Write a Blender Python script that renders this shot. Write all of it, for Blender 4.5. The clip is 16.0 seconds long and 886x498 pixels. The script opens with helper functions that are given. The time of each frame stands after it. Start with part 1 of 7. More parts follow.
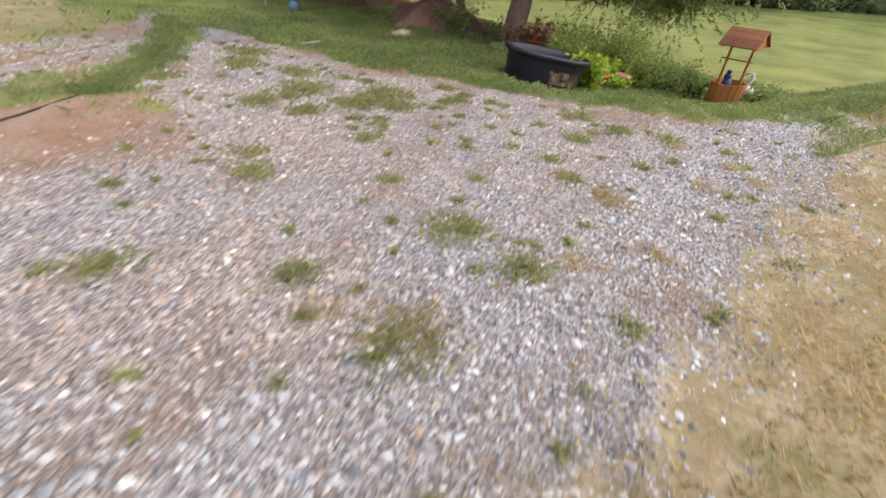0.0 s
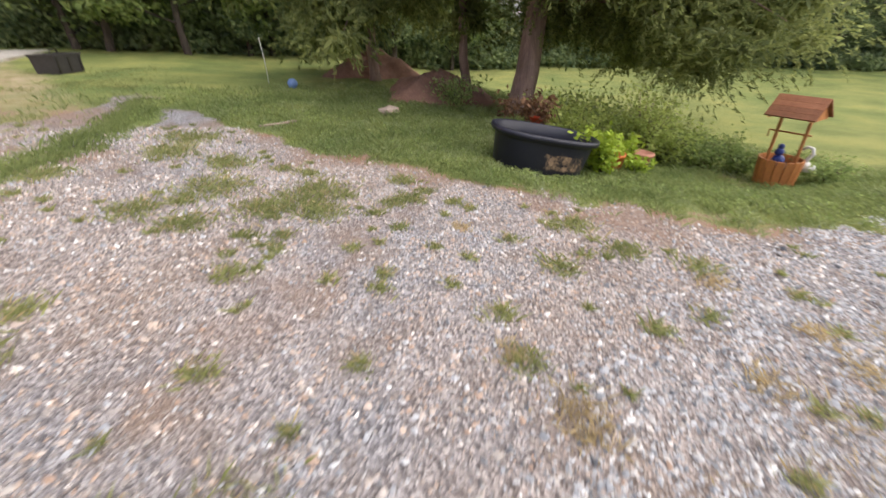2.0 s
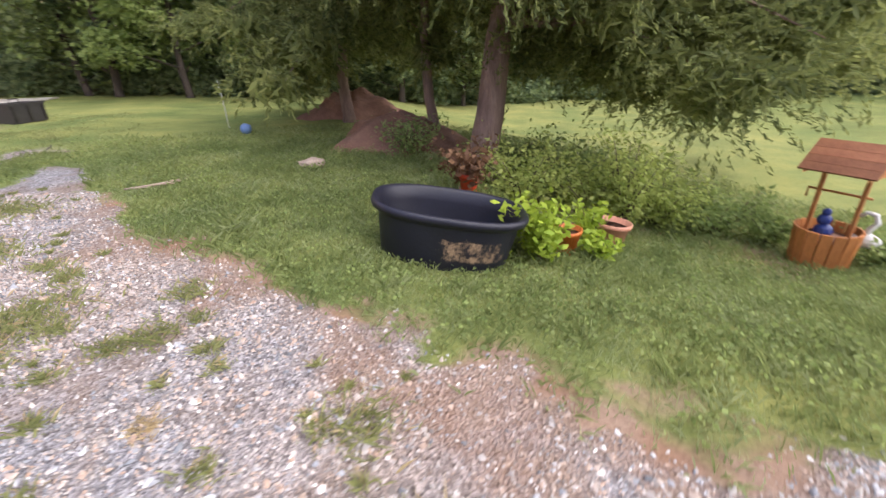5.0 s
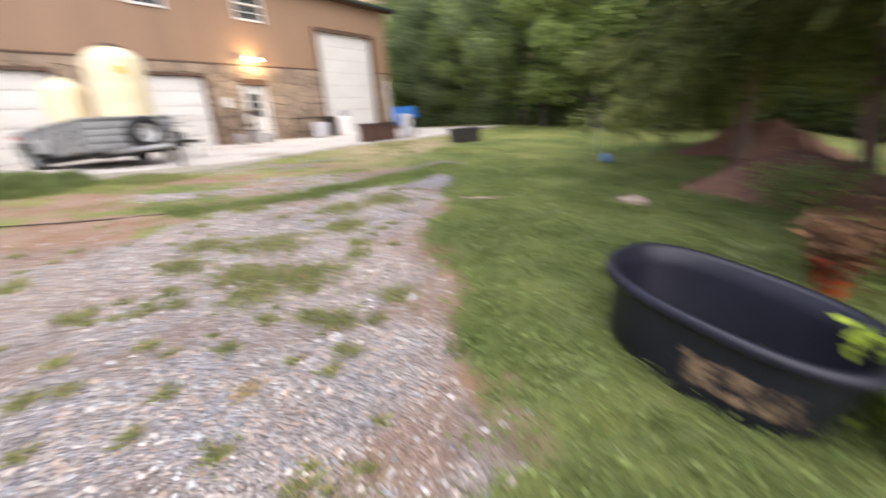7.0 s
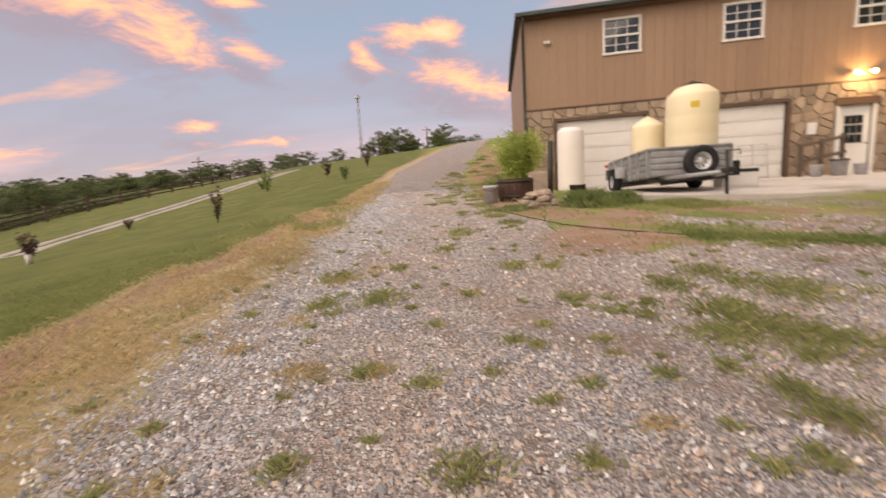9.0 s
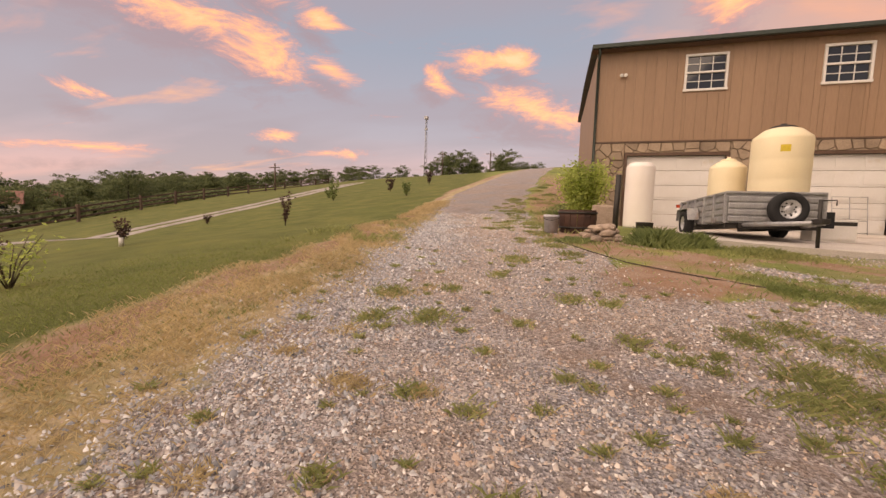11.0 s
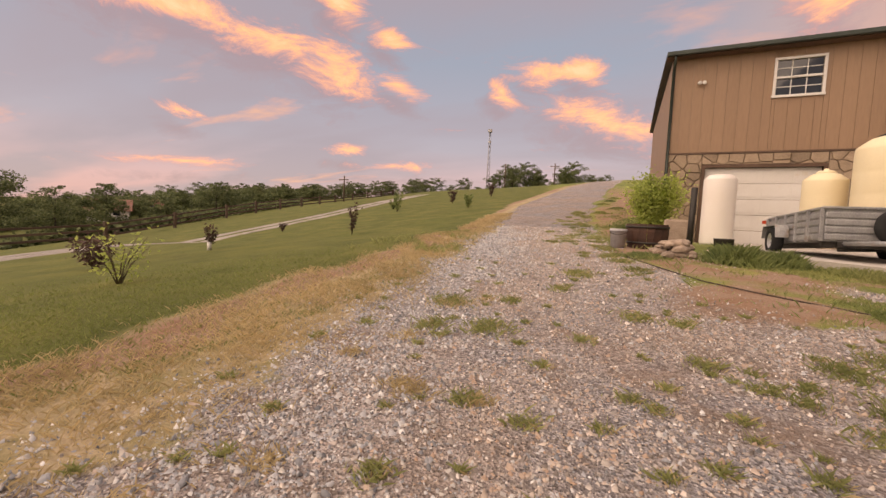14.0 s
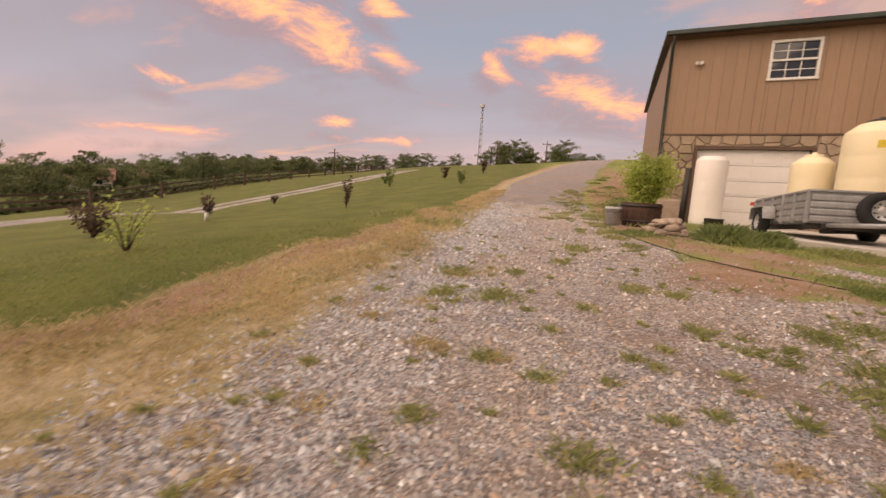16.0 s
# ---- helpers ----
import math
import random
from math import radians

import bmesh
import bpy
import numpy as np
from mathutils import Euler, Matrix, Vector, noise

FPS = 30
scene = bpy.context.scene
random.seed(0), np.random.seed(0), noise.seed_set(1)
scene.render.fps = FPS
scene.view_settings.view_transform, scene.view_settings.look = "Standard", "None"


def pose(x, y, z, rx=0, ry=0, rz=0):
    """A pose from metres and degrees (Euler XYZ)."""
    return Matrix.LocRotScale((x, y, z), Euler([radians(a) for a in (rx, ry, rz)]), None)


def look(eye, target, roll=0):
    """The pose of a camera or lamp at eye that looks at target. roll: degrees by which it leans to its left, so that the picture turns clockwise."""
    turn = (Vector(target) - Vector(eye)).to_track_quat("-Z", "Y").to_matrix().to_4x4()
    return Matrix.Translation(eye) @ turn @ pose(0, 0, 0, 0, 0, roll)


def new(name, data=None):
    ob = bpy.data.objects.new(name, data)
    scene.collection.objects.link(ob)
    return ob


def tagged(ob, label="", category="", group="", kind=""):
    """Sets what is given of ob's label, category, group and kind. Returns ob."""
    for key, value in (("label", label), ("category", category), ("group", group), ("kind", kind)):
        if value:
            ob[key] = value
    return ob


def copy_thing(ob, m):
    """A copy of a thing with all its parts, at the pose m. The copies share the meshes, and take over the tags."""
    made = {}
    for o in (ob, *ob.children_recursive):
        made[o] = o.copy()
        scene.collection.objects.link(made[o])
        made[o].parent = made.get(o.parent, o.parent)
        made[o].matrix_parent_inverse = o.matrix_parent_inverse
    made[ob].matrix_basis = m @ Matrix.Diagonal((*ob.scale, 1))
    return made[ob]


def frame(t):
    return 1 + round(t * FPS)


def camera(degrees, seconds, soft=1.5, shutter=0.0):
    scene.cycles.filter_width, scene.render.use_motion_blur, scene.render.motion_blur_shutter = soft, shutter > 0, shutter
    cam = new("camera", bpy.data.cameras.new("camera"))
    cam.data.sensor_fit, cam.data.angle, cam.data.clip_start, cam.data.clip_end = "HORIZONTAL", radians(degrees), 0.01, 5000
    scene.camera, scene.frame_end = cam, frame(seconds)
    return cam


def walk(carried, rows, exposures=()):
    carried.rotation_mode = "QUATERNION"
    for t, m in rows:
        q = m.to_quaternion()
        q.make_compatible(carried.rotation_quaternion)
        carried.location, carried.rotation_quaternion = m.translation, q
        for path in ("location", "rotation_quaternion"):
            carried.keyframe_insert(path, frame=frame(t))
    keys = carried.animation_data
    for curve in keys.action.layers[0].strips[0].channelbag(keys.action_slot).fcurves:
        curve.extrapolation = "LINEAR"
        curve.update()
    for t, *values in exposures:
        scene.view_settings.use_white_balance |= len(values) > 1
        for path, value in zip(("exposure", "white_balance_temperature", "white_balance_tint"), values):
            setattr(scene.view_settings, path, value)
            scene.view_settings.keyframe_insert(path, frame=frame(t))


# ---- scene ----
cam = camera(93.4, 16.0, soft=1.4, shutter=0.75)
PATH = [
    (0, (-1.138, 4.923, 1.475), (0.249, 4.108, 0.286), 2.1),
    (0.5, (-0.922, 4.574, 1.481), (0.52, 3.762, 0.357), -0.3),
    (1, (-0.715, 4.227, 1.451), (0.884, 3.584, 0.438), 0.7),
    (1.5, (-0.442, 3.909, 1.42), (1.085, 3.1, 0.413), 2.6),
    (2, (-0.241, 3.544, 1.383), (1.356, 2.822, 0.42), -0.4),
    (2.5, (-0.049, 3.226, 1.351), (1.62, 2.546, 0.483), -1.4),
    (3, (0.142, 2.889, 1.331), (1.767, 2.124, 0.452), -3.6),
    (5.5, (0.771, 1.169, 1.307), (2.567, 0.799, 0.509), -1.2),
    (6, (0.863, 0.853, 1.234), (2.702, 1.165, 0.512), -5.1),
    (6.5, (1.136, 0.614, 1.183), (2.926, 1.089, 0.428), -3.9),
    (7, (1.401, 0.559, 1.183), (2.982, 1.621, 0.573), -4.0),
    (7.5, (1.821, 0.741, 1.071), (2.674, 2.492, 0.617), -4.3),
    (8, (1.783, 0.713, 1.069), (2.245, 2.623, 0.699), -4.0),
    (8.5, (1.75, 0.605, 1.042), (1.891, 2.56, 0.642), -4.5),
    (9, (1.722, 0.589, 1.028), (1.358, 2.534, 0.736), -3.6),
    (11.5, (1.68, 0.636, 1.03), (1.045, 2.524, 0.855), 1.7),
    (12, (1.68, 0.646, 1.014), (0.997, 2.519, 0.856), 1.8),
    (12.5, (1.681, 0.585, 1.04), (0.95, 2.441, 0.895), 2.5),
    (13, (1.684, 0.61, 1.014), (0.898, 2.445, 0.888), 3.1),
    (13.5, (1.687, 0.61, 1.014), (0.834, 2.416, 0.906), 2.8),
    (14, (1.699, 0.587, 1.015), (0.82, 2.379, 0.877), 2.6),
    (14.5, (1.717, 0.622, 0.99), (0.836, 2.41, 0.837), 2.3),
    (15, (1.741, 0.604, 0.987), (0.845, 2.384, 0.821), 1.6),
    (15.5, (1.728, 0.545, 0.979), (0.917, 2.363, 0.789), 2.1),
    (16, (1.592, 0.351, 0.974), (0.771, 2.158, 0.727), 3.8),
]
EXPOSURES = [(0, 0.68, 6050, 8), (3, 0.92, 6150, 8), (5.5, 1.12, 5850, 14), (6.2, 1.02, 5850, 14), (7, 0.86, 5900, 10), (7.5, 0.62, 5950, 9), (8, 0.44, 5900, 9), (8.5, 0.27, 6150, 10), (9, 0.22, 7300, 15), (11.3, 0.08, 8400, 22), (16, 0.05, 8400, 22)]
walk(cam, [(t, look(eye, target, roll)) for t, eye, target, roll in PATH], EXPOSURES)


# ---- world, fill lamp ----
def make_world():
    w = bpy.data.worlds.new("sky")
    scene.world = w
    w.use_nodes = True
    nt = w.node_tree
    nt.nodes.clear()
    N = lambda kind, **kw: node(nt, kind, **kw)
    L = nt.links.new
    tc = N("ShaderNodeTexCoord")
    sep = N("ShaderNodeSeparateXYZ")
    L(tc.outputs["Generated"], sep.inputs[0])
    # the cloud layer is a flat sheet high above: direction divided by its height
    hz = N("ShaderNodeMath", operation="MAXIMUM"); L(sep.outputs[2], hz.inputs[0]); hz.inputs[1].default_value = 0.0
    hz2 = N("ShaderNodeMath", operation="ADD"); L(hz.outputs[0], hz2.inputs[0]); hz2.inputs[1].default_value = 0.13
    div = N("ShaderNodeVectorMath", operation="DIVIDE"); L(tc.outputs["Generated"], div.inputs[0])
    cmb = N("ShaderNodeCombineXYZ")
    for i in range(3):
        L(hz2.outputs[0], cmb.inputs[i])
    L(cmb.outputs[0], div.inputs[1])
    mp = N("ShaderNodeMapping"); L(div.outputs[0], mp.inputs[0])
    mp.inputs["Location"].default_value = CLOUD_SHIFT
    mp.inputs["Rotation"].default_value = (0, 0, radians(CLOUD_TURN))
    mp.inputs["Scale"].default_value = (0.55, 1.25, 0.2)
    n1 = N("ShaderNodeTexNoise"); L(mp.outputs[0], n1.inputs["Vector"])
    n1.inputs["Scale"].default_value = 1.25; n1.inputs["Detail"].default_value = 8; n1.inputs["Roughness"].default_value = 0.56
    n1.inputs["Distortion"].default_value = 0.35
    n2 = N("ShaderNodeTexNoise"); L(mp.outputs[0], n2.inputs["Vector"])
    n2.inputs["Scale"].default_value = 0.75; n2.inputs["Detail"].default_value = 4
    # clear air: grey lavender at the horizon to slate blue above
    ramp = N("ShaderNodeValToRGB"); L(sep.outputs[2], ramp.inputs[0])
    stops = [(0.0, (0.60, 0.40, 0.42)), (0.06, (0.60, 0.42, 0.46)), (0.16, (0.37, 0.385, 0.49)), (0.34, (0.27, 0.355, 0.49)), (1.0, (0.25, 0.31, 0.45))]
    set_ramp(ramp, stops)
    veil = N("ShaderNodeValToRGB"); L(n2.outputs[0], veil.inputs[0])
    set_ramp(veil, [(0.40, (0, 0, 0)), (0.60, (0.85, 0.85, 0.85))])
    mixv = N("ShaderNodeMix", data_type="RGBA"); L(veil.outputs[0], mixv.inputs[0]); L(ramp.outputs[0], mixv.inputs[6])
    mixv.inputs[7].default_value = (0.33, 0.32, 0.40, 1)
    mask = N("ShaderNodeValToRGB"); L(n1.outputs[0], mask.inputs[0])
    set_ramp(mask, [(0.60, (0, 0, 0)), (0.74, (0.7, 0.7, 0.7))])
    core = N("ShaderNodeValToRGB"); L(n1.outputs[0], core.inputs[0])
    set_ramp(core, [(0.57, (0.62, 0.34, 0.36)), (0.63, (0.95, 0.42, 0.27)), (0.74, (1.0, 0.55, 0.24))])
    fade = N("ShaderNodeMapRange"); L(sep.outputs[2], fade.inputs[0])
    fade.inputs[1].default_value, fade.inputs[2].default_value = 0.015, 0.10
    mm = N("ShaderNodeMath", operation="MULTIPLY"); L(mask.outputs[0], mm.inputs[0]); L(fade.outputs[0], mm.inputs[1])
    mixc = N("ShaderNodeMix", data_type="RGBA"); L(mm.outputs[0], mixc.inputs[0]); L(mixv.outputs[2], mixc.inputs[6]); L(core.outputs[0], mixc.inputs[7])
    base_sky = mixc.outputs[2]
    # the glow where the sun went down
    gd = N("ShaderNodeVectorMath", operation="DOT_PRODUCT"); L(tc.outputs["Generated"], gd.inputs[0]); gd.inputs[1].default_value = direction(52, 3)
    gr = N("ShaderNodeMapRange"); L(gd.outputs["Value"], gr.inputs[0]); gr.inputs[1].default_value, gr.inputs[2].default_value = 0.62, 1.0
    gm = N("ShaderNodeMix", data_type="RGBA"); L(gr.outputs[0], gm.inputs[0]); L(base_sky, gm.inputs[6]); gm.inputs[7].default_value = (0.80, 0.42, 0.25, 1)
    base_sky = gm.outputs[2]
    # sunlit cloud banks: long soft bodies broken up by noise
    nz = N("ShaderNodeTexNoise"); nz.inputs["Scale"].default_value = 10; nz.inputs["Detail"].default_value = 12; nz.inputs["Roughness"].default_value = 0.72; nz.inputs["Distortion"].default_value = 0.5
    mpz = N("ShaderNodeMapping"); L(tc.outputs["Generated"], mpz.inputs[0]); mpz.inputs["Scale"].default_value = (0.75, 0.75, 2.1)
    mpz.inputs["Rotation"].default_value = (radians(9), radians(-9), 0)
    L(mpz.outputs[0], nz.inputs["Vector"])

    def banks(drop, grow, gain, cut):
        """Density of all cloud banks, each lowered and widened by the same amount."""
        total = None
        for az, el, tilt, half, thick, bright in CLOUDS:
            c = direction(az - drop * 0.4, el - drop)
            m = look((0, 0, 0), c, 0).to_3x3() @ Matrix.Rotation(radians(tilt), 3, "Z")
            mp2 = N("ShaderNodeVectorMath", operation="SUBTRACT"); L(tc.outputs["Generated"], mp2.inputs[0]); mp2.inputs[1].default_value = c
            comb = N("ShaderNodeCombineXYZ")
            for i, (col, sc) in enumerate(((m.col[0], 1.35 * grow * radians(half)), (m.col[1], 1.25 * grow * radians(thick)), (m.col[2], 0.5))):
                d = N("ShaderNodeVectorMath", operation="DOT_PRODUCT"); L(mp2.outputs[0], d.inputs[0]); d.inputs[1].default_value = col / sc
                L(d.outputs["Value"], comb.inputs[i])
            ln = N("ShaderNodeVectorMath", operation="LENGTH"); L(comb.outputs[0], ln.inputs[0])
            inv = N("ShaderNodeMapRange"); L(ln.outputs["Value"], inv.inputs[0]); inv.inputs[1].default_value, inv.inputs[2].default_value = 1.25, 0.0
            inv.inputs[3].default_value, inv.inputs[4].default_value = 0.0, 0.55 + 0.45 * bright
            if total is None:
                total = inv.outputs[0]
            else:
                mxn = N("ShaderNodeMath", operation="MAXIMUM"); L(total, mxn.inputs[0]); L(inv.outputs[0], mxn.inputs[1]); total = mxn.outputs[0]
        den = N("ShaderNodeMath", operation="MULTIPLY_ADD"); L(nz.outputs[0], den.inputs[0]); den.inputs[1].default_value = gain
        cutoff = N("ShaderNodeMath", operation="SUBTRACT"); L(total, cutoff.inputs[0]); cutoff.inputs[1].default_value = cut; L(cutoff.outputs[0], den.inputs[2])
        return den.outputs[0]

    # grey mauve undersides, then the sunlit tops
    under = N("ShaderNodeMapRange"); L(banks(2.0, 1.1, 1.9, 1.22), under.inputs[0])
    under.inputs[1].default_value, under.inputs[2].default_value, under.inputs[4].default_value = 0.0, 0.5, 0.7
    ux = N("ShaderNodeMix", data_type="RGBA"); L(under.outputs[0], ux.inputs[0]); L(base_sky, ux.inputs[6]); ux.inputs[7].default_value = (0.335, 0.265, 0.315, 1)
    lit = banks(0.0, 1.0, 2.2, 1.36)
    cm = N("ShaderNodeMapRange"); L(lit, cm.inputs[0]); cm.inputs[1].default_value, cm.inputs[2].default_value = 0.0, 0.5
    cc = N("ShaderNodeValToRGB"); L(lit, cc.inputs[0]); set_ramp(cc, [(0.04, (0.40, 0.29, 0.35)), (0.16, (0.66, 0.35, 0.34)), (0.34, (0.90, 0.45, 0.31)), (0.55, (1.0, 0.56, 0.29)), (0.8, (1.0, 0.68, 0.40))])
    cx = N("ShaderNodeMix", data_type="RGBA"); L(cm.outputs[0], cx.inputs[0]); L(ux.outputs[2], cx.inputs[6]); L(cc.outputs[0], cx.inputs[7])
    base_sky = cx.outputs[2]
    sky = N("ShaderNodeTexSky", sky_type="NISHITA", sun_disc=False)
    sky.sun_elevation, sky.sun_rotation = radians(LIGHT_ELEV), radians(LIGHT_TURN)
    add = N("ShaderNodeMix", data_type="RGBA", blend_type="ADD"); add.inputs[0].default_value = 0.02
    L(base_sky, add.inputs[6]); L(sky.outputs[0], add.inputs[7])
    bg = N("ShaderNodeBackground"); bg.inputs[1].default_value = SKY_STRENGTH
    L(add.outputs[2], bg.inputs[0])
    out = N("ShaderNodeOutputWorld"); L(bg.outputs[0], out.inputs[0])
    # Added soft fill lamp lifts ground and front wall; the sun itself has set.
    lamp = bpy.data.lights.new("fill_lamp", "SUN")
    lamp.energy, lamp.angle, lamp.color = FILL_POWER, radians(100), (1.0, 0.88, 0.74)
    ob = new("fill_lamp", lamp)
    a, e = radians(LIGHT_TURN), radians(LIGHT_ELEV)
    ob.matrix_world = look((math.sin(a) * 40, math.cos(a) * 40, math.tan(e) * 40), (0, 0, 0))


def node(nt, kind, **kw):
    n = nt.nodes.new(kind)
    for k, v in kw.items():
        if k == "operation": n.operation = v
        elif k == "data_type": n.data_type = v
        elif k == "blend_type": n.blend_type = v
        elif k == "sky_type": n.sky_type = v
        elif k == "sun_disc": n.sun_disc = v
        elif k == "feature": n.feature = v
        elif k == "attribute_name": n.attribute_name = v
    return n


def set_ramp(r, stops):
    el = r.color_ramp.elements
    while len(el) > 1:
        el.remove(el[-1])
    el[0].position, el[0].color = stops[0][0], (*stops[0][1], 1)
    for p, c in stops[1:]:
        e = el.new(p)
        e.color = (*c, 1)


def direction(az, el):
    a, e = radians(az), radians(el)
    return Vector((math.sin(a) * math.cos(e), math.cos(a) * math.cos(e), math.sin(e)))


# cloud banks: bearing, height, tilt, half length, half thickness (degrees), brightness
CLOUDS = [(-59.5, 21.6, -1.0, 9.5, 2.1, 1.0), (-49.0, 20.4, -5.0, 7.0, 2.3, 1.0), (-41.2, 18.4, -14.0, 5.2, 3.3, 1.0), (-41.0, 25.6, -41.3, 3.4, 2.5, 0.9), (-34.5, 22.3, -18.8, 2.8, 1.7, 0.8), (-33.0, 17.1, -19.8, 3.5, 1.4, 0.8),
          (-19.2, 16.9, -36.9, 2.7, 1.6, 0.55), (-9.3, 19.1, -13.7, 3.1, 1.9, 0.7), (-15.1, 19.1, -6.5, 4.6, 2.4, 0.45), (-6.4, 13.1, -16.9, 7.4, 2.4, 0.95), (-39.3, 8.6, -0.2, 3.2, 0.8, 0.6),
          (-58.0, 10.9, -12.5, 2.3, 1.0, 0.6), (-58.2, 5.5, 3.2, 6.4, 0.7, 0.3), (-32.8, 6.9, 1.1, 8.2, 0.7, 0.25), (15.7, 22.4, 2.8, 3.6, 3.1, 0.4)]
CLOUD_SHIFT, CLOUD_TURN = (0.35, 0.2, 0.0), 35
# Height and bearing shared by sky texture and added fill lamp; fill power; sky strength
LIGHT_ELEV, LIGHT_TURN, FILL_POWER, SKY_STRENGTH = 48.0, 215.0, 3.6, 1.0
make_world()


# ---- materials ----
def mat(name, col, col2=None, rough=0.7, metal=0.0, scale=8.0, bump=0.3, fine=60.0, spread=0.5, stain=None, stain_scale=1.5, stain_at=0.56,
        grain=0.5, island=0.0, obj_rand=0.0, stretch=(1, 1, 1), dist=0.01, spec=0.4, sheen=0.0):
    """A surface with two scales of variation, bump, optional stains, and brightness varied per piece."""
    m = bpy.data.materials.new(name)
    m.use_nodes = True
    nt = m.node_tree
    L = nt.links.new
    b = nt.nodes["Principled BSDF"]
    b.inputs["Roughness"].default_value, b.inputs["Metallic"].default_value = rough, metal
    b.inputs["Specular IOR Level"].default_value = spec
    tc = nt.nodes.new("ShaderNodeTexCoord")
    mp = nt.nodes.new("ShaderNodeMapping"); mp.inputs["Scale"].default_value = stretch
    L(tc.outputs["Object"], mp.inputs[0])
    n1 = nt.nodes.new("ShaderNodeTexNoise"); n1.inputs["Scale"].default_value = scale; n1.inputs["Detail"].default_value = 6
    n2 = nt.nodes.new("ShaderNodeTexNoise"); n2.inputs["Scale"].default_value = fine; n2.inputs["Detail"].default_value = 4
    L(mp.outputs[0], n1.inputs["Vector"]); L(mp.outputs[0], n2.inputs["Vector"])
    col2 = col2 or tuple(c * 0.7 for c in col)
    r = nt.nodes.new("ShaderNodeValToRGB"); L(n1.outputs[0], r.inputs[0])
    set_ramp(r, [(0.5 - spread / 2, col2), (0.5 + spread / 2, col)])
    cur = r.outputs[0]
    g = nt.nodes.new("ShaderNodeMix"); g.data_type, g.blend_type = "RGBA", "MULTIPLY"; g.inputs[0].default_value = grain
    gr = nt.nodes.new("ShaderNodeValToRGB"); L(n2.outputs[0], gr.inputs[0]); set_ramp(gr, [(0.3, (0.55, 0.55, 0.55)), (0.7, (1.15, 1.15, 1.15))])
    L(cur, g.inputs[6]); L(gr.outputs[0], g.inputs[7]); cur = g.outputs[2]
    if stain:
        n3 = nt.nodes.new("ShaderNodeTexNoise"); n3.inputs["Scale"].default_value = stain_scale; n3.inputs["Detail"].default_value = 8; n3.inputs["Roughness"].default_value = 0.62
        L(tc.outputs["Object"], n3.inputs["Vector"])
        sr = nt.nodes.new("ShaderNodeValToRGB"); L(n3.outputs[0], sr.inputs[0]); set_ramp(sr, [(stain_at, (0, 0, 0)), (stain_at + 0.1, (1, 1, 1))])
        sx = nt.nodes.new("ShaderNodeMix"); sx.data_type = "RGBA"; L(sr.outputs[0], sx.inputs[0]); L(cur, sx.inputs[6]); sx.inputs[7].default_value = (*stain, 1)
        cur = sx.outputs[2]
    for amount, kind in ((island, "ShaderNodeNewGeometry"), (obj_rand, "ShaderNodeObjectInfo")):
        if amount:
            src = nt.nodes.new(kind)
            mr = nt.nodes.new("ShaderNodeMapRange"); L(src.outputs["Random Per Island" if "Geom" in kind else "Random"], mr.inputs[0])
            mr.inputs[3].default_value, mr.inputs[4].default_value = 1 - amount, 1 + amount
            mx = nt.nodes.new("ShaderNodeVectorMath"); mx.operation = "SCALE"; L(cur, mx.inputs[0]); L(mr.outputs[0], mx.inputs["Scale"])
            cur = mx.outputs[0]
    L(cur, b.inputs["Base Color"])
    if bump:
        bp = nt.nodes.new("ShaderNodeBump"); bp.inputs["Strength"].default_value = bump; bp.inputs["Distance"].default_value = dist
        L(n2.outputs[0], bp.inputs["Height"]); L(bp.outputs[0], b.inputs["Normal"])
    return m


def leaf_mat(name, col, col2, light=0.35):
    """Leaves: colour varied leaf by leaf, some light coming through."""
    m = bpy.data.materials.new(name)
    m.use_nodes = True
    nt = m.node_tree
    L = nt.links.new
    b = nt.nodes["Principled BSDF"]
    geo = nt.nodes.new("ShaderNodeNewGeometry")
    tc = nt.nodes.new("ShaderNodeTexCoord")
    n1 = nt.nodes.new("ShaderNodeTexNoise"); n1.inputs["Scale"].default_value = 0.9; n1.inputs["Detail"].default_value = 3
    L(tc.outputs["Object"], n1.inputs["Vector"])
    ad = nt.nodes.new("ShaderNodeMath"); ad.operation = "MULTIPLY_ADD"; L(geo.outputs["Random Per Island"], ad.inputs[0]); ad.inputs[1].default_value = 0.6
    sc = nt.nodes.new("ShaderNodeMath"); sc.operation = "MULTIPLY_ADD"; L(n1.outputs[0], sc.inputs[0]); sc.inputs[1].default_value = 1.4; sc.inputs[2].default_value = -0.5
    L(sc.outputs[0], ad.inputs[2])
    r = nt.nodes.new("ShaderNodeValToRGB"); L(ad.outputs[0], r.inputs[0])
    set_ramp(r, [(0.1, col2), (0.9, col)])
    L(r.outputs[0], b.inputs["Base Color"])
    b.inputs["Roughness"].default_value = 0.6
    b.inputs["Specular IOR Level"].default_value = 0.25
    tr = nt.nodes.new("ShaderNodeBsdfTranslucent"); L(r.outputs[0], tr.inputs[0])
    mx = nt.nodes.new("ShaderNodeMixShader"); mx.inputs[0].default_value = light
    out = nt.nodes["Material Output"]
    L(b.outputs[0], mx.inputs[1]); L(tr.outputs[0], mx.inputs[2]); L(mx.outputs[0], out.inputs[0])
    return m


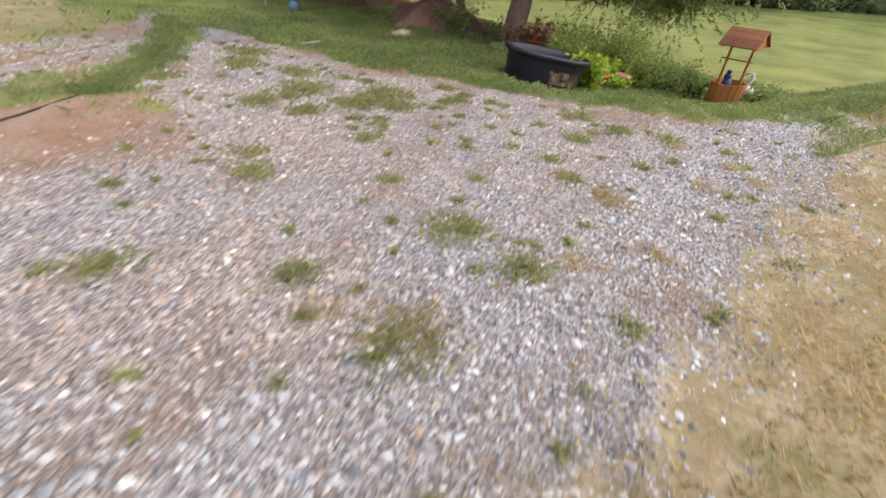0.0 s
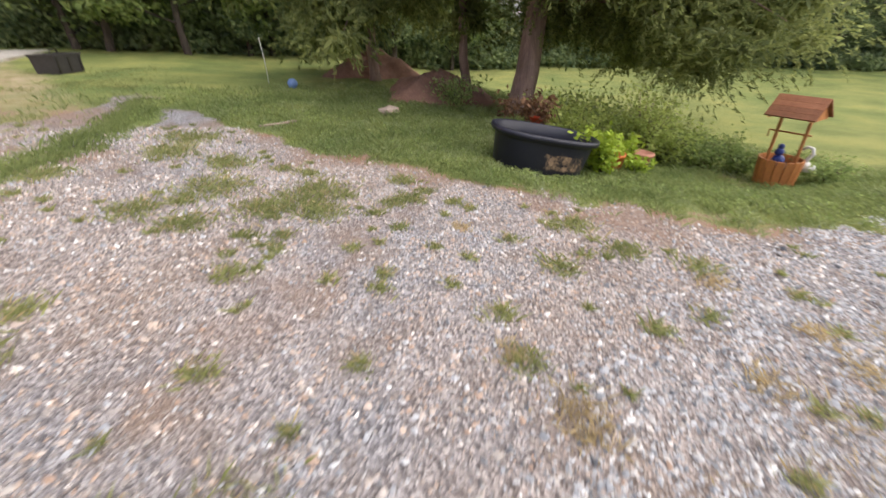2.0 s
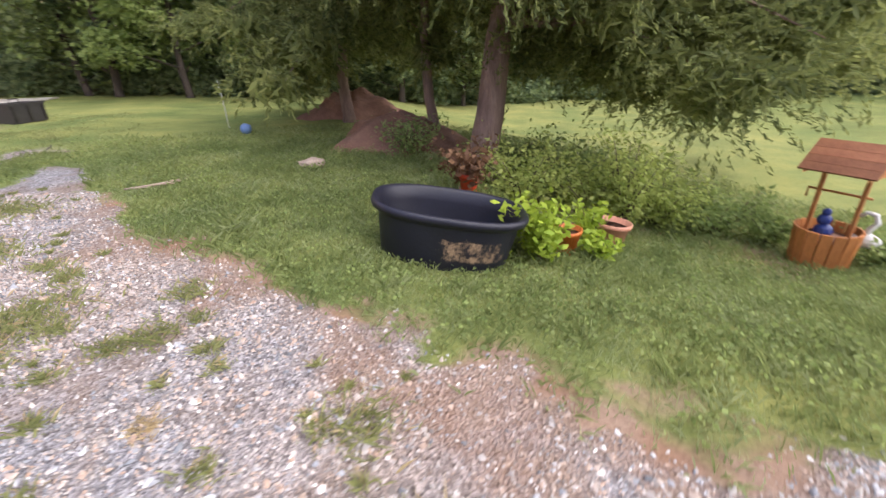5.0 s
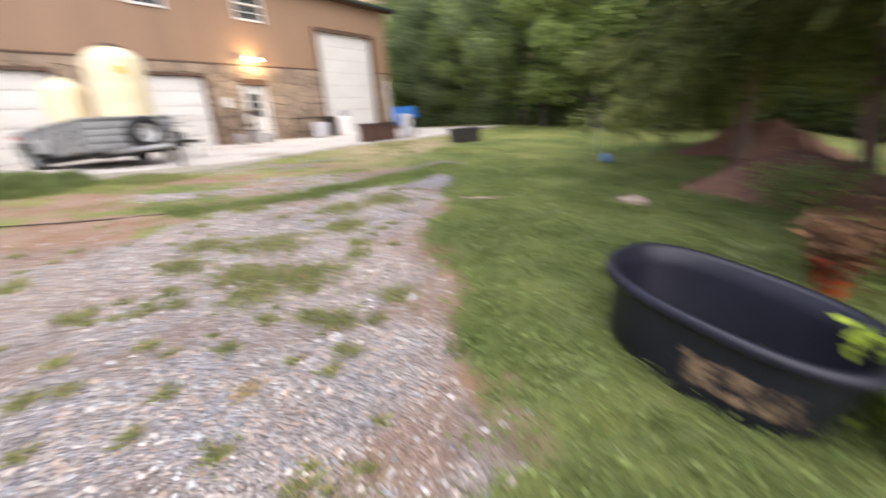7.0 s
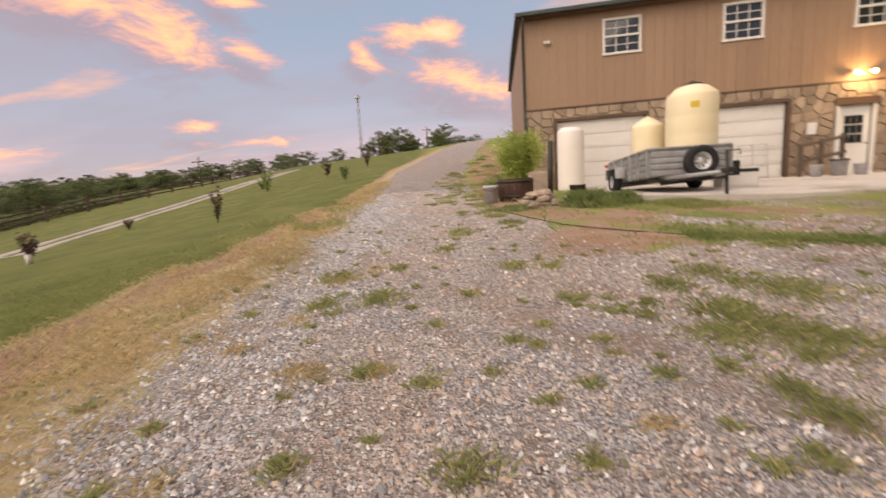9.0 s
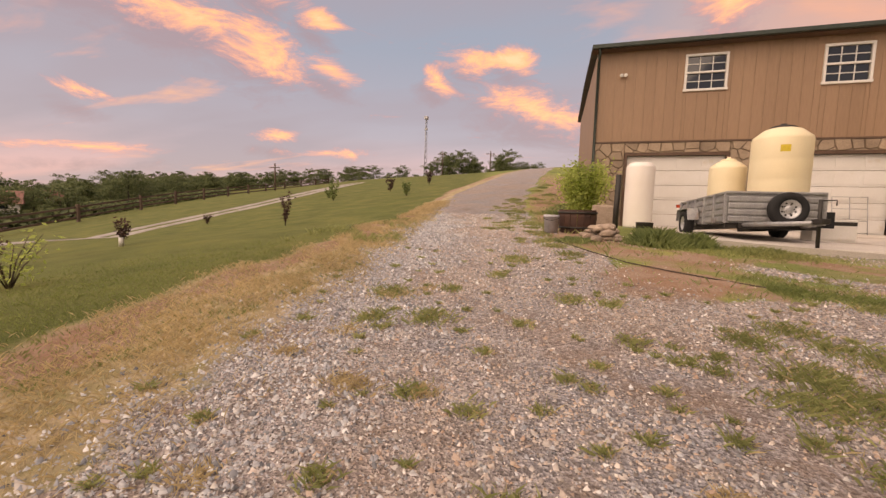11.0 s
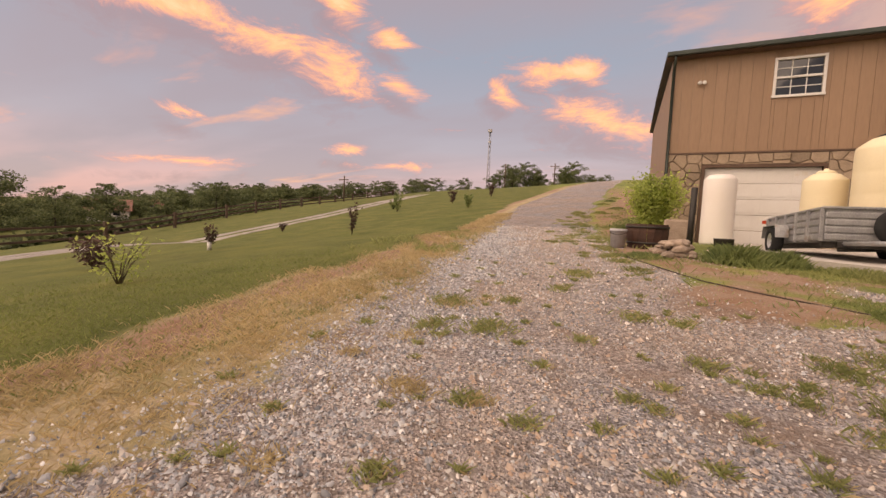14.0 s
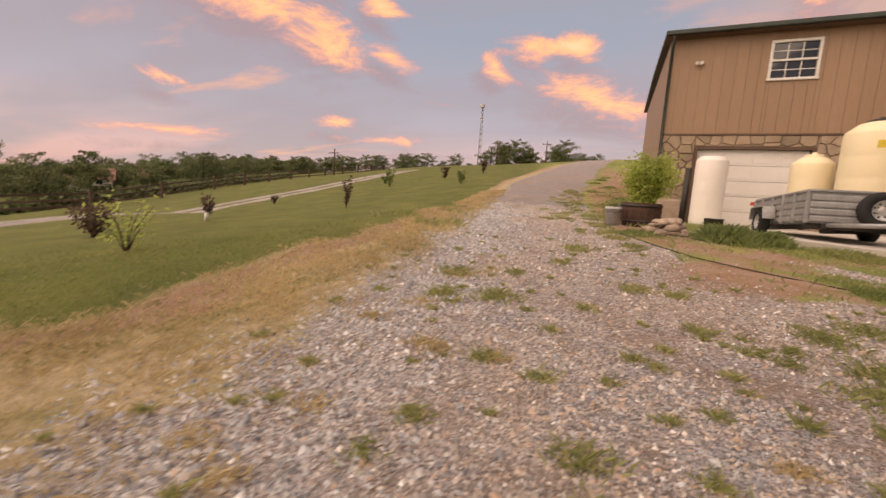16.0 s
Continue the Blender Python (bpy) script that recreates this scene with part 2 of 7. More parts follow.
M_SIDING = mat("painted_siding", (0.32, 0.205, 0.132), (0.28, 0.178, 0.114), rough=0.55, scale=1.2, fine=25, bump=0.12, grain=0.2, stretch=(1, 1, 0.15), obj_rand=0.035)
M_STONE = mat("field_stone", (0.38, 0.29, 0.21), (0.26, 0.19, 0.135), rough=0.85, scale=3.0, fine=28, bump=0.6, dist=0.02, obj_rand=0.25)
M_MORTAR = mat("mortar", (0.38, 0.31, 0.245), rough=0.95, scale=4, fine=60)
M_TRIM_BROWN = mat("brown_trim", (0.13, 0.075, 0.05), rough=0.6, scale=3)
M_WHITE = mat("white_paint", (0.72, 0.70, 0.67), (0.64, 0.61, 0.57), rough=0.45, scale=1.5, fine=30, bump=0.05, grain=0.12, stain=(0.60, 0.53, 0.43), stain_scale=1.2, stain_at=0.62)
M_ROOF = mat("dark_green_metal", (0.05, 0.065, 0.055), rough=0.5, metal=0.2, scale=2)
M_DARKMETAL = mat("dark_metal", (0.05, 0.045, 0.04), rough=0.55, metal=0.4)
M_GALV = mat("galvanised_steel", (0.46, 0.46, 0.46), (0.28, 0.28, 0.29), rough=0.5, metal=0.55, scale=4, fine=40, bump=0.12, stain=(0.26, 0.20, 0.16), stain_scale=2.5, stain_at=0.6)
M_TYRE = mat("tyre_rubber", (0.02, 0.02, 0.021), rough=0.85, fine=90)
M_TANK = mat("yellowed_poly_tank", (0.80, 0.70, 0.49), (0.77, 0.65, 0.43), rough=0.45, scale=1.3, fine=30, bump=0.03, grain=0.06, stain=(0.70, 0.52, 0.28), stain_scale=1.1, stain_at=0.60)
M_WHITEPOLY = mat("white_poly", (0.80, 0.75, 0.71), (0.74, 0.68, 0.63), rough=0.45, scale=1.0, bump=0.03, grain=0.06, stain=(0.66, 0.58, 0.5), stain_at=0.64)
M_BLACKPOLY = mat("black_poly", (0.014, 0.015, 0.022), (0.009, 0.010, 0.014), rough=0.5, scale=3, fine=70, bump=0.1)
M_CONCRETE = mat("concrete", (0.62, 0.57, 0.52), (0.50, 0.45, 0.40), rough=0.9, scale=1.2, fine=60, stain=(0.30, 0.25, 0.2), stain_scale=0.7)
M_RUST = mat("rusty_steel", (0.10, 0.05, 0.035), (0.05, 0.03, 0.024), rough=0.85, scale=5, fine=60)
M_BLUE = mat("blue_plastic", (0.02, 0.13, 0.42), rough=0.45)
M_BARK = mat("cedar_bark", (0.42, 0.29, 0.235), (0.19, 0.125, 0.10), rough=0.9, scale=9, fine=50, bump=1.0, dist=0.03, stretch=(1, 1, 0.14))
M_BARK_DARK = mat("dark_woodland_bark", (0.11, 0.085, 0.068), (0.05, 0.04, 0.033), rough=0.95, scale=9, fine=50, bump=0.8, dist=0.03, stretch=(1, 1, 0.14))
M_TERRACOTTA = mat("terracotta_plastic", (0.62, 0.30, 0.205), (0.52, 0.23, 0.15), rough=0.6)
M_REDPOT = mat("red_plastic", (0.62, 0.07, 0.02), rough=0.45)
M_ORANGEPOT = mat("orange_plastic", (0.62, 0.17, 0.03), rough=0.5)
M_WELLWOOD = mat("orange_stained_wood", (0.60, 0.25, 0.075), (0.42, 0.15, 0.045), rough=0.6, scale=5, fine=40, stretch=(1, 1, 0.3), obj_rand=0.22)
M_WELLROOF = mat("brown_shingle_wood", (0.37, 0.155, 0.075), (0.26, 0.10, 0.05), rough=0.75, scale=5, obj_rand=0.2)
M_WOODGREY = mat("weathered_wood", (0.16, 0.115, 0.085), (0.09, 0.065, 0.05), rough=0.9, scale=4, fine=40, stretch=(1, 1, 0.2), obj_rand=0.15)
M_CLAY = mat("red_clay", (0.36, 0.195, 0.135), (0.21, 0.115, 0.08), rough=0.95, scale=5, fine=40, bump=0.8, dist=0.04)
M_ROCK = mat("pale_rock", (0.42, 0.33, 0.26), (0.28, 0.21, 0.16), rough=0.9, scale=8, fine=40, bump=0.5, obj_rand=0.2)
def pebble_mat(name, stops):
    """Broken stone: colour varied stone by stone, finely speckled."""
    m = bpy.data.materials.new(name)
    m.use_nodes = True
    nt = m.node_tree
    L = nt.links.new
    geo, r, b = nt.nodes.new("ShaderNodeNewGeometry"), nt.nodes.new("ShaderNodeValToRGB"), nt.nodes["Principled BSDF"]
    set_ramp(r, stops)
    n, x = nt.nodes.new("ShaderNodeTexNoise"), nt.nodes.new("ShaderNodeMix")
    n.inputs["Scale"].default_value = 110; x.data_type, x.blend_type = "RGBA", "OVERLAY"; x.inputs[0].default_value = 0.5
    L(geo.outputs["Random Per Island"], r.inputs[0]); L(r.outputs[0], x.inputs[6]); L(n.outputs[0], x.inputs[7]); L(x.outputs[2], b.inputs["Base Color"])
    b.inputs["Roughness"].default_value = 0.9
    return m


M_PEBBLE = pebble_mat("grey_limestone_gravel", [(0.0, (0.121, 0.123, 0.132)), (0.25, (0.253, 0.259, 0.275)), (0.5, (0.407, 0.407, 0.424)), (0.7, (0.506, 0.501, 0.506)), (0.85, (0.363, 0.319, 0.281)), (1.0, (0.748, 0.737, 0.726))])
M_PEBBLE_TAN = pebble_mat("dusty_tan_gravel", [(0.0, (0.165, 0.138, 0.121)), (0.25, (0.319, 0.281, 0.259)), (0.45, (0.451, 0.407, 0.374)), (0.65, (0.451, 0.352, 0.286)), (0.85, (0.385, 0.264, 0.193)), (1.0, (0.77, 0.715, 0.671))])
M_HOSE = mat("dark_hose", (0.085, 0.06, 0.045), rough=0.7)
M_GREYPLASTIC = mat("pale_grey_plastic", (0.52, 0.51, 0.54), rough=0.5, stain=(0.35, 0.3, 0.27))
M_CHROME = mat("white_wheel_paint", (0.62, 0.62, 0.63), rough=0.35, metal=0.3)
M_YELLOW = mat("yellow_sticker", (0.75, 0.55, 0.05), rough=0.5)
M_SOOT = mat("tan_bare_poly", (0.48, 0.30, 0.19), (0.30, 0.18, 0.11), rough=0.8, scale=9)
M_REDROOF = mat("faded_red_roof", (0.36, 0.17, 0.13), rough=0.7)
M_DARKGLASS = bpy.data.materials.new("window_glass"); M_DARKGLASS.use_nodes = True
_b = M_DARKGLASS.node_tree.nodes["Principled BSDF"]
_b.inputs["Base Color"].default_value = (0.02, 0.022, 0.025, 1); _b.inputs["Roughness"].default_value = 0.04; _b.inputs["Specular IOR Level"].default_value = 0.7
M_LAMP = bpy.data.materials.new("lamp_glow"); M_LAMP.use_nodes = True
_b = M_LAMP.node_tree.nodes["Principled BSDF"]
_b.inputs["Emission Color"].default_value = (1.0, 0.68, 0.30, 1); _b.inputs["Emission Strength"].default_value = 9.0
M_LEAF_CEDAR = leaf_mat("cedar_foliage", (0.40, 0.43, 0.155), (0.10, 0.13, 0.05), 0.6)
M_LEAF_WOODS = leaf_mat("woods_foliage", (0.42, 0.49, 0.235), (0.10, 0.15, 0.08), 0.6)
M_LEAF_LIGHT = leaf_mat("pale_green_foliage", (0.44, 0.52, 0.18), (0.19, 0.26, 0.085), 0.55)
M_LEAF_FAR = leaf_mat("far_tree_foliage", (0.23, 0.265, 0.12), (0.07, 0.095, 0.045), 0.45)
M_LEAF_LIME = leaf_mat("lime_potato_vine_leaves", (0.48, 0.58, 0.06), (0.26, 0.36, 0.04), 0.35)
M_LEAF_SHRUB = leaf_mat("shrub_leaves", (0.33, 0.38, 0.15), (0.14, 0.19, 0.075), 0.55)
M_LEAF_DARK = leaf_mat("maroon_leaves", (0.15, 0.085, 0.07), (0.06, 0.04, 0.032), 0.35)
M_LEAF_DRY = leaf_mat("dry_brown_leaves", (0.30, 0.17, 0.09), (0.11, 0.055, 0.03), 0.25)
M_GRASS = leaf_mat("lawn_blades", (0.40, 0.44, 0.21), (0.27, 0.32, 0.14), 0.5)
M_FIELD = leaf_mat("field_blades", (0.27, 0.30, 0.10), (0.19, 0.225, 0.075), 0.65)
M_GRASS_DEEP = leaf_mat("lawn_blades_deep", (0.33, 0.375, 0.14), (0.17, 0.22, 0.075), 0.5)
M_LEAF_BED = leaf_mat("flower_bed_leaves", (0.62, 0.68, 0.21), (0.30, 0.37, 0.10), 0.6)
M_DRYGRASS = leaf_mat("straw_blades", (0.68, 0.54, 0.31), (0.44, 0.35, 0.19), 0.45)
M_TUFT = leaf_mat("weed_tuft_blades", (0.44, 0.45, 0.19), (0.23, 0.26, 0.10), 0.55)


# ---- shape helpers ----
def part(name, bm, material, parent, label=""):
    me = bpy.data.meshes.new(name)
    bm.to_mesh(me)
    bm.free()
    me.materials.append(material)
    ob = new(name, me)
    ob.parent = parent
    if label:
        ob["label"] = label
    return ob


def thing(name, at, label, category, group="", rz=0.0, rx=0.0, ry=0.0, kind=""):
    ob = new(name)
    ob.matrix_basis = pose(*at, rx, ry, rz)
    return tagged(ob, label, category, group, kind)


def solo(name, bm, material, at=(0, 0, 0), rz=0.0, label="", category="", group="", kind=""):
    ob = part(name, bm, material, None)
    ob.matrix_basis = pose(*at, 0, 0, rz)
    return tagged(ob, label, category, group, kind)


def box(sx, sy, sz, at=(0, 0, 0), bevel=0.0, rot=None, bm=None):
    """A box centred in x and y, standing on z = at[2]."""
    b = bm or bmesh.new()
    m = Matrix.Translation((at[0], at[1], at[2] + sz / 2))
    if rot is not None:
        m = m @ Euler([radians(a) for a in rot]).to_matrix().to_4x4()
    r = bmesh.ops.create_cube(b, size=1, matrix=m @ Matrix.Diagonal((sx, sy, sz, 1)))
    if bevel:
        vs = set(r["verts"])
        bmesh.ops.bevel(b, geom=[e for e in b.edges if e.verts[0] in vs], offset=bevel, segments=2, affect="EDGES", profile=0.6)
    return b


def lathe(profile, seg=24, at=(0, 0, 0), sx=1.0, sy=1.0, bm=None):
    """A turned shape from (radius, height) pairs."""
    b = bm or bmesh.new()
    rings = []
    for r, z in profile:
        rings.append([b.verts.new((at[0] + sx * r * math.cos(2 * math.pi * i / seg), at[1] + sy * r * math.sin(2 * math.pi * i / seg), at[2] + z)) for i in range(seg)])
    for a, c in zip(rings, rings[1:]):
        for i in range(seg):
            b.faces.new((a[i], a[(i + 1) % seg], c[(i + 1) % seg], c[i]))
    if profile[0][0] > 0.001:
        b.faces.new(rings[0][::-1])
    b.faces.new(rings[-1])
    bmesh.ops.recalc_face_normals(b, faces=b.faces[:])
    for f in b.faces:
        f.smooth = True
    return b


def tube(points, radius, seg=8, bm=None, taper=None):
    """A round bar along points."""
    b = bm or bmesh.new()
    pts = [Vector(p) for p in points]
    rings = []
    for i, p in enumerate(pts):
        d = (pts[min(i + 1, len(pts) - 1)] - pts[max(i - 1, 0)]).normalized()
        u = d.cross(Vector((0, 0, 1)) if abs(d.z) < 0.9 else Vector((1, 0, 0))).normalized()
        v = d.cross(u)
        r = radius if taper is None else radius + (taper - radius) * i / (len(pts) - 1)
        rings.append([b.verts.new(p + r * (math.cos(2 * math.pi * k / seg) * u + math.sin(2 * math.pi * k / seg) * v)) for k in range(seg)])
    for a, c in zip(rings, rings[1:]):
        for k in range(seg):
            f = b.faces.new((a[k], a[(k + 1) % seg], c[(k + 1) % seg], c[k]))
            f.smooth = True
    b.faces.new(rings[0][::-1])
    b.faces.new(rings[-1])
    return b


def mesh_np(name, verts, faces_n, material, parent=None, smooth=False):
    """A mesh object from an array of n x k x 3 corner points: n loose polygons of k corners."""
    n, k = verts.shape[:2]
    me = bpy.data.meshes.new(name)
    me.vertices.add(n * k)
    me.vertices.foreach_set("co", verts.reshape(-1).astype(np.float32))
    me.loops.add(n * k)
    me.loops.foreach_set("vertex_index", np.arange(n * k, dtype=np.int32))
    me.polygons.add(n)
    me.polygons.foreach_set("loop_start", np.arange(0, n * k, k, dtype=np.int32))
    me.update(calc_edges=True)
    me.materials.append(material)
    ob = new(name, me)
    ob.parent = parent
    return ob


RNG = np.random.default_rng(7)


def leaf_quads(c, size, droop=0.0, aspect=2.0, rng=RNG):
    """Diamond-shaped leaves of mixed turn at the centres c."""
    n = len(c)
    d = rng.normal(size=(n, 3)); d[:, 2] = d[:, 2] * 0.6 - droop
    d /= np.linalg.norm(d, axis=1)[:, None]
    s = np.cross(d, rng.normal(size=(n, 3))); s /= np.linalg.norm(s, axis=1)[:, None] + 1e-9
    z = (size * rng.uniform(0.6, 1.35, n))[:, None]
    a, b = d * z * aspect / 2, s * z / 2
    return np.stack([c - a, c - a * 0.1 + b, c + a, c - a * 0.1 - b], 1)


def blades(p, h, w, lean=0.35, rng=RNG):
    """Grass blades rising from p."""
    n = len(p)
    t = rng.uniform(0, 2 * np.pi, n)
    side = np.stack([np.cos(t), np.sin(t), 0 * t], 1) * (w * rng.uniform(0.7, 1.3, n) / 2)[:, None]
    hh = h * rng.uniform(0.5, 1.3, n)
    a = rng.uniform(0, 2 * np.pi, n); k = lean * rng.uniform(0.2, 1.6, n) * hh
    off = np.stack([np.cos(a) * k, np.sin(a) * k, hh], 1)
    mid = off * np.array([0.35, 0.35, 0.6])
    return np.stack([p - side, p + side * 0.9, p + off, p + mid - side * 0.8], 1)


# ---- ground ----
def sm(a, b, x):
    t = np.clip((x - a) / (b - a), 0, 1)
    return t * t * (3 - 2 * t)


def height(x, y):
    x, y = np.asarray(x, float), np.asarray(y, float)
    yard = 0.68 * sm(1.2, 11.0, y)
    drive = yard + 0.135 * np.clip(y - 14, 0, 80) - 0.0009 * np.clip(y - 70, 0, 60) ** 2
    k = 1 - sm(1.2, 2.6, x)
    up = yard + (drive - yard) * k
    c = 0.088 - 0.018 * sm(12, 45, y)
    cross = -c * np.clip(-3.0 - x, 0, 45) - 0.06 * np.clip(-42 - x, 0, 80)
    low = -0.85 * (1 - sm(-3.6, 1.6, y))
    m = sm(0.6, 3.2, x) * (1 - 0.75 * sm(5.5, 9.5, x) * sm(-6, -1, y))
    dip = -0.15 * np.exp(-((x - 3.6) / 0.8) ** 2 - ((y - 0.35) / 0.8) ** 2)
    bed = 0.27 * np.exp(-((x - 4.95) / 0.75) ** 2 - ((y + 0.15) / 0.6) ** 2)
    fall = -0.17 * sm(2.6, 6.0, x) * sm(5.0, 8.5, y)
    return up + cross + low * m + dip + bed + fall


def wob(x, y, s=1.0, seed=0.0):
    """A smooth uneven field between about -1 and 1."""
    return (np.sin(x * 1.7 * s + 1.3 * np.sin(y * 1.1 * s + seed)) + np.sin(y * 2.3 * s + 1.7 * np.sin(x * 0.9 * s + 2 * seed) + seed) + 0.6 * np.sin((x + y) * 4.1 * s + seed)) / 2.6


EDGE_Y, EDGE_X = (-6, -0.4, 0.3, 0.65, 0.95, 1.35, 1.7, 2.35, 3.0, 3.6, 4.5, 5.4), (-1.2, 0.95, 1.3, 1.8, 2.15, 2.6, 3.2, 3.9, 4.7, 5.8, 7.6, 9.0)
VERGE_Y, VERGE_X = (-6, 0.9, 1.44, 2.1, 2.73, 3.75, 5.04, 6.95, 15.7, 27, 56, 120), (1.4, 0.05, -0.10, -0.18, -0.28, -0.5, -0.83, -1.27, -3.7, -5.7, -7.4, -8.0)
BANK_Y, BANK_X = (5, 6.3, 7, 8.8, 15, 22, 43, 120), (3.2, 2.2, 1.9, 1.14, 0.0, -0.9, -2.0, -3.6)
TRACK_X, TRACK_Y = (3.6, 5, 6.4, 8, 10), (7.0, 6.25, 5.6, 5.25, 5.1)


def zones(x, y):
    """How much gravel, straw and bare clay lies at a place, 0 to 1."""
    e = np.interp(y, EDGE_Y, EDGE_X) + 0.30 * wob(x, y, 1.6) + 0.24 * wob(x, y, 4.3, 2) + 0.10 * wob(x, y, 11, 5)
    left = np.interp(y, VERGE_Y, VERGE_X) + 0.18 * wob(x, y, 1.1, 1)
    right = np.interp(y, BANK_Y, BANK_X) + 0.2 * wob(x, y, 1.0, 3) + 0.15 * wob(x, y, 3.0, 1)
    top = np.interp(x, (1, 3, 4.2, 6.7, 9), (5.6, 5.3, 5.5, 4.75, 4.4))
    yard = sm(-0.22, 0.22, e - x) * sm(0.25, -0.25, y - top - 0.25 * wob(x, y, 1.2, 4) - 0.15 * wob(x, y, 3.7, 2))
    road = sm(-0.25, 0.25, right - x) * sm(4.4, 5.4, y)
    gravel = np.maximum(yard, road) * sm(-0.55, 0.30, x - left + 0.22 * wob(x, y, 3.3, 4))
    strip = sm(3.3, 4.2, x) * sm(10, 8, x) * sm(0.5, 0.15, np.abs(y - np.interp(x, TRACK_X, TRACK_Y) + 0.15 * wob(x, y, 1.4, 5)))
    bare = np.exp(-((x - 2.55) / 0.55) ** 2 - ((y - 5.9) / 0.5) ** 2)
    gravel = np.maximum(gravel * (1 - 0.85 * bare), 0.85 * strip)
    wide = np.interp(y, (-6, 1.9, 3.3, 4.2, 6.3, 9, 25, 120), (1.8, 1.6, 1.85, 1.8, 1.25, 1.05, 1.0, 1.3)) + 0.16 * wob(x, y, 1.3, 6)
    straw = sm(-0.45, 0.45, left - x) * sm(-0.3, 0.25, x - left + wide)
    far_yard = sm(0.2, 1.4, y - (3.3 + 0.42 * (x - 4.5)) + 0.3 * wob(x, y, 0.9, 7)) * np.maximum(sm(3.0, 5.0, x), 0.6 * sm(1.7, 2.4, x) * sm(5.0, 5.6, y)) * sm(30, 20, x) * (0.62 + 0.25 * wob(x, y, 0.7, 2)) * (0.55 + 0.45 * sm(6, 9, x))
    gravel = np.maximum(gravel, 0.62 * sm(0.1, 0.5, far_yard) * sm(11, 7.5, x) * sm(-0.2, 0.5, wob(x, y, 0.8, 4)))
    straw = np.maximum(straw, far_yard)
    clay = 1.5 * bare + 0.7 * np.exp(-((x - 1.0) / 0.9) ** 2 - ((y - 9.0) / 1.4) ** 2)
    clay = clay + (0.72 + 0.35 * wob(x, y, 1.4, 3)) * sm(-0.1, 0.4, x - right) * sm(2.8, 2.0, x) * sm(6.6, 7.6, y) * sm(60, 30, y) + 0.62 * sm(0.15, 0.75, -wob(x, y, 1.3, 8)) * 0.75 * yard * sm(-0.5, 0.4, x - left) + 0.9 * sm(0.75, 0.1, np.abs(e - x - 0.08)) * (0.75 + 0.7 * wob(x, y, 2.6, 6)) * sm(-1, 0.2, y) * sm(4.6, 3, y) + 0.6 * np.exp(-((x - 3.4) / 0.7) ** 2 - ((y + 3.1) / 0.5) ** 2) + 0.9 * np.exp(-((x - 4.9) / 0.9) ** 2 - ((y + 1.7) / 1.3) ** 2)
    clay = clay + 0.42 * straw * sm(0.0, 0.55, wob(x, y, 1.9, 4) + 0.4 * wob(x, y, 5, 1)) * sm(3, 1, x)
    clay = clay + 0.95 * sm(0.42, 0.08, np.abs(x - left + 0.82 * wide)) * np.clip(0.75 + 0.7 * wob(x, y, 1.4, 7), 0, 1)
    clay = clay + np.clip(0.42 + 0.6 * wob(x, y, 1.6, 5) + 0.3 * wob(x, y, 4.6, 2), 0, 0.9) * sm(1.8, 2.4, x) * sm(9, 7, x) * sm(4.8, 5.5, y) * sm(9.2, 8.2, y)
    return np.clip(gravel, 0, 1), np.clip(straw, 0, 1), np.clip(clay, 0, 1)


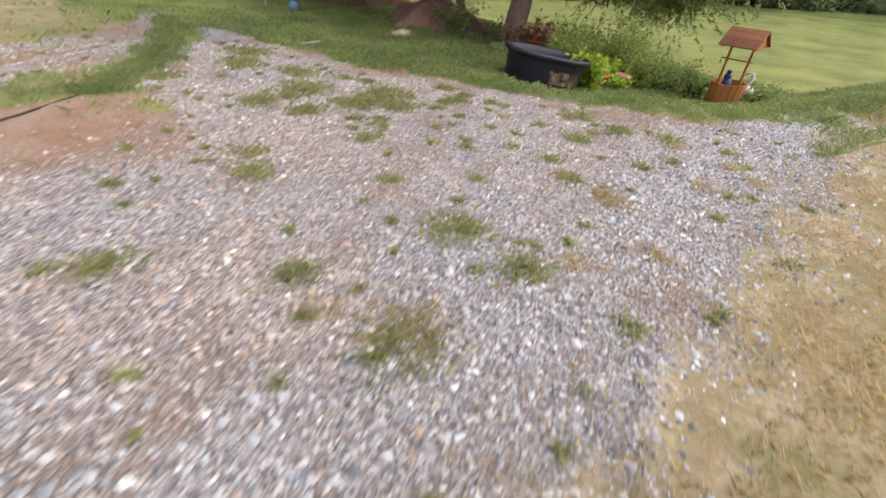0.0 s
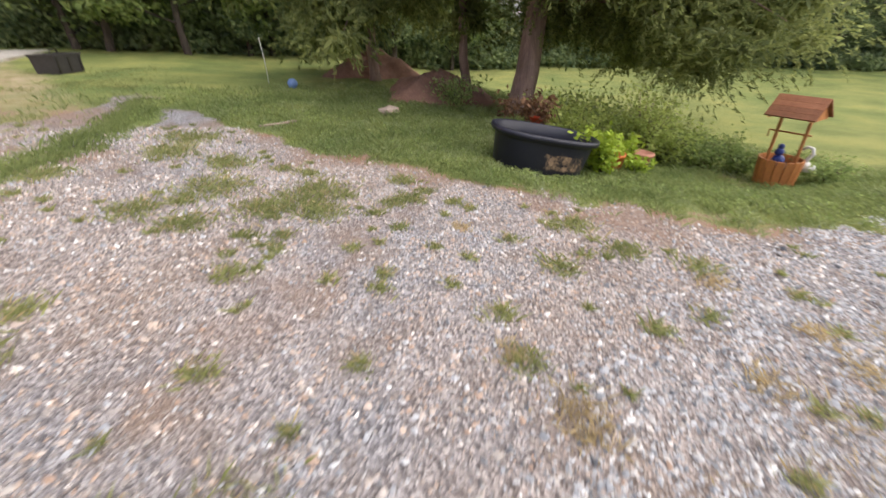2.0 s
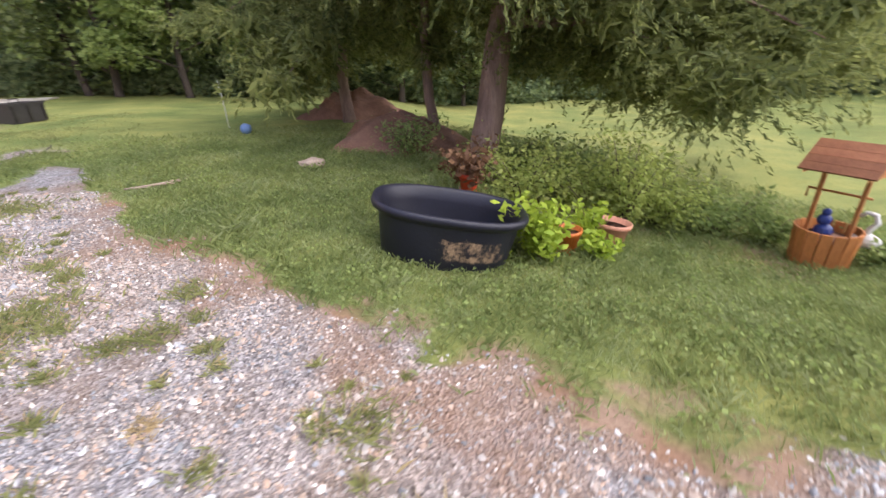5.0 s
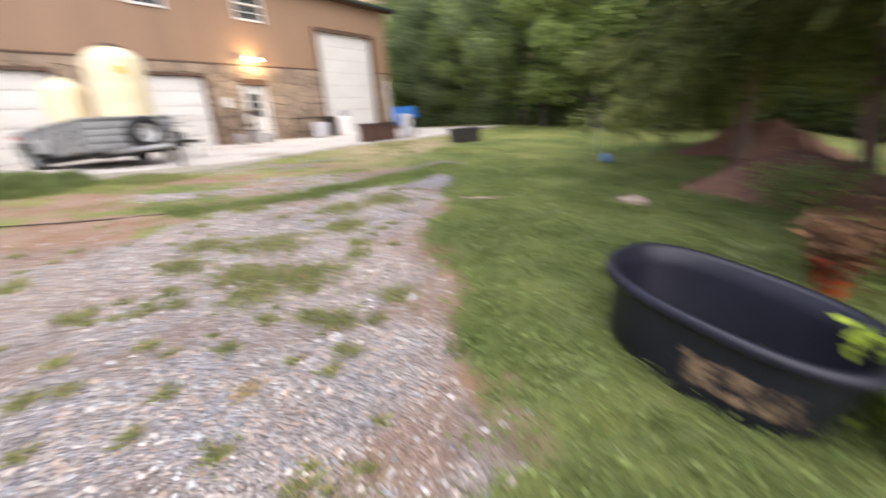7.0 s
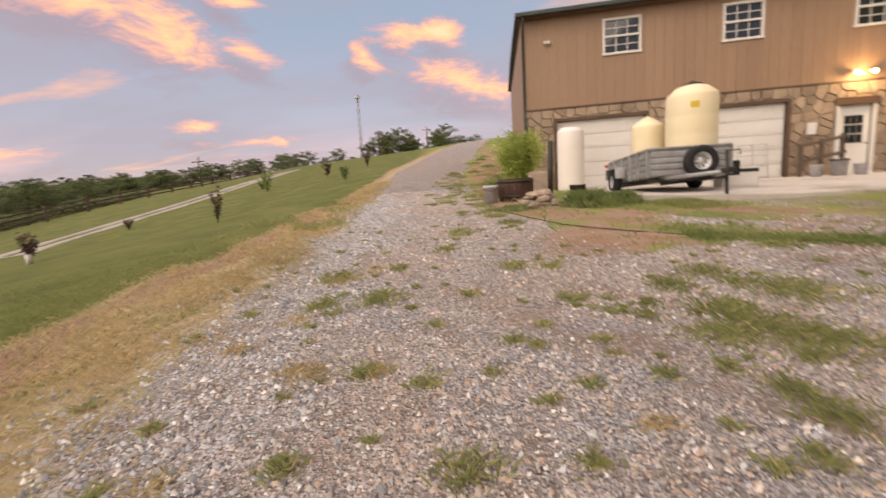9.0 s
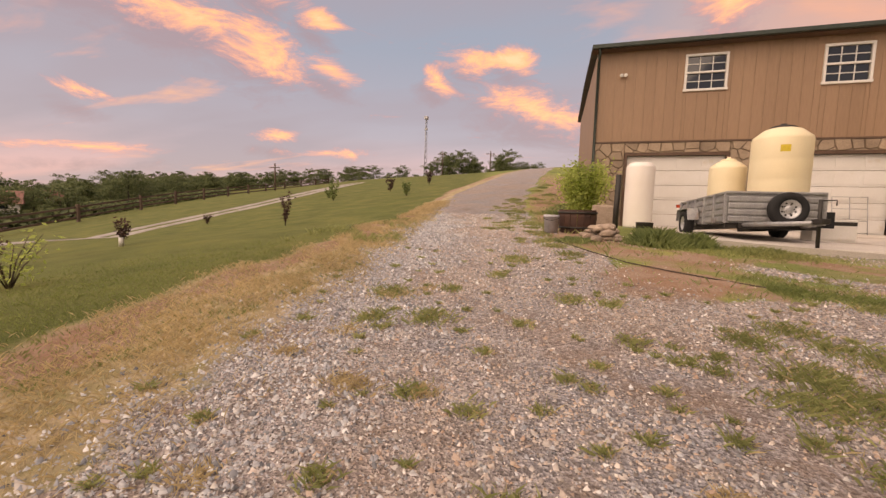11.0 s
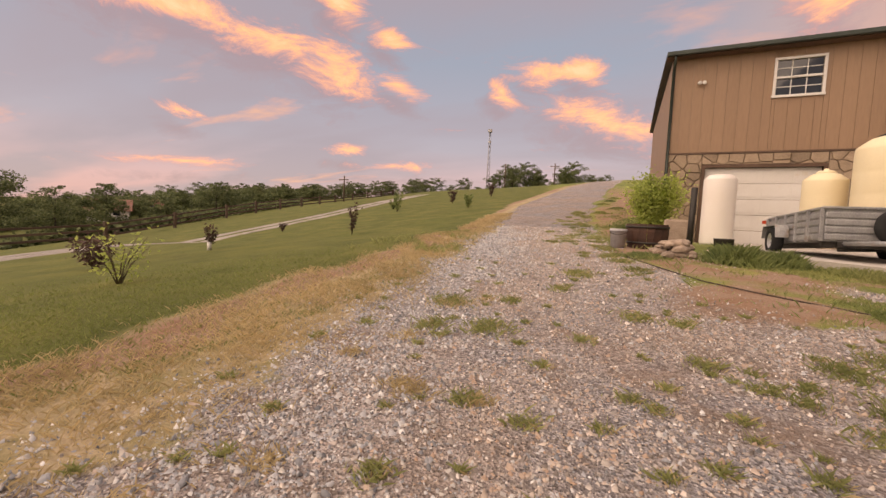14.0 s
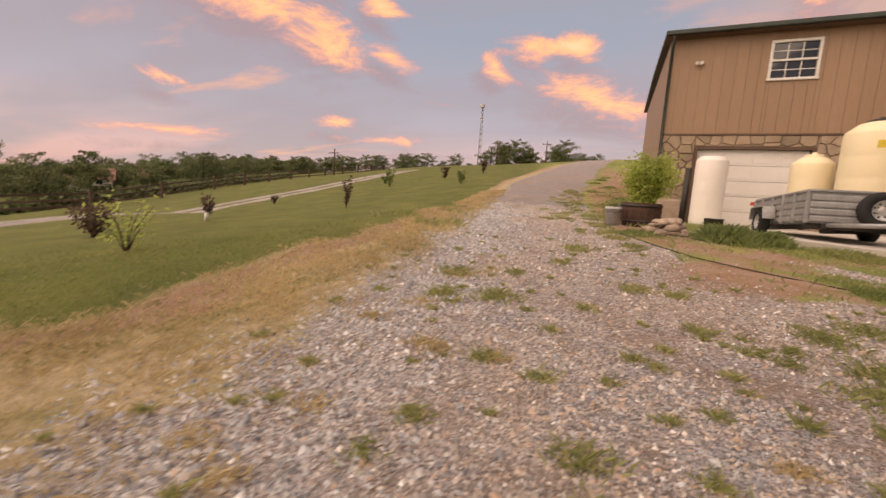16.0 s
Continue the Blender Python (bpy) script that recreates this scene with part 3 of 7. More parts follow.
def ground_mat():
    m = bpy.data.materials.new("yard_ground")
    m.use_nodes = True
    nt = m.node_tree
    L = nt.links.new
    b = nt.nodes["Principled BSDF"]; b.inputs["Roughness"].default_value = 0.95; b.inputs["Specular IOR Level"].default_value = 0.15
    tc = nt.nodes.new("ShaderNodeTexCoord")
    at = node(nt, "ShaderNodeAttribute", attribute_name="zone")
    sp = nt.nodes.new("ShaderNodeSeparateColor"); L(at.outputs["Color"], sp.inputs[0])

    def noise_n(scale, detail=5, rough=0.55):
        n = nt.nodes.new("ShaderNodeTexNoise"); n.inputs["Scale"].default_value = scale; n.inputs["Detail"].default_value = detail; n.inputs["Roughness"].default_value = rough
        L(tc.outputs["Object"], n.inputs["Vector"])
        return n

    def ramp(src, stops):
        r = nt.nodes.new("ShaderNodeValToRGB"); L(src, r.inputs[0]); set_ramp(r, stops)
        return r.outputs[0]

    def mix(f, a, c, blend="MIX"):
        x = nt.nodes.new("ShaderNodeMix"); x.data_type, x.blend_type = "RGBA", blend
        if isinstance(f, float): x.inputs[0].default_value = f
        else: L(f, x.inputs[0])
        L(a, x.inputs[6]); L(c, x.inputs[7])
        return x.outputs[2]
    vor = nt.nodes.new("ShaderNodeTexVoronoi"); vor.inputs["Scale"].default_value = 62; L(tc.outputs["Object"], vor.inputs["Vector"])
    big, mid, fin = noise_n(0.55), noise_n(3.2, 6), noise_n(38, 8, 0.72)
    vs = nt.nodes.new("ShaderNodeSeparateColor"); L(vor.outputs["Color"], vs.inputs[0])
    stone = ramp(vs.outputs[0], [(0.0, (0.15, 0.135, 0.128)), (0.5, (0.32, 0.295, 0.28)), (1.0, (0.54, 0.50, 0.475))])
    tint = ramp(big.outputs[0], [(0.38, (0.90, 0.94, 1.04)), (0.62, (1.12, 0.97, 0.88))])
    gravel = mix(0.8, stone, tint, "MULTIPLY")
    gravel = mix(ramp(mid.outputs[0], [(0.48, (0, 0, 0)), (0.70, (0.7, 0.7, 0.7))]), gravel, ramp(fin.outputs[0], [(0.3, (0.17, 0.12, 0.09)), (0.7, (0.33, 0.25, 0.195))]))
    grass = mix(ramp(big.outputs[0], [(0.35, (0, 0, 0)), (0.65, (1, 1, 1))]), ramp(fin.outputs[0], [(0.3, (0.095, 0.125, 0.04)), (0.7, (0.20, 0.24, 0.078))]), ramp(fin.outputs[0], [(0.3, (0.15, 0.17, 0.055)), (0.7, (0.30, 0.31, 0.10))]))
    wide = noise_n(0.07, 4)
    grass = mix(ramp(wide.outputs[0], [(0.45, (0, 0, 0)), (0.65, (0.6, 0.6, 0.6))]), grass, ramp(fin.outputs[0], [(0.3, (0.22, 0.22, 0.08)), (0.7, (0.35, 0.335, 0.12))]))
    grass = mix(at.outputs["Alpha"], grass, mix(ramp(big.outputs[0], [(0.35, (0, 0, 0)), (0.65, (1, 1, 1))]), ramp(fin.outputs[0], [(0.3, (0.078, 0.09, 0.027)), (0.7, (0.14, 0.157, 0.05))]), ramp(fin.outputs[0], [(0.3, (0.095, 0.102, 0.033)), (0.7, (0.18, 0.18, 0.063))])))
    mow = noise_n(0.9, 7, 0.65)
    grass = mix(0.9, grass, ramp(mow.outputs[0], [(0.36, (0.74, 0.78, 0.74)), (0.5, (0.98, 1.0, 0.96)), (0.64, (1.24, 1.16, 1.08))]), "MULTIPLY")
    straw = mix(ramp(mid.outputs[0], [(0.42, (0, 0, 0)), (0.62, (1, 1, 1))]), ramp(fin.outputs[0], [(0.3, (0.33, 0.255, 0.165)), (0.7, (0.55, 0.44, 0.29))]), ramp(fin.outputs[0], [(0.3, (0.18, 0.155, 0.07)), (0.7, (0.34, 0.285, 0.135))]))
    clay = mix(ramp(mid.outputs[0], [(0.4, (0, 0, 0)), (0.6, (1, 1, 1))]), ramp(fin.outputs[0], [(0.3, (0.21, 0.122, 0.08)), (0.7, (0.36, 0.225, 0.15))]), ramp(fin.outputs[0], [(0.3, (0.25, 0.165, 0.115)), (0.7, (0.40, 0.285, 0.21))]))

    def edge(src, lo=0.3, hi=0.7):
        # ragged border between two kinds of ground
        ma = nt.nodes.new("ShaderNodeMath"); ma.operation = "MULTIPLY_ADD"; L(mid.outputs[0], ma.inputs[0]); ma.inputs[1].default_value = 0.9; L(src, ma.inputs[2])
        r = nt.nodes.new("ShaderNodeMapRange"); L(ma.outputs[0], r.inputs[0]); r.inputs[1].default_value = lo + 0.45; r.inputs[2].default_value = hi + 0.45
        return r.outputs[0]
    cur = mix(edge(sp.outputs[1]), grass, straw)
    cur = mix(edge(sp.outputs[2]), cur, clay)
    gm = edge(sp.outputs[0], 0.35, 0.6)
    cm = nt.nodes.new("ShaderNodeMath"); cm.operation = "MULTIPLY"; L(edge(sp.outputs[2], 0.25, 0.8), cm.inputs[0]); cm.inputs[1].default_value = 0.7
    cur = mix(gm, cur, mix(cm.outputs[0], gravel, clay))
    L(cur, b.inputs["Base Color"])
    hmul = nt.nodes.new("ShaderNodeMath"); hmul.operation = "MULTIPLY"; L(vor.outputs["Distance"], hmul.inputs[0]); L(gm, hmul.inputs[1])
    hadd = nt.nodes.new("ShaderNodeMath"); hadd.operation = "MULTIPLY_ADD"; L(fin.outputs[0], hadd.inputs[0]); hadd.inputs[1].default_value = 0.7; L(hmul.outputs[0], hadd.inputs[2])
    bp = nt.nodes.new("ShaderNodeBump"); bp.inputs["Strength"].default_value = 0.9; bp.inputs["Distance"].default_value = 0.025
    L(hadd.outputs[0], bp.inputs["Height"]); L(bp.outputs[0], b.inputs["Normal"])
    return m


def axis(lo, hi, step, far):
    out = list(np.arange(lo, hi, step))
    d, a = step, lo
    while a > -far:
        d *= 1.14; a -= d; out.insert(0, a)
    d, a = step, out[-1]
    while a < far:
        d *= 1.14; a += d; out.append(a)
    return np.array(out)


def build_ground():
    xs, ys = axis(-9, 15, 0.12, 1500), axis(-7, 14, 0.12, 1500)
    X, Y = np.meshgrid(xs, ys)
    near = np.exp(-(np.maximum(np.abs(X - 3) - 11, 0) ** 2 + np.maximum(np.abs(Y - 4) - 10, 0) ** 2) / 60)
    Z = height(X, Y) + near * (0.012 * wob(X, Y, 2.2) + 0.006 * wob(X, Y, 7, 1)) + (1 - near) * 0.25 * wob(X, Y, 0.04, 1) * sm(30, 80, np.hypot(X, Y))
    g, s, c = zones(X, Y)
    ny, nx = X.shape
    idx = np.arange(nx * ny).reshape(ny, nx)
    q = np.stack([idx[:-1, :-1], idx[:-1, 1:], idx[1:, 1:], idx[1:, :-1]], -1).reshape(-1, 4)
    me = bpy.data.meshes.new("ground")
    me.vertices.add(nx * ny); me.vertices.foreach_set("co", np.stack([X, Y, Z], -1).reshape(-1).astype(np.float32))
    me.loops.add(q.size); me.loops.foreach_set("vertex_index", q.reshape(-1).astype(np.int32))
    me.polygons.add(len(q)); me.polygons.foreach_set("loop_start", np.arange(0, q.size, 4, dtype=np.int32))
    me.update(calc_edges=True)
    me.polygons.foreach_set("use_smooth", np.ones(len(q), bool))
    a = me.color_attributes.new("zone", "FLOAT_COLOR", "POINT")
    a.data.foreach_set("color", np.stack([g, s, c, sm(1.0, -1.0, X + 0.2 * np.maximum(Y - 5, 0))], -1).reshape(-1).astype(np.float32))
    me.materials.append(ground_mat())
    tagged(new("ground", me), "gravel yard with weeds, straw verge, lawn and clay", "ground", kind="structure")


build_ground()


def concrete_apron():
    """The pale slab before the garage doors, its front edge following the yard."""
    bm = bmesh.new()
    front = [(3.9, 8.9), (5.4, 9.1), (6.7, 9.2), (10.9, 9.7), (13.0, 9.4), (15.0, 9.2), (21.0, 9.6)]
    top = [bm.verts.new((x, y, 0.66 - 0.14 * min(max((x - 3.9) / 2.5, 0), 1))) for x, y in front] + [bm.verts.new((21.0, 16.1, 0.62)), bm.verts.new((3.9, 16.1, 0.70))]
    f = bm.faces.new(top)
    r = bmesh.ops.extrude_face_region(bm, geom=[f])
    for v in [v for v in r["geom"] if isinstance(v, bmesh.types.BMVert)]:
        v.co.z -= 0.3
    bmesh.ops.recalc_face_normals(bm, faces=bm.faces[:])
    solo("pavement", bm, M_CONCRETE, label="pale stained concrete apron before the garage doors", category="pavement", kind="structure")


concrete_apron()


def pasture_lane():
    """Two worn gravel wheel tracks with grass between, following the fall of the field."""
    ys = np.arange(-14, 80, 0.8)
    xs = np.interp(ys, (-14, 0, 7, 12, 19, 28, 40, 55, 80), (-15.0, -15.3, -16.2, -18.6, -21.0, -22.6, -26.5, -31, -36))
    xs = np.convolve(np.pad(xs, 6, "edge"), np.ones(13) / 13, "valid")
    m = mat("pale_lane_gravel", (0.44, 0.40, 0.37), (0.30, 0.265, 0.235), rough=0.95, scale=1.6, fine=30, bump=0.5, stain=(0.22, 0.22, 0.10), stain_scale=0.6, stain_at=0.6)
    road = thing("road", (0, 0, 0), "two pale gravel wheel tracks of a pasture lane", "road", kind="structure")
    for side in (-0.85, 0.85):
        b = bmesh.new()
        rows = []
        for k, (x, y) in enumerate(zip(xs, ys)):
            w = 0.55 + 0.12 * math.sin(k * 0.9 + side) + 0.08 * math.sin(k * 2.3)
            row = []
            for f in (-1.0, -0.5, 0.5, 1.0):
                px = x + side + f * w
                row.append(b.verts.new((px, y, float(height(px, y)) + (0.05 if abs(f) < 0.9 else -0.08))))
            rows.append(row)
        for p, q in zip(rows, rows[1:]):
            for i in range(3):
                b.faces.new((p[i], p[i + 1], q[i + 1], q[i]))
        part("wheel_track", b, m, road)


pasture_lane()


# ---- the garage building ----
BX0, BX1, BY0, BY1, BZ0, BZS, BZE = 2.0, 20.4, 16.1, 27.0, 0.63, 3.50, 6.44
DOORS = [(3.13, 6.0, 3.02), (7.35, 10.2, 3.02), (11.65, 12.56, 2.77), (15.65, 19.2, 5.09)]
WINDOWS = [(4.72, 5.78), (8.33, 9.36), (11.95, 13.0)]
WZ0, WZ1 = 5.10, 6.10


def building():
    wall = thing("wall_south", (0, 0, 0), "tan sided and stone faced front wall of a garage building", "wall", kind="structure")
    # backing wall cut into piers so that the openings go through
    xs = sorted({BX0, BX1, *[v for d in DOORS for v in d[:2]], *[v for w in WINDOWS for v in w]})
    n = 0
    for a, c in zip(xs, xs[1:]):
        mid = (a + c) / 2
        cuts = [(BZ0 - 0.3, d[2]) for d in DOORS if d[0] < mid < d[1]] + [(WZ0, WZ1) for w in WINDOWS if w[0] < mid < w[1]]
        z = BZ0 - 0.3
        for lo, hi in sorted(cuts) + [(BZE, BZE)]:
            if lo - z > 0.02:
                part("backing", box(c - a, 0.2, lo - z, (mid, BY0 + 0.12, z)), M_MORTAR, wall)
            z = max(z, hi)
    # vertical siding boards, cut round the windows and the tall door
    w = 0.305
    for i in range(int((BX1 - BX0) / w) + 1):
        a, c = BX0 + i * w, min(BX0 + (i + 1) * w, BX1)
        if c - a < 0.03:
            continue
        spans = [(a, c, BZS, BZE)]
        for x0, x1, z0, z1 in [(q0 - 0.06, q1 + 0.06, WZ0 - 0.06, WZ1 + 0.06) for q0, q1 in WINDOWS] + [(DOORS[3][0] - 0.12, DOORS[3][1] + 0.12, 0, DOORS[3][2] + 0.12)]:
            nxt = []
            for (p, q, lo, hi) in spans:
                if x1 <= p or x0 >= q or z1 <= lo or z0 >= hi:
                    nxt.append((p, q, lo, hi)); continue
                if x0 > p: nxt.append((p, x0, lo, hi))
                if x1 < q: nxt.append((x1, q, lo, hi))
                m0, m1 = max(p, x0), min(q, x1)
                if z0 > lo: nxt.append((m0, m1, lo, z0))
                if z1 < hi: nxt.append((m0, m1, z1, hi))
            spans = nxt
        for p, q, lo, hi in spans:
            if q - p > 0.02:
                part("board", box(q - p - 0.007, 0.024, hi - lo, ((p + q) / 2, BY0 + 0.008, lo)), M_SIDING, wall)
    part("drip_edge", box(DOORS[3][0] - 0.12 - BX0, 0.07, 0.05, ((BX0 + DOORS[3][0] - 0.12) / 2, BY0 - 0.02, BZS - 0.05)), M_TRIM_BROWN, wall)
    part("drip_edge", box(BX1 - DOORS[3][1] - 0.12, 0.07, 0.05, ((BX1 + DOORS[3][1] + 0.12) / 2, BY0 - 0.02, BZS - 0.05)), M_TRIM_BROWN, wall)
    stones(wall)
    # other walls
    for name, sx, sy, at in (("wall_east", 0.2, BY1 - BY0 - 0.22, (BX1 - 0.1, (BY0 + BY1) / 2 + 0.11, 0.3)), ("wall_north", BX1 - BX0 - 0.4, 0.2, ((BX0 + BX1) / 2, BY1 - 0.1, 0.3))):
        solo(name, box(sx, sy, BZE - 0.3, at), M_SIDING, label="tan sided wall of the garage building", category="wall", kind="structure")
    q = bmesh.new()
    foot = [(BX0, BY0 + 0.02), (BX0 + 0.2, BY0 + 0.235), (BX0 - 0.3, BY1), (BX0 - 0.5, BY1)]
    lo, hi = [[q.verts.new((x, y, z)) for x, y in foot] for z in (0.3, BZE)]
    q.faces.new(lo[::-1]); q.faces.new(hi)
    for k in range(4):
        q.faces.new((lo[k], lo[(k + 1) % 4], hi[(k + 1) % 4], hi[k]))
    bmesh.ops.recalc_face_normals(q, faces=q.faces[:])
    solo("wall_west", q, M_SIDING, label="tan sided end wall of the garage building", category="wall", kind="structure")
    roof = thing("roof", (0, 0, 0), "low dark green metal roof with wide eaves", "roof", kind="structure")
    rx0, rx1 = BX0 - 0.18, BX1 + 0.55
    yr, zr = (BY0 + BY1) / 2, BZE + 0.35
    for s, y0 in ((1, BY0 - 0.35), (-1, BY1 + 0.35)):
        b = bmesh.new()
        v = [b.verts.new(p) for p in ((rx0 - (0.5 if s < 0 else 0), y0, BZE + 0.04), (rx1, y0, BZE + 0.04), (rx1, yr, zr), (rx0 - 0.25, yr, zr))]
        f = b.faces.new(v if s > 0 else v[::-1])
        r = bmesh.ops.extrude_face_region(b, geom=[f])
        for q in [q for q in r["geom"] if isinstance(q, bmesh.types.BMVert)]:
            q.co.z += 0.1
        bmesh.ops.recalc_face_normals(b, faces=b.faces[:])
        part("roof_slope", b, M_ROOF, roof)
    b = bmesh.new()
    for x in (BX1 - 0.12,):
        vs = [(x, BY0 + 0.05, BZE), (x, BY1 - 0.05, BZE), (x, yr, zr - 0.02)]
        lo = [b.verts.new(p) for p in vs]; hi = [b.verts.new((p[0] + 0.1, p[1], p[2])) for p in vs]
        b.faces.new(lo); b.faces.new(hi[::-1])
        for k in range(3):
            b.faces.new((lo[k], lo[(k + 1) % 3], hi[(k + 1) % 3], hi[k]))
    bmesh.ops.recalc_face_normals(b, faces=b.faces[:])
    part("gable", b, M_SIDING, roof)
    part("soffit", box(rx1 - rx0, 0.4, 0.03, ((rx0 + rx1) / 2, BY0 - 0.15, BZE - 0.02)), M_TRIM_BROWN, roof)
    part("gutter", box(rx1 - rx0, 0.12, 0.13, ((rx0 + rx1) / 2, BY0 - 0.41, BZE + 0.0), 0.02), M_ROOF, roof, "dark green gutter")
    part("downspout", tube([(BX0 + 0.06, BY0 - 0.4, BZE), (BX0 + 0.06, BY0 - 0.38, BZE - 0.15), (BX0 + 0.05, BY0 - 0.07, BZE - 0.4), (BX0 + 0.05, BY0 - 0.07, 0.95), (BX0 - 0.05, BY0 - 0.3, 0.8)], 0.045), M_ROOF, roof, "dark downspout")
    for i, (a, c) in enumerate(WINDOWS):
        window("window_%d" % (i + 1), a, c)
    garage_door("door_1", *DOORS[0]); garage_door("door_2", *DOORS[1])
    entry_door("door_3", *DOORS[2])
    tall_door("door_4", *DOORS[3])


def clip_poly(poly, nx, nz, c):
    """The part of a polygon where nx * x + nz * z <= c."""
    out = []
    for (ax, az), (bx, bz) in zip(poly, poly[1:] + poly[:1]):
        da, db = nx * ax + nz * az - c, nx * bx + nz * bz - c
        if da <= 0:
            out.append((ax, az))
        if (da < 0 < db) or (db < 0 < da):
            t = da / (da - db)
            out.append((ax + (bx - ax) * t, az + (bz - az) * t))
    return out


def stones(wall):
    """Irregular flat field stones: cells round scattered seeds, cut to the piers and to the strips over the doors."""
    rnd = random.Random(5)
    seeds = []
    for r in range(12):
        for k in range(52):
            seeds.append((BX0 + (k + 0.5 * (r % 2)) * 0.37 + rnd.uniform(-0.15, 0.15), BZ0 - 0.3 + r * 0.27 + rnd.uniform(-0.11, 0.11)))
    areas, x = [], BX0 + 0.01
    for d0, d1, dz in DOORS:
        areas.append((x, d0 - 0.11, BZ0 - 0.25, BZS - 0.055))
        if dz < BZS:
            areas.append((d0 - 0.10, d1 + 0.10, dz + (0.22 if d1 - d0 < 1 else 0.10), BZS - 0.055))
        x = d1 + 0.11
    areas.append((x + 0.03, BX1 - 0.01, BZ0 - 0.25, BZS - 0.055))
    for sx, sz in seeds:
        cell = [(sx - 0.5, sz - 0.5), (sx + 0.5, sz - 0.5), (sx + 0.5, sz + 0.5), (sx - 0.5, sz + 0.5)]
        for ox, oz in seeds:
            dx, dz = ox - sx, oz - sz
            if 0 < dx * dx + dz * dz < 1.0:
                d = math.hypot(dx, dz)
                cell = clip_poly(cell, dx / d, dz / d, (dx * (ox + sx) + dz * (oz + sz)) / 2 / d - 0.007)
        for x0, x1, z0, z1 in areas:
            p = cell
            for nx, nz, c in ((-1, 0, -x0), (1, 0, x1), (0, -1, -z0), (0, 1, z1)):
                p = clip_poly(p, nx, nz, c) if len(p) > 2 else []
            if len(p) < 3:
                continue
            area = abs(sum(a[0] * e[1] - e[0] * a[1] for a, e in zip(p, p[1:] + p[:1]))) / 2
            if area < 0.006:
                continue
            cx, cz = sum(q[0] for q in p) / len(p), sum(q[1] for q in p) / len(p)
            dep = rnd.uniform(0.0, 0.03)
            g = bmesh.new()
            back = [g.verts.new((u, BY0 + 0.03, v)) for u, v in p]
            mid = [g.verts.new((u, BY0 - 0.012 - dep * 0.5, v)) for u, v in p]
            fr = [g.verts.new((cx + (u - cx) * 0.88, BY0 - 0.03 - dep, cz + (v - cz) * 0.88)) for u, v in p]
            m = len(p)
            for lo, hi in ((back, mid), (mid, fr)):
                for k in range(m):
                    g.faces.new((lo[k], lo[(k + 1) % m], hi[(k + 1) % m], hi[k]))
            g.faces.new(fr)
            bmesh.ops.recalc_face_normals(g, faces=g.faces[:])
            part("stone", g, M_STONE, wall)


def window(name, a, c):
    w = thing(name, ((a + c) / 2, BY0, WZ0), "white framed double hung window with small panes", "window", kind="structure")
    W, H = c - a, WZ1 - WZ0
    for nm, sx, sz, x, z in (("window_frame", W + 0.14, 0.07, 0, H), ("window_frame", 0.07, H, -W / 2 - 0.035, 0), ("window_frame", 0.07, H, W / 2 + 0.035, 0), ("window_sill", W + 0.18, 0.07, 0, -0.07), ("meeting_rail", W, 0.06, 0, H / 2 - 0.03)):
        part(nm, box(sx, 0.07, sz, (x, -0.03, z), 0.006), M_WHITE, w)
    for s in range(2):
        z0, z1 = (0, H / 2 - 0.03) if s == 0 else (H / 2 + 0.03, H)
        for k in (1, 2):
            part("glazing_bar", box(0.022, 0.03, z1 - z0, (-W / 2 + W * k / 3, 0.0, z0)), M_WHITE, w)
        part("glazing_bar", box(W, 0.028, 0.022, (0, 0.0, (z0 + z1) / 2 - 0.011)), M_WHITE, w)
        for i in range(3):
            for j in range(2):
                part("pane", box(W / 3 - 0.024, 0.008, (z1 - z0) / 2 - 0.024, (-W / 2 + W * (i + 0.5) / 3, 0.012, z0 + j * (z1 - z0) / 2 + 0.012)), M_DARKGLASS, w)


def garage_door(name, a, c, top):
    d = thing(name, ((a + c) / 2, BY0, BZ0), "white panelled overhead garage door in a dark frame", "garage door", kind="structure")
    W, H = c - a, top - BZ0
    n = 5
    for i in range(n):
        p = part("panel", box(W - 0.01, 0.05, H / n - 0.012, (0, 0.1, i * H / n + 0.006), 0.006), M_WHITE, d)
        for k in range(4):
            part("raised_field", box(W / 4 - 0.16, 0.014, H / n - 0.16, (-W / 2 + W * (k + 0.5) / 4, 0.07, i * H / n + 0.08), 0.005), M_WHITE, p)
    part("jamb", box(0.09, 0.16, H + 0.09, (-W / 2 - 0.045, 0.0, 0)), M_TRIM_BROWN, d)
    part("jamb", box(0.09, 0.16, H + 0.09, (W / 2 + 0.045, 0.0, 0)), M_TRIM_BROWN, d)
    part("lintel", box(W, 0.16, 0.09, (0, 0.0, H)), M_TRIM_BROWN, d)


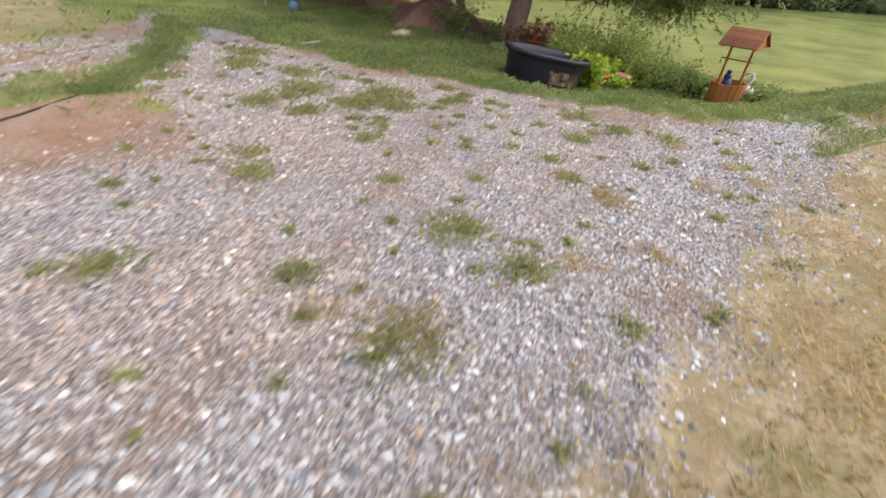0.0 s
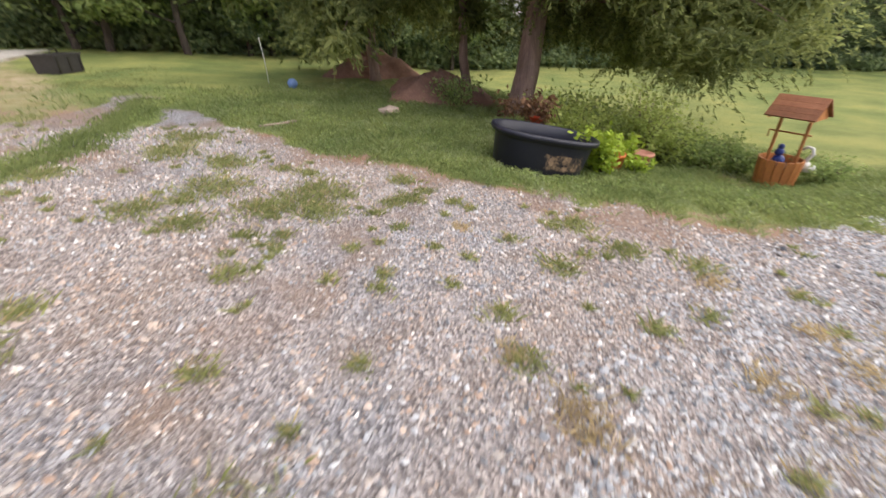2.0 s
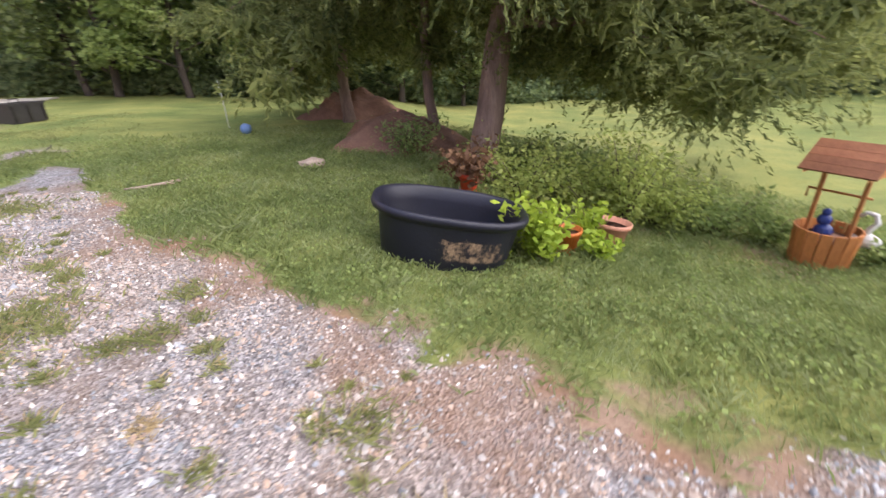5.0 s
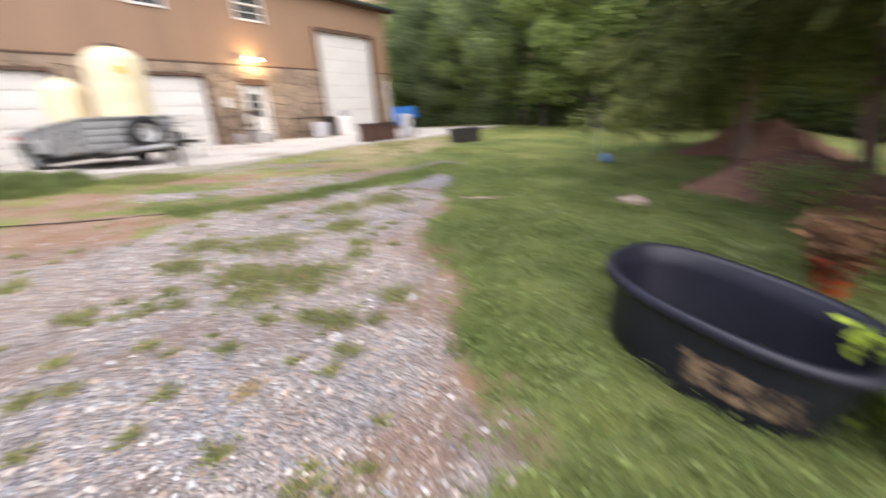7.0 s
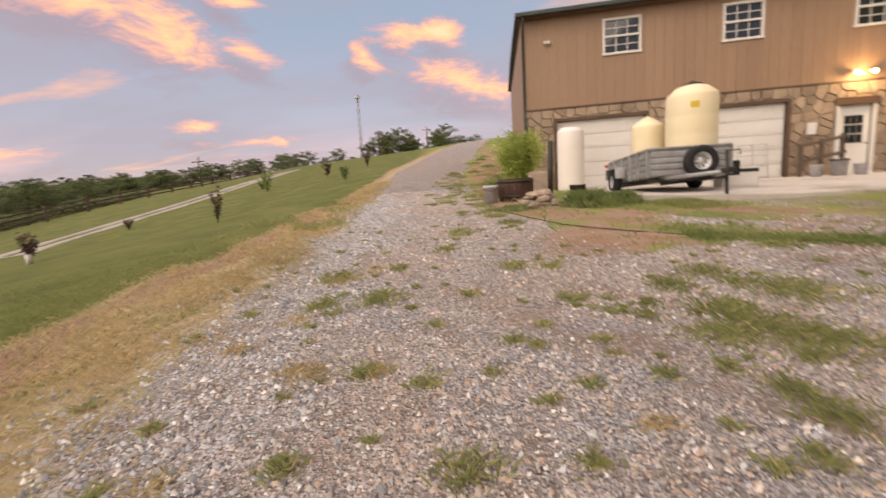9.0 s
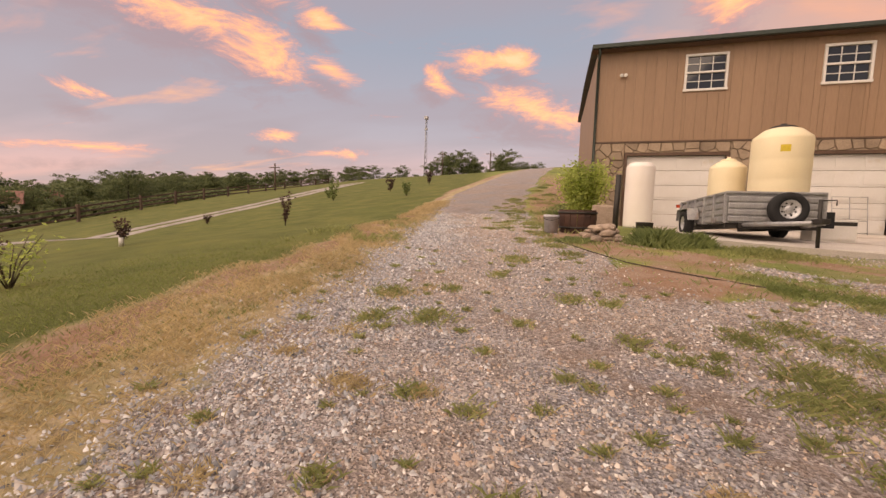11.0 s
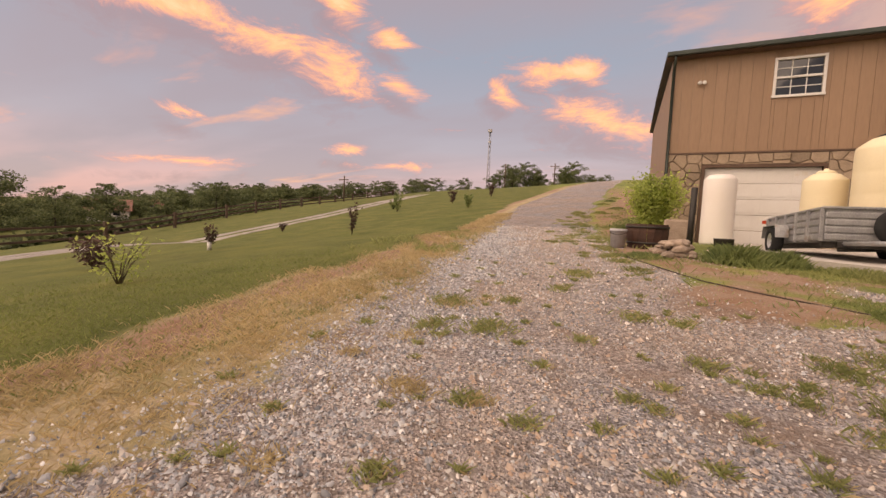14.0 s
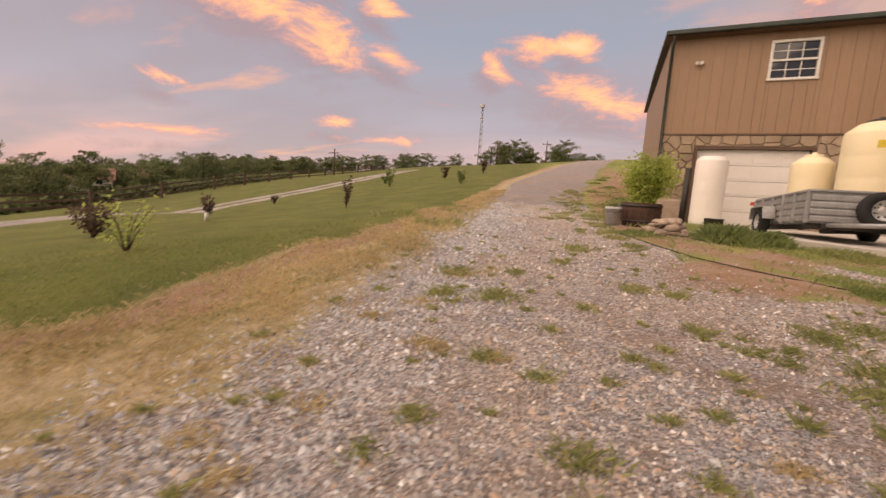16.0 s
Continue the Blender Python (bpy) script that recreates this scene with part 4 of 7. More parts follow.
def entry_door(name, a, c, top):
    d = thing(name, ((a + c) / 2, BY0, BZ0), "white entry door with nine small glass panes", "door", kind="structure")
    W, H = c - a, top - BZ0
    leaf = part("door_leaf", box(W - 0.02, 0.045, H - 0.01, (0, 0.08, 0), 0.004), M_WHITE, d)
    for i in range(3):
        for j in range(3):
            part("pane", box(W * 0.17, 0.02, 0.26, (-W * 0.19 + i * W * 0.19, 0.052, 0.98 + j * 0.29)), M_DARKGLASS, leaf)
    for s in (-1, 1):
        part("door_panel", box(W * 0.32, 0.014, 0.62, (s * W * 0.2, 0.055, 0.16), 0.004), M_WHITE, leaf)
        part("door_frame", box(0.08, 0.14, H + 0.06, (s * (W / 2 + 0.04), 0.0, 0)), M_WHITE, d)
    part("door_handle", lathe([(0.0, 0), (0.03, 0.0), (0.034, 0.03), (0.0, 0.05)], 12, (W * 0.4, 0.03, 0.93)), M_DARKMETAL, leaf)
    part("lintel", box(W + 0.3, 0.12, 0.2, (0, -0.03, H)), M_TRIM_BROWN, d, "dark brown wooden lintel")


def tall_door(name, a, c, top):
    d = thing(name, ((a + c) / 2, BY0, BZ0), "tall white overhead door in a brown frame", "garage door", kind="structure")
    W, H = c - a, top - BZ0
    for i in range(8):
        p = part("panel", box(W - 0.01, 0.05, H / 8 - 0.008, (0, 0.14, i * H / 8 + 0.004), 0.004), M_WHITE, d)
        for k in range(3):
            part("rib", box(W - 0.06, 0.01, 0.02, (0, 0.112, i * H / 8 + 0.1 + k * 0.15)), M_WHITE, p)
    for s in (-1, 1):
        part("jamb", box(0.13, 0.22, H + 0.12, (s * (W / 2 + 0.065), 0.03, 0)), M_TRIM_BROWN, d)
    part("lintel", box(W, 0.22, 0.14, (0, 0.03, H)), M_TRIM_BROWN, d)


building()


# ---- stock tank ----
def stock_tank():
    """Oval black stock tank, wall flared, rolled rim, worn bare patch on one end."""
    t = thing("stock_tank", (3.79, 0.51, -0.345), "empty black oval plastic stock tank with scraped tan patches on grass", "stock tank", rz=69, ry=-10)
    seg = 48

    def ring(b, a, w, z):
        out = []
        for i in range(seg):
            th = 2 * math.pi * i / seg
            ex = 2.6
            cx, sx = math.cos(th), math.sin(th)
            out.append(b.verts.new((a * math.copysign(abs(cx) ** (2 / ex), cx), w * math.copysign(abs(sx) ** (2 / ex), sx), z)))
        return out
    b = bmesh.new()
    prof = [(a * 0.96, w * 1.03, z * 1.36) for a, w, z in [(0.52, 0.29, 0.0), (0.535, 0.305, 0.02), (0.60, 0.345, 0.36), (0.615, 0.355, 0.385), (0.655, 0.39, 0.395), (0.668, 0.402, 0.415), (0.66, 0.396, 0.438), (0.63, 0.37, 0.442), (0.605, 0.345, 0.425), (0.585, 0.33, 0.35), (0.52, 0.285, 0.05), (0.50, 0.27, 0.03)]]
    rs = [ring(b, a, w, z) for a, w, z in prof]
    for p, q in zip(rs, rs[1:]):
        for i in range(seg):
            f = b.faces.new((p[i], p[(i + 1) % seg], q[(i + 1) % seg], q[i])); f.smooth = True
    b.faces.new(rs[0][::-1]); b.faces.new(rs[-1])
    part("tank_body", b, tank_mat(), t)
    part("drain_plug", lathe([(0.0, 0), (0.035, 0), (0.03, 0.03), (0.0, 0.035)], 14, (0.0, 0, 0)), M_BLACKPOLY, t).matrix_basis = pose(0.56, 0.05, 0.09, 0, 80, 0)


def tank_mat():
    m = mat("scraped_black_poly", (0.022, 0.022, 0.036), (0.013, 0.013, 0.022), rough=0.42, scale=3, fine=70, bump=0.1)
    nt = m.node_tree
    L = nt.links.new
    b = nt.nodes["Principled BSDF"]
    src = b.inputs["Base Color"].links[0].from_socket
    tc = nt.nodes.new("ShaderNodeTexCoord"); sp = nt.nodes.new("ShaderNodeSeparateXYZ"); L(tc.outputs["Object"], sp.inputs[0])
    n = nt.nodes.new("ShaderNodeTexNoise"); n.inputs["Scale"].default_value = 9; n.inputs["Detail"].default_value = 10; n.inputs["Roughness"].default_value = 0.78; L(tc.outputs["Object"], n.inputs["Vector"])
    # scrapes: a band low on the wall, towards one end of one long side
    def rng(s, a, c, d, e):
        u = nt.nodes.new("ShaderNodeMapRange"); L(s, u.inputs[0]); u.inputs[1].default_value, u.inputs[2].default_value = a, c
        v = nt.nodes.new("ShaderNodeMapRange"); L(s, v.inputs[0]); v.inputs[1].default_value, v.inputs[2].default_value = e, d
        w = nt.nodes.new("ShaderNodeMath"); w.operation = "MULTIPLY"; L(u.outputs[0], w.inputs[0]); L(v.outputs[0], w.inputs[1])
        return w.outputs[0]
    zz = rng(sp.outputs[2], 0.12, 0.24, 0.40, 0.50)
    xx = rng(sp.outputs[0], -0.66, -0.42, 0.0, 0.30)
    yy = nt.nodes.new("ShaderNodeMapRange"); L(sp.outputs[1], yy.inputs[0]); yy.inputs[1].default_value, yy.inputs[2].default_value = 0.05, 0.2
    p = nt.nodes.new("ShaderNodeMath"); p.operation = "MULTIPLY"; L(zz, p.inputs[0]); L(xx, p.inputs[1])
    p2 = nt.nodes.new("ShaderNodeMath"); p2.operation = "MULTIPLY"; L(p.outputs[0], p2.inputs[0]); L(yy.outputs[0], p2.inputs[1])
    s = nt.nodes.new("ShaderNodeMath"); s.operation = "MULTIPLY_ADD"; L(p2.outputs[0], s.inputs[0]); s.inputs[1].default_value = 0.48; L(n.outputs[0], s.inputs[2])
    r = nt.nodes.new("ShaderNodeMapRange"); L(s.outputs[0], r.inputs[0]); r.inputs[1].default_value, r.inputs[2].default_value = 0.93, 1.10
    mx = nt.nodes.new("ShaderNodeMix"); mx.data_type = "RGBA"; L(r.outputs[0], mx.inputs[0]); L(src, mx.inputs[6]); mx.inputs[7].default_value = (0.40, 0.27, 0.17, 1)
    L(mx.outputs[2], b.inputs["Base Color"])
    return m


stock_tank()


# ---- trees ----
def tree_parts(root, h, crown, base, trunk_r, n, size, leaf, seed, bark=None, cedar=False, limbs=14, lean=(0, 0), skirt=None):
    """Trunk with limbs and a crown of leaf clumps round the limb ends. crown: radius; base: height where it begins."""
    rnd = random.Random(seed)
    rng = np.random.default_rng(seed)
    b = bmesh.new()
    pts = [(lean[0] * k / 8 + 0.06 * math.sin(k * 1.3 + seed), lean[1] * k / 8 + 0.06 * math.cos(k * 1.7 + seed), -0.15 + (h * 0.92) * k / 8) for k in range(9)]
    pts = [(pts[0][0], pts[0][1], -0.15), (pts[0][0], pts[0][1], 0.15)] + pts[1:]
    tube(pts, trunk_r, 10, b, taper=trunk_r * 0.15)
    for v in b.verts:
        if v.co.z < 0.1:
            v.co.x *= 1.25; v.co.y *= 1.25
    centres, radii = [], []
    for i in range(limbs + (16 if skirt is not None else 0)):
        f = (i + rnd.random()) / limbs if i < limbs else rnd.uniform(0.0, 0.3)
        z = base + (h - base) * f * 0.96
        a = i * 2.4 + rnd.uniform(-0.4, 0.4) if i < limbs else radians(skirt) + rnd.uniform(-0.75, 0.75)
        env = (1 - f) ** 0.75 if cedar else math.sin(math.pi * (0.22 + 0.74 * f)) ** 0.8
        r = crown * max(env, 0.12) * rnd.uniform(0.75, 1.15)
        k = min(int(z / (h * 0.92) * 8), 7)
        if skirt is not None and f < 0.6 and math.cos(a - radians(skirt)) > 0.45:
            z -= 0.95
            r *= 1.12
        p0 = Vector((pts[k + 1][0], pts[k + 1][1], z))
        rise = (0.15 if f > 0.3 else -0.05) if cedar else 0.35
        p1 = p0 + Vector((math.cos(a) * r * 0.5, math.sin(a) * r * 0.5, r * rise * 0.6))
        p2 = p0 + Vector((math.cos(a) * r, math.sin(a) * r, r * rise - (0.25 * r if cedar and f < 0.5 else 0)))
        tube([p0, p1, p2], max(trunk_r * 0.32 * (1 - 0.7 * f), 0.012), 5, b, taper=0.006)
        for s in (0.35, 0.6, 0.8, 1.0) if r < crown * 1.05 else (0.25, 0.4, 0.55, 0.7, 0.85, 1.0):
            q = p0.lerp(p1, s * 2) if s < 0.5 else p1.lerp(p2, (s - 0.5) * 2)
            for _ in range(2):
                centres.append(q + Vector((rnd.gauss(0, 0.16) * r, rnd.gauss(0, 0.16) * r, rnd.gauss(0, 0.10) * r)))
                radii.append(r * rnd.uniform(0.16, 0.30) + 0.12)
    part("trunk", b, bark or M_BARK, root)
    c = np.array([tuple(q) for q in centres]); r = np.array(radii)
    pick = rng.choice(len(c), n, p=r ** 2 / (r ** 2).sum())
    d = rng.normal(size=(n, 3)); d /= np.linalg.norm(d, axis=1)[:, None]
    p = c[pick] + d * (r[pick] * rng.uniform(0.3, 1.0, n) ** 0.5)[:, None] * np.array([1, 1, 0.7])
    if not cedar:
        mesh_np("crown", leaf_quads(p, size, 0.1, 1.7, rng), 4, leaf, root)
        return
    # dense inner foliage round the limbs
    k = n // 2
    q = c[pick[:k]] + d[:k] * (r[pick[:k]] * rng.uniform(0, 0.6, k))[:, None] * np.array([1, 1, 0.6])
    mesh_np("inner_foliage", leaf_quads(q, size * 1.7, 0.7, 4.5, rng), 4, leaf, root)
    # feathery sprays: scale leaves set along short hanging twigs
    tw = p[: n // 14]
    out = tw - c[pick][: n // 14]; out[:, 2] -= 0.10 + 0.12 * rng.uniform(0, 1, len(tw))
    out += rng.normal(0, 0.08, out.shape); out /= np.linalg.norm(out, axis=1)[:, None]
    k = np.repeat(np.arange(len(tw)), 14)
    s = rng.uniform(0, 0.24, len(k))[:, None]
    q = tw[k] + out[k] * s + rng.normal(0, 0.022, (len(k), 3)) * (1 - s * 2)
    q[:, 2] -= (s[:, 0] * 1.6) ** 2 * 0.45
    d = out[k] + rng.normal(0, 0.45, q.shape); d /= np.linalg.norm(d, axis=1)[:, None]
    w = np.cross(d, rng.normal(size=q.shape)); w /= np.linalg.norm(w, axis=1)[:, None] + 1e-9
    z = (size * rng.uniform(0.6, 1.3, len(k)))[:, None]
    mesh_np("crown", np.stack([q - d * z * 1.7, q + w * z * 0.45, q + d * z * 1.7, q - w * z * 0.45], 1), 4, leaf, root)


def tree(name, x, y, label, **kw):
    z = float(height(x, y))
    t = thing(name, (x, y, z), label, "tree")
    tree_parts(t, **kw)
    return t


tree("cedar_tree", 6.62, -1.06, "old cedar tree with reddish trunk and low drooping branches", h=9.0, crown=3.3, base=3.05, trunk_r=0.26, n=250000, size=0.024, leaf=M_LEAF_CEDAR, seed=3, cedar=True, limbs=52, lean=(0.6, -1.8), skirt=-108)
tree("cedar_tree", 8.55, -1.0, "thin cedar tree with bare lower trunk", h=8.0, crown=2.8, base=3.0, trunk_r=0.12, n=100000, size=0.028, leaf=M_LEAF_CEDAR, seed=4, cedar=True, limbs=30, lean=(0.1, 0.2))
tree("cedar_tree", 11.5, 0.2, "cedar tree at the edge of the woods", h=8.5, crown=3.0, base=1.6, trunk_r=0.16, n=60000, size=0.04, leaf=M_LEAF_CEDAR, seed=5, cedar=True, limbs=30)

WOOD_KINDS = []
for i in range(5):
    t = thing("woodland_tree", (26 + i * 2.2, 6 - i * 3, 0.2), "leafy tree in a dense dark green wood", "tree", "trees of the wood")
    tree_parts(t, h=8.5 + i * 0.7, crown=2.9 + 0.2 * i, base=0.5, trunk_r=0.16, n=11000, size=0.115, leaf=M_LEAF_WOODS if i % 3 else M_LEAF_LIGHT, seed=20 + i, limbs=22, bark=M_BARK_DARK)
    WOOD_KINDS.append(t)


FAR_KINDS = []
for i in range(2):
    t = thing("distant_tree", (-62 - i * 4.2, 14 + i * 6.1, float(height(-62 - i * 4.2, 14 + i * 6.1)) - 0.1), "distant leafy tree beyond the pasture fence", "tree", "distant trees")
    tree_parts(t, h=8.8 + i, crown=3.1 + 0.3 * i, base=0.5, trunk_r=0.16, n=6500, size=0.17, leaf=M_LEAF_FAR, seed=60 + i, limbs=16, bark=M_BARK_DARK)
    FAR_KINDS.append(t)


def wood_line():
    rnd = random.Random(9)
    # the edge of the wood: a bow from beside the building round behind the lawn and the pasture
    line = [(33.0, 27.0), (31.0, 23.0), (29.0, 19.0), (27.0, 15.6), (25.0, 11.5), (22.8, 8), (22, 4), (21.5, 0.5), (21.5, -3.5), (20.5, -8), (19.5, -12.5), (18, -17), (15, -21.5), (11, -25), (6, -28), (0, -30), (-7, -31), (-14, -31), (-21, -30)]
    k = 0
    for row in range(2):
        for (x, y) in line:
            for half in range(2):
                ux, uy = x / math.hypot(x, y), y / math.hypot(x, y)
                px = x + ux * row * 3.2 + rnd.uniform(-1.2, 1.2) - uy * 2.2 * half
                py = y + uy * row * 3.2 + rnd.uniform(-1.2, 1.2) + ux * 2.2 * half
                s = rnd.uniform(0.75, 1.15) * (1 + 0.12 * row) * (0.75 if y < -6 else 1.0)
                m = pose(px, py, float(height(px, py)) - 0.05, 0, 0, rnd.uniform(0, 360)) @ Matrix.Diagonal((s, s, s, 1))
                copy_thing(WOOD_KINDS[k % 5], m)
                k += 1


wood_line()


# ---- wood edge and far country ----
def undergrowth():
    rng = np.random.default_rng(31)
    line = np.array([(31.0, 26.0), (28.5, 21.5), (26.2, 17.8), (24.2, 14.9), (23.2, 11.5), (22.0, 8), (21, 4), (20.6, 0.5), (20.6, -3.5), (19.6, -8), (18.4, -12.5), (16.6, -16.5), (14, -20.5), (10.2, -24), (5.5, -27), (0, -29), (-7, -30), (-14, -30), (-22, -29)])
    n = 150000
    k = rng.uniform(0, len(line) - 1.001, n)
    i = k.astype(int); f = (k - i)[:, None]
    p = line[i] * (1 - f) + line[i + 1] * f
    out = p / np.linalg.norm(p, axis=1)[:, None]
    back = rng.uniform(0, 1, n) ** 0.8 * 5.0
    bump = 0.9 * wob(p[:, 0], p[:, 1], 0.55, 2)
    p = p + out * (back + bump)[:, None]
    top = (1.5 + 0.7 * wob(p[:, 0], p[:, 1], 0.8, 3)) * np.minimum(1, 0.35 + back / 2.2) * np.where(p[:, 1] < -6, 0.8, 1.5)
    z = height(p[:, 0], p[:, 1]) + rng.uniform(0, 1, n) ** 0.7 * np.maximum(top, 0.3)
    q = leaf_quads(np.stack([p[:, 0], p[:, 1], z], 1), 0.145, 0.2, 1.6, rng)
    tagged(mesh_np("undergrowth", q, 4, M_LEAF_WOODS), "dense dark green bushes along the wood's edge", "bushes", kind="stuff")


undergrowth()


def far_woods():
    """Dense mass of far tree crowns along the low ground beyond the lane."""
    rng = np.random.default_rng(41)
    n = 150000
    band = rng.integers(0, 3, n)
    u = rng.uniform(0, 1, n)
    x = np.where(band == 0, -44 - 12 * u + rng.normal(0, 1.5, n), np.where(band == 1, -78 - 20 * u + rng.normal(0, 3, n), -120 + 95 * u))
    y = np.where(band == 0, -8 + 62 * u, np.where(band == 1, -10 + 120 * u, 128 + 6 * np.sin(9 * u) + rng.normal(0, 2, n)))
    x = x + rng.normal(0, 1.2, n); y = y + rng.normal(0, 1.2, n)
    lump = np.abs(np.sin(0.31 * y + 0.17 * x)) * 0.6 + 0.4 * np.abs(np.sin(0.83 * y - 0.4 * x + 1))
    top = np.where(band == 0, 1.5, np.where(band == 1, 4.6, 4.2)) * (0.62 + 0.38 * lump)
    z = height(x, y) - 0.3 + rng.uniform(0, 1, n) ** 0.75 * top
    q = leaf_quads(np.stack([x, y, z], 1), 0.36, 0.1, 1.4, rng)
    tagged(mesh_np("far_woods", q, 4, M_LEAF_FAR), "distant dense belt of green trees", "woods", kind="stuff")


far_woods()


def far_trees():
    rnd = random.Random(12)
    spots = []
    for x, y, s in ((-48, 23.7, 0.70), (-46.5, 19.0, 0.62), (-53, 39.3, 0.62), (-56, 42.5, 0.55), (-48.7, 30, 0.42), (-60, 52, 0.5), (-52, 12, 0.7), (-50, 4, 0.62), (-54, -3, 0.7), (-57, 8, 0.75), (-64, 62, 0.55)):
        spots.append((x, y, s))
    for i in range(44):
        a = radians(8 + i * 1.5 + rnd.uniform(-0.6, 0.6))
        d = rnd.uniform(85, 130)
        spots.append((-d * math.sin(a), d * math.cos(a), rnd.uniform(0.45, 0.75) * d / 110))
    for x, y, s in ((-25, 96, 0.75), (-22, 97, 0.6), (-28, 95, 0.7), (-17, 99, 0.55), (-14.5, 98, 0.7), (-11, 104, 0.5), (-8, 105, 0.45), (-31, 93, 0.5)):
        spots.append((x, y, s))
    for i in range(26):
        spots.append((-60 - rnd.uniform(0, 35), -10 + i * 4 + rnd.uniform(-3, 3), rnd.uniform(0.4, 0.62)))
    for k, (x, y, s) in enumerate(spots):
        t = copy_thing(FAR_KINDS[k % 2], pose(x, y, float(height(x, y)) - (0.1 if k < 11 else 0.7 * s + 0.006 * max(y - 20, 0)), 0, 0, rnd.uniform(0, 360)) @ Matrix.Diagonal((s * 1.1, s * 1.1, s * 0.9, 1) if k < 11 else (s * 1.2, s * 1.2, s * 0.95, 1)))
        tagged(t, "distant leafy tree beyond the pasture fence", "tree", "distant trees")


far_trees()


M_FENCE = mat("dark_fence_wood", (0.135, 0.095, 0.07), rough=0.9, scale=4, obj_rand=0.2)


def fence():
    pts = [(-30, -20), (-31.5, 4), (-33.8, 17), (-38, 24.5), (-41, 32), (-43.6, 42), (-47, 57), (-50, 84)]
    f = thing("fence", (0, 0, 0), "weathered dark wooden rail fence along a pasture lane", "fence", kind="structure")
    step, prev = 6.0, None
    post_me = rail_me = None
    rnd = random.Random(4)
    for (x0, y0), (x1, y1) in zip(pts, pts[1:]):
        n = max(1, round(math.hypot(x1 - x0, y1 - y0) / step))
        for i in range(n):
            u = i / n
            x, y = x0 + (x1 - x0) * u, y0 + (y1 - y0) * u
            z = float(height(x, y))
            if post_me is None:
                p = part("post", box(0.22, 0.22, 1.65, (0, 0, -0.25), 0.02), M_FENCE, f); post_me = p.data
            else:
                p = new("post", post_me); p.parent = f
            p.matrix_basis = pose(x, y, z, 0, 0, rnd.uniform(-8, 8))
            if prev:
                a, b = Vector(prev), Vector((x, y, z))
                for hh in (0.3, 0.72, 1.14):
                    d = b - a
                    if rail_me is None:
                        r = part("rail", box(1, 0.06, 0.15, (0.5, 0.11, -0.07), 0.01), M_FENCE, f); rail_me = r.data
                    else:
                        r = new("rail", rail_me); r.parent = f
                    r.matrix_basis = Matrix.Translation(a + Vector((0, 0, hh))) @ d.to_track_quat("X", "Z").to_matrix().to_4x4() @ Matrix.Diagonal((d.length, 1, 1, 1))
            prev = (x, y, z)


fence()


def houses():
    for x, y, w, d, h, rz, wall_m, lab in ((-73, 35.7, 5, 4, 1.9, 60, M_WHITE, "small white far house with a faded red roof"), (-84.4, 47.3, 4.6, 3.2, 1.3, 60, M_WOODGREY, "small far barn with a faded red roof")):
        t = thing("house", (x, y, float(height(x, y)) + 0.3), lab, "house", rz=rz)
        part("wall", box(w, d, h, (0, 0, -0.4)), wall_m, t)
        b = bmesh.new()
        v = [b.verts.new(p) for p in ((-w / 2 - 0.4, -d / 2 - 0.4, h - 0.45), (w / 2 + 0.4, -d / 2 - 0.4, h - 0.45), (w / 2 + 0.4, d / 2 + 0.4, h - 0.45), (-w / 2 - 0.4, d / 2 + 0.4, h - 0.45), (-w / 2 - 0.4, 0, h + 1.3), (w / 2 + 0.4, 0, h + 1.3))]
        for q in ((0, 1, 5, 4), (2, 3, 4, 5), (0, 4, 3), (1, 2, 5), (3, 2, 1, 0)):
            b.faces.new([v[i] for i in q])
        part("roof", b, M_REDROOF, t)
        for k in (-0.28, 0.2):
            wn = part("window", box(1.0, 0.08, 1.0, (w * k, -d / 2 - 0.02, h * 0.35)), M_WHITE, t)
            part("pane", box(0.84, 0.03, 0.84, (w * k, -d / 2 - 0.07, h * 0.35 + 0.08)), M_DARKGLASS, wn)


houses()


def tower():
    x, y = -54.2, 150.0
    z0 = float(height(x, y))
    t = thing("radio_tower", (x, y, z0), "slim grey steel lattice communications tower", "tower")
    top = 34.9 - z0
    legs = [(0.9 * math.cos(a), 0.9 * math.sin(a)) for a in (0.5, 2.6, 4.7)]
    for lx, ly in legs:
        part("leg", tube([(lx, ly, -0.5), (lx * 0.35, ly * 0.35, top)], 0.07, 6), M_GALV, t)
    n = 14
    for i in range(n):
        s0, s1 = 1 - 0.65 * i / n, 1 - 0.65 * (i + 1) / n
        b = bmesh.new()
        for k in range(3):
            (ax, ay), (bx, by) = legs[k], legs[(k + 1) % 3]
            tube([(ax * s0, ay * s0, top * i / n), (bx * s1, by * s1, top * (i + 1) / n)], 0.06, 4, b)
        part("brace", b, M_DARKMETAL, t)
    part("antenna_head", box(1.3, 1.3, 1.1, (0, 0, top - 0.4), 0.1), M_GALV, t)
    part("antenna_head", box(0.9, 0.9, 0.8, (0, 0, top - 4.4), 0.1), M_GALV, t)


tower()


def utility_pole(x, y, h):
    z = float(height(x, y))
    t = thing("utility_pole", (x, y, z), "thin wooden utility pole with a crossarm", "pole", "utility poles")
    part("pole", tube([(0, 0, -0.3), (0, 0, h)], 0.13, 8, taper=0.09), M_WOODGREY, t)
    part("crossarm", box(1.8, 0.1, 0.12, (0, -0.14, h - 0.7)), M_WOODGREY, t)
    for s in (-0.8, 0, 0.8):
        part("insulator", lathe([(0.05, 0), (0.06, 0.08), (0.03, 0.14)], 8, (s, -0.14, h - 0.58)), M_GREYPLASTIC, t)


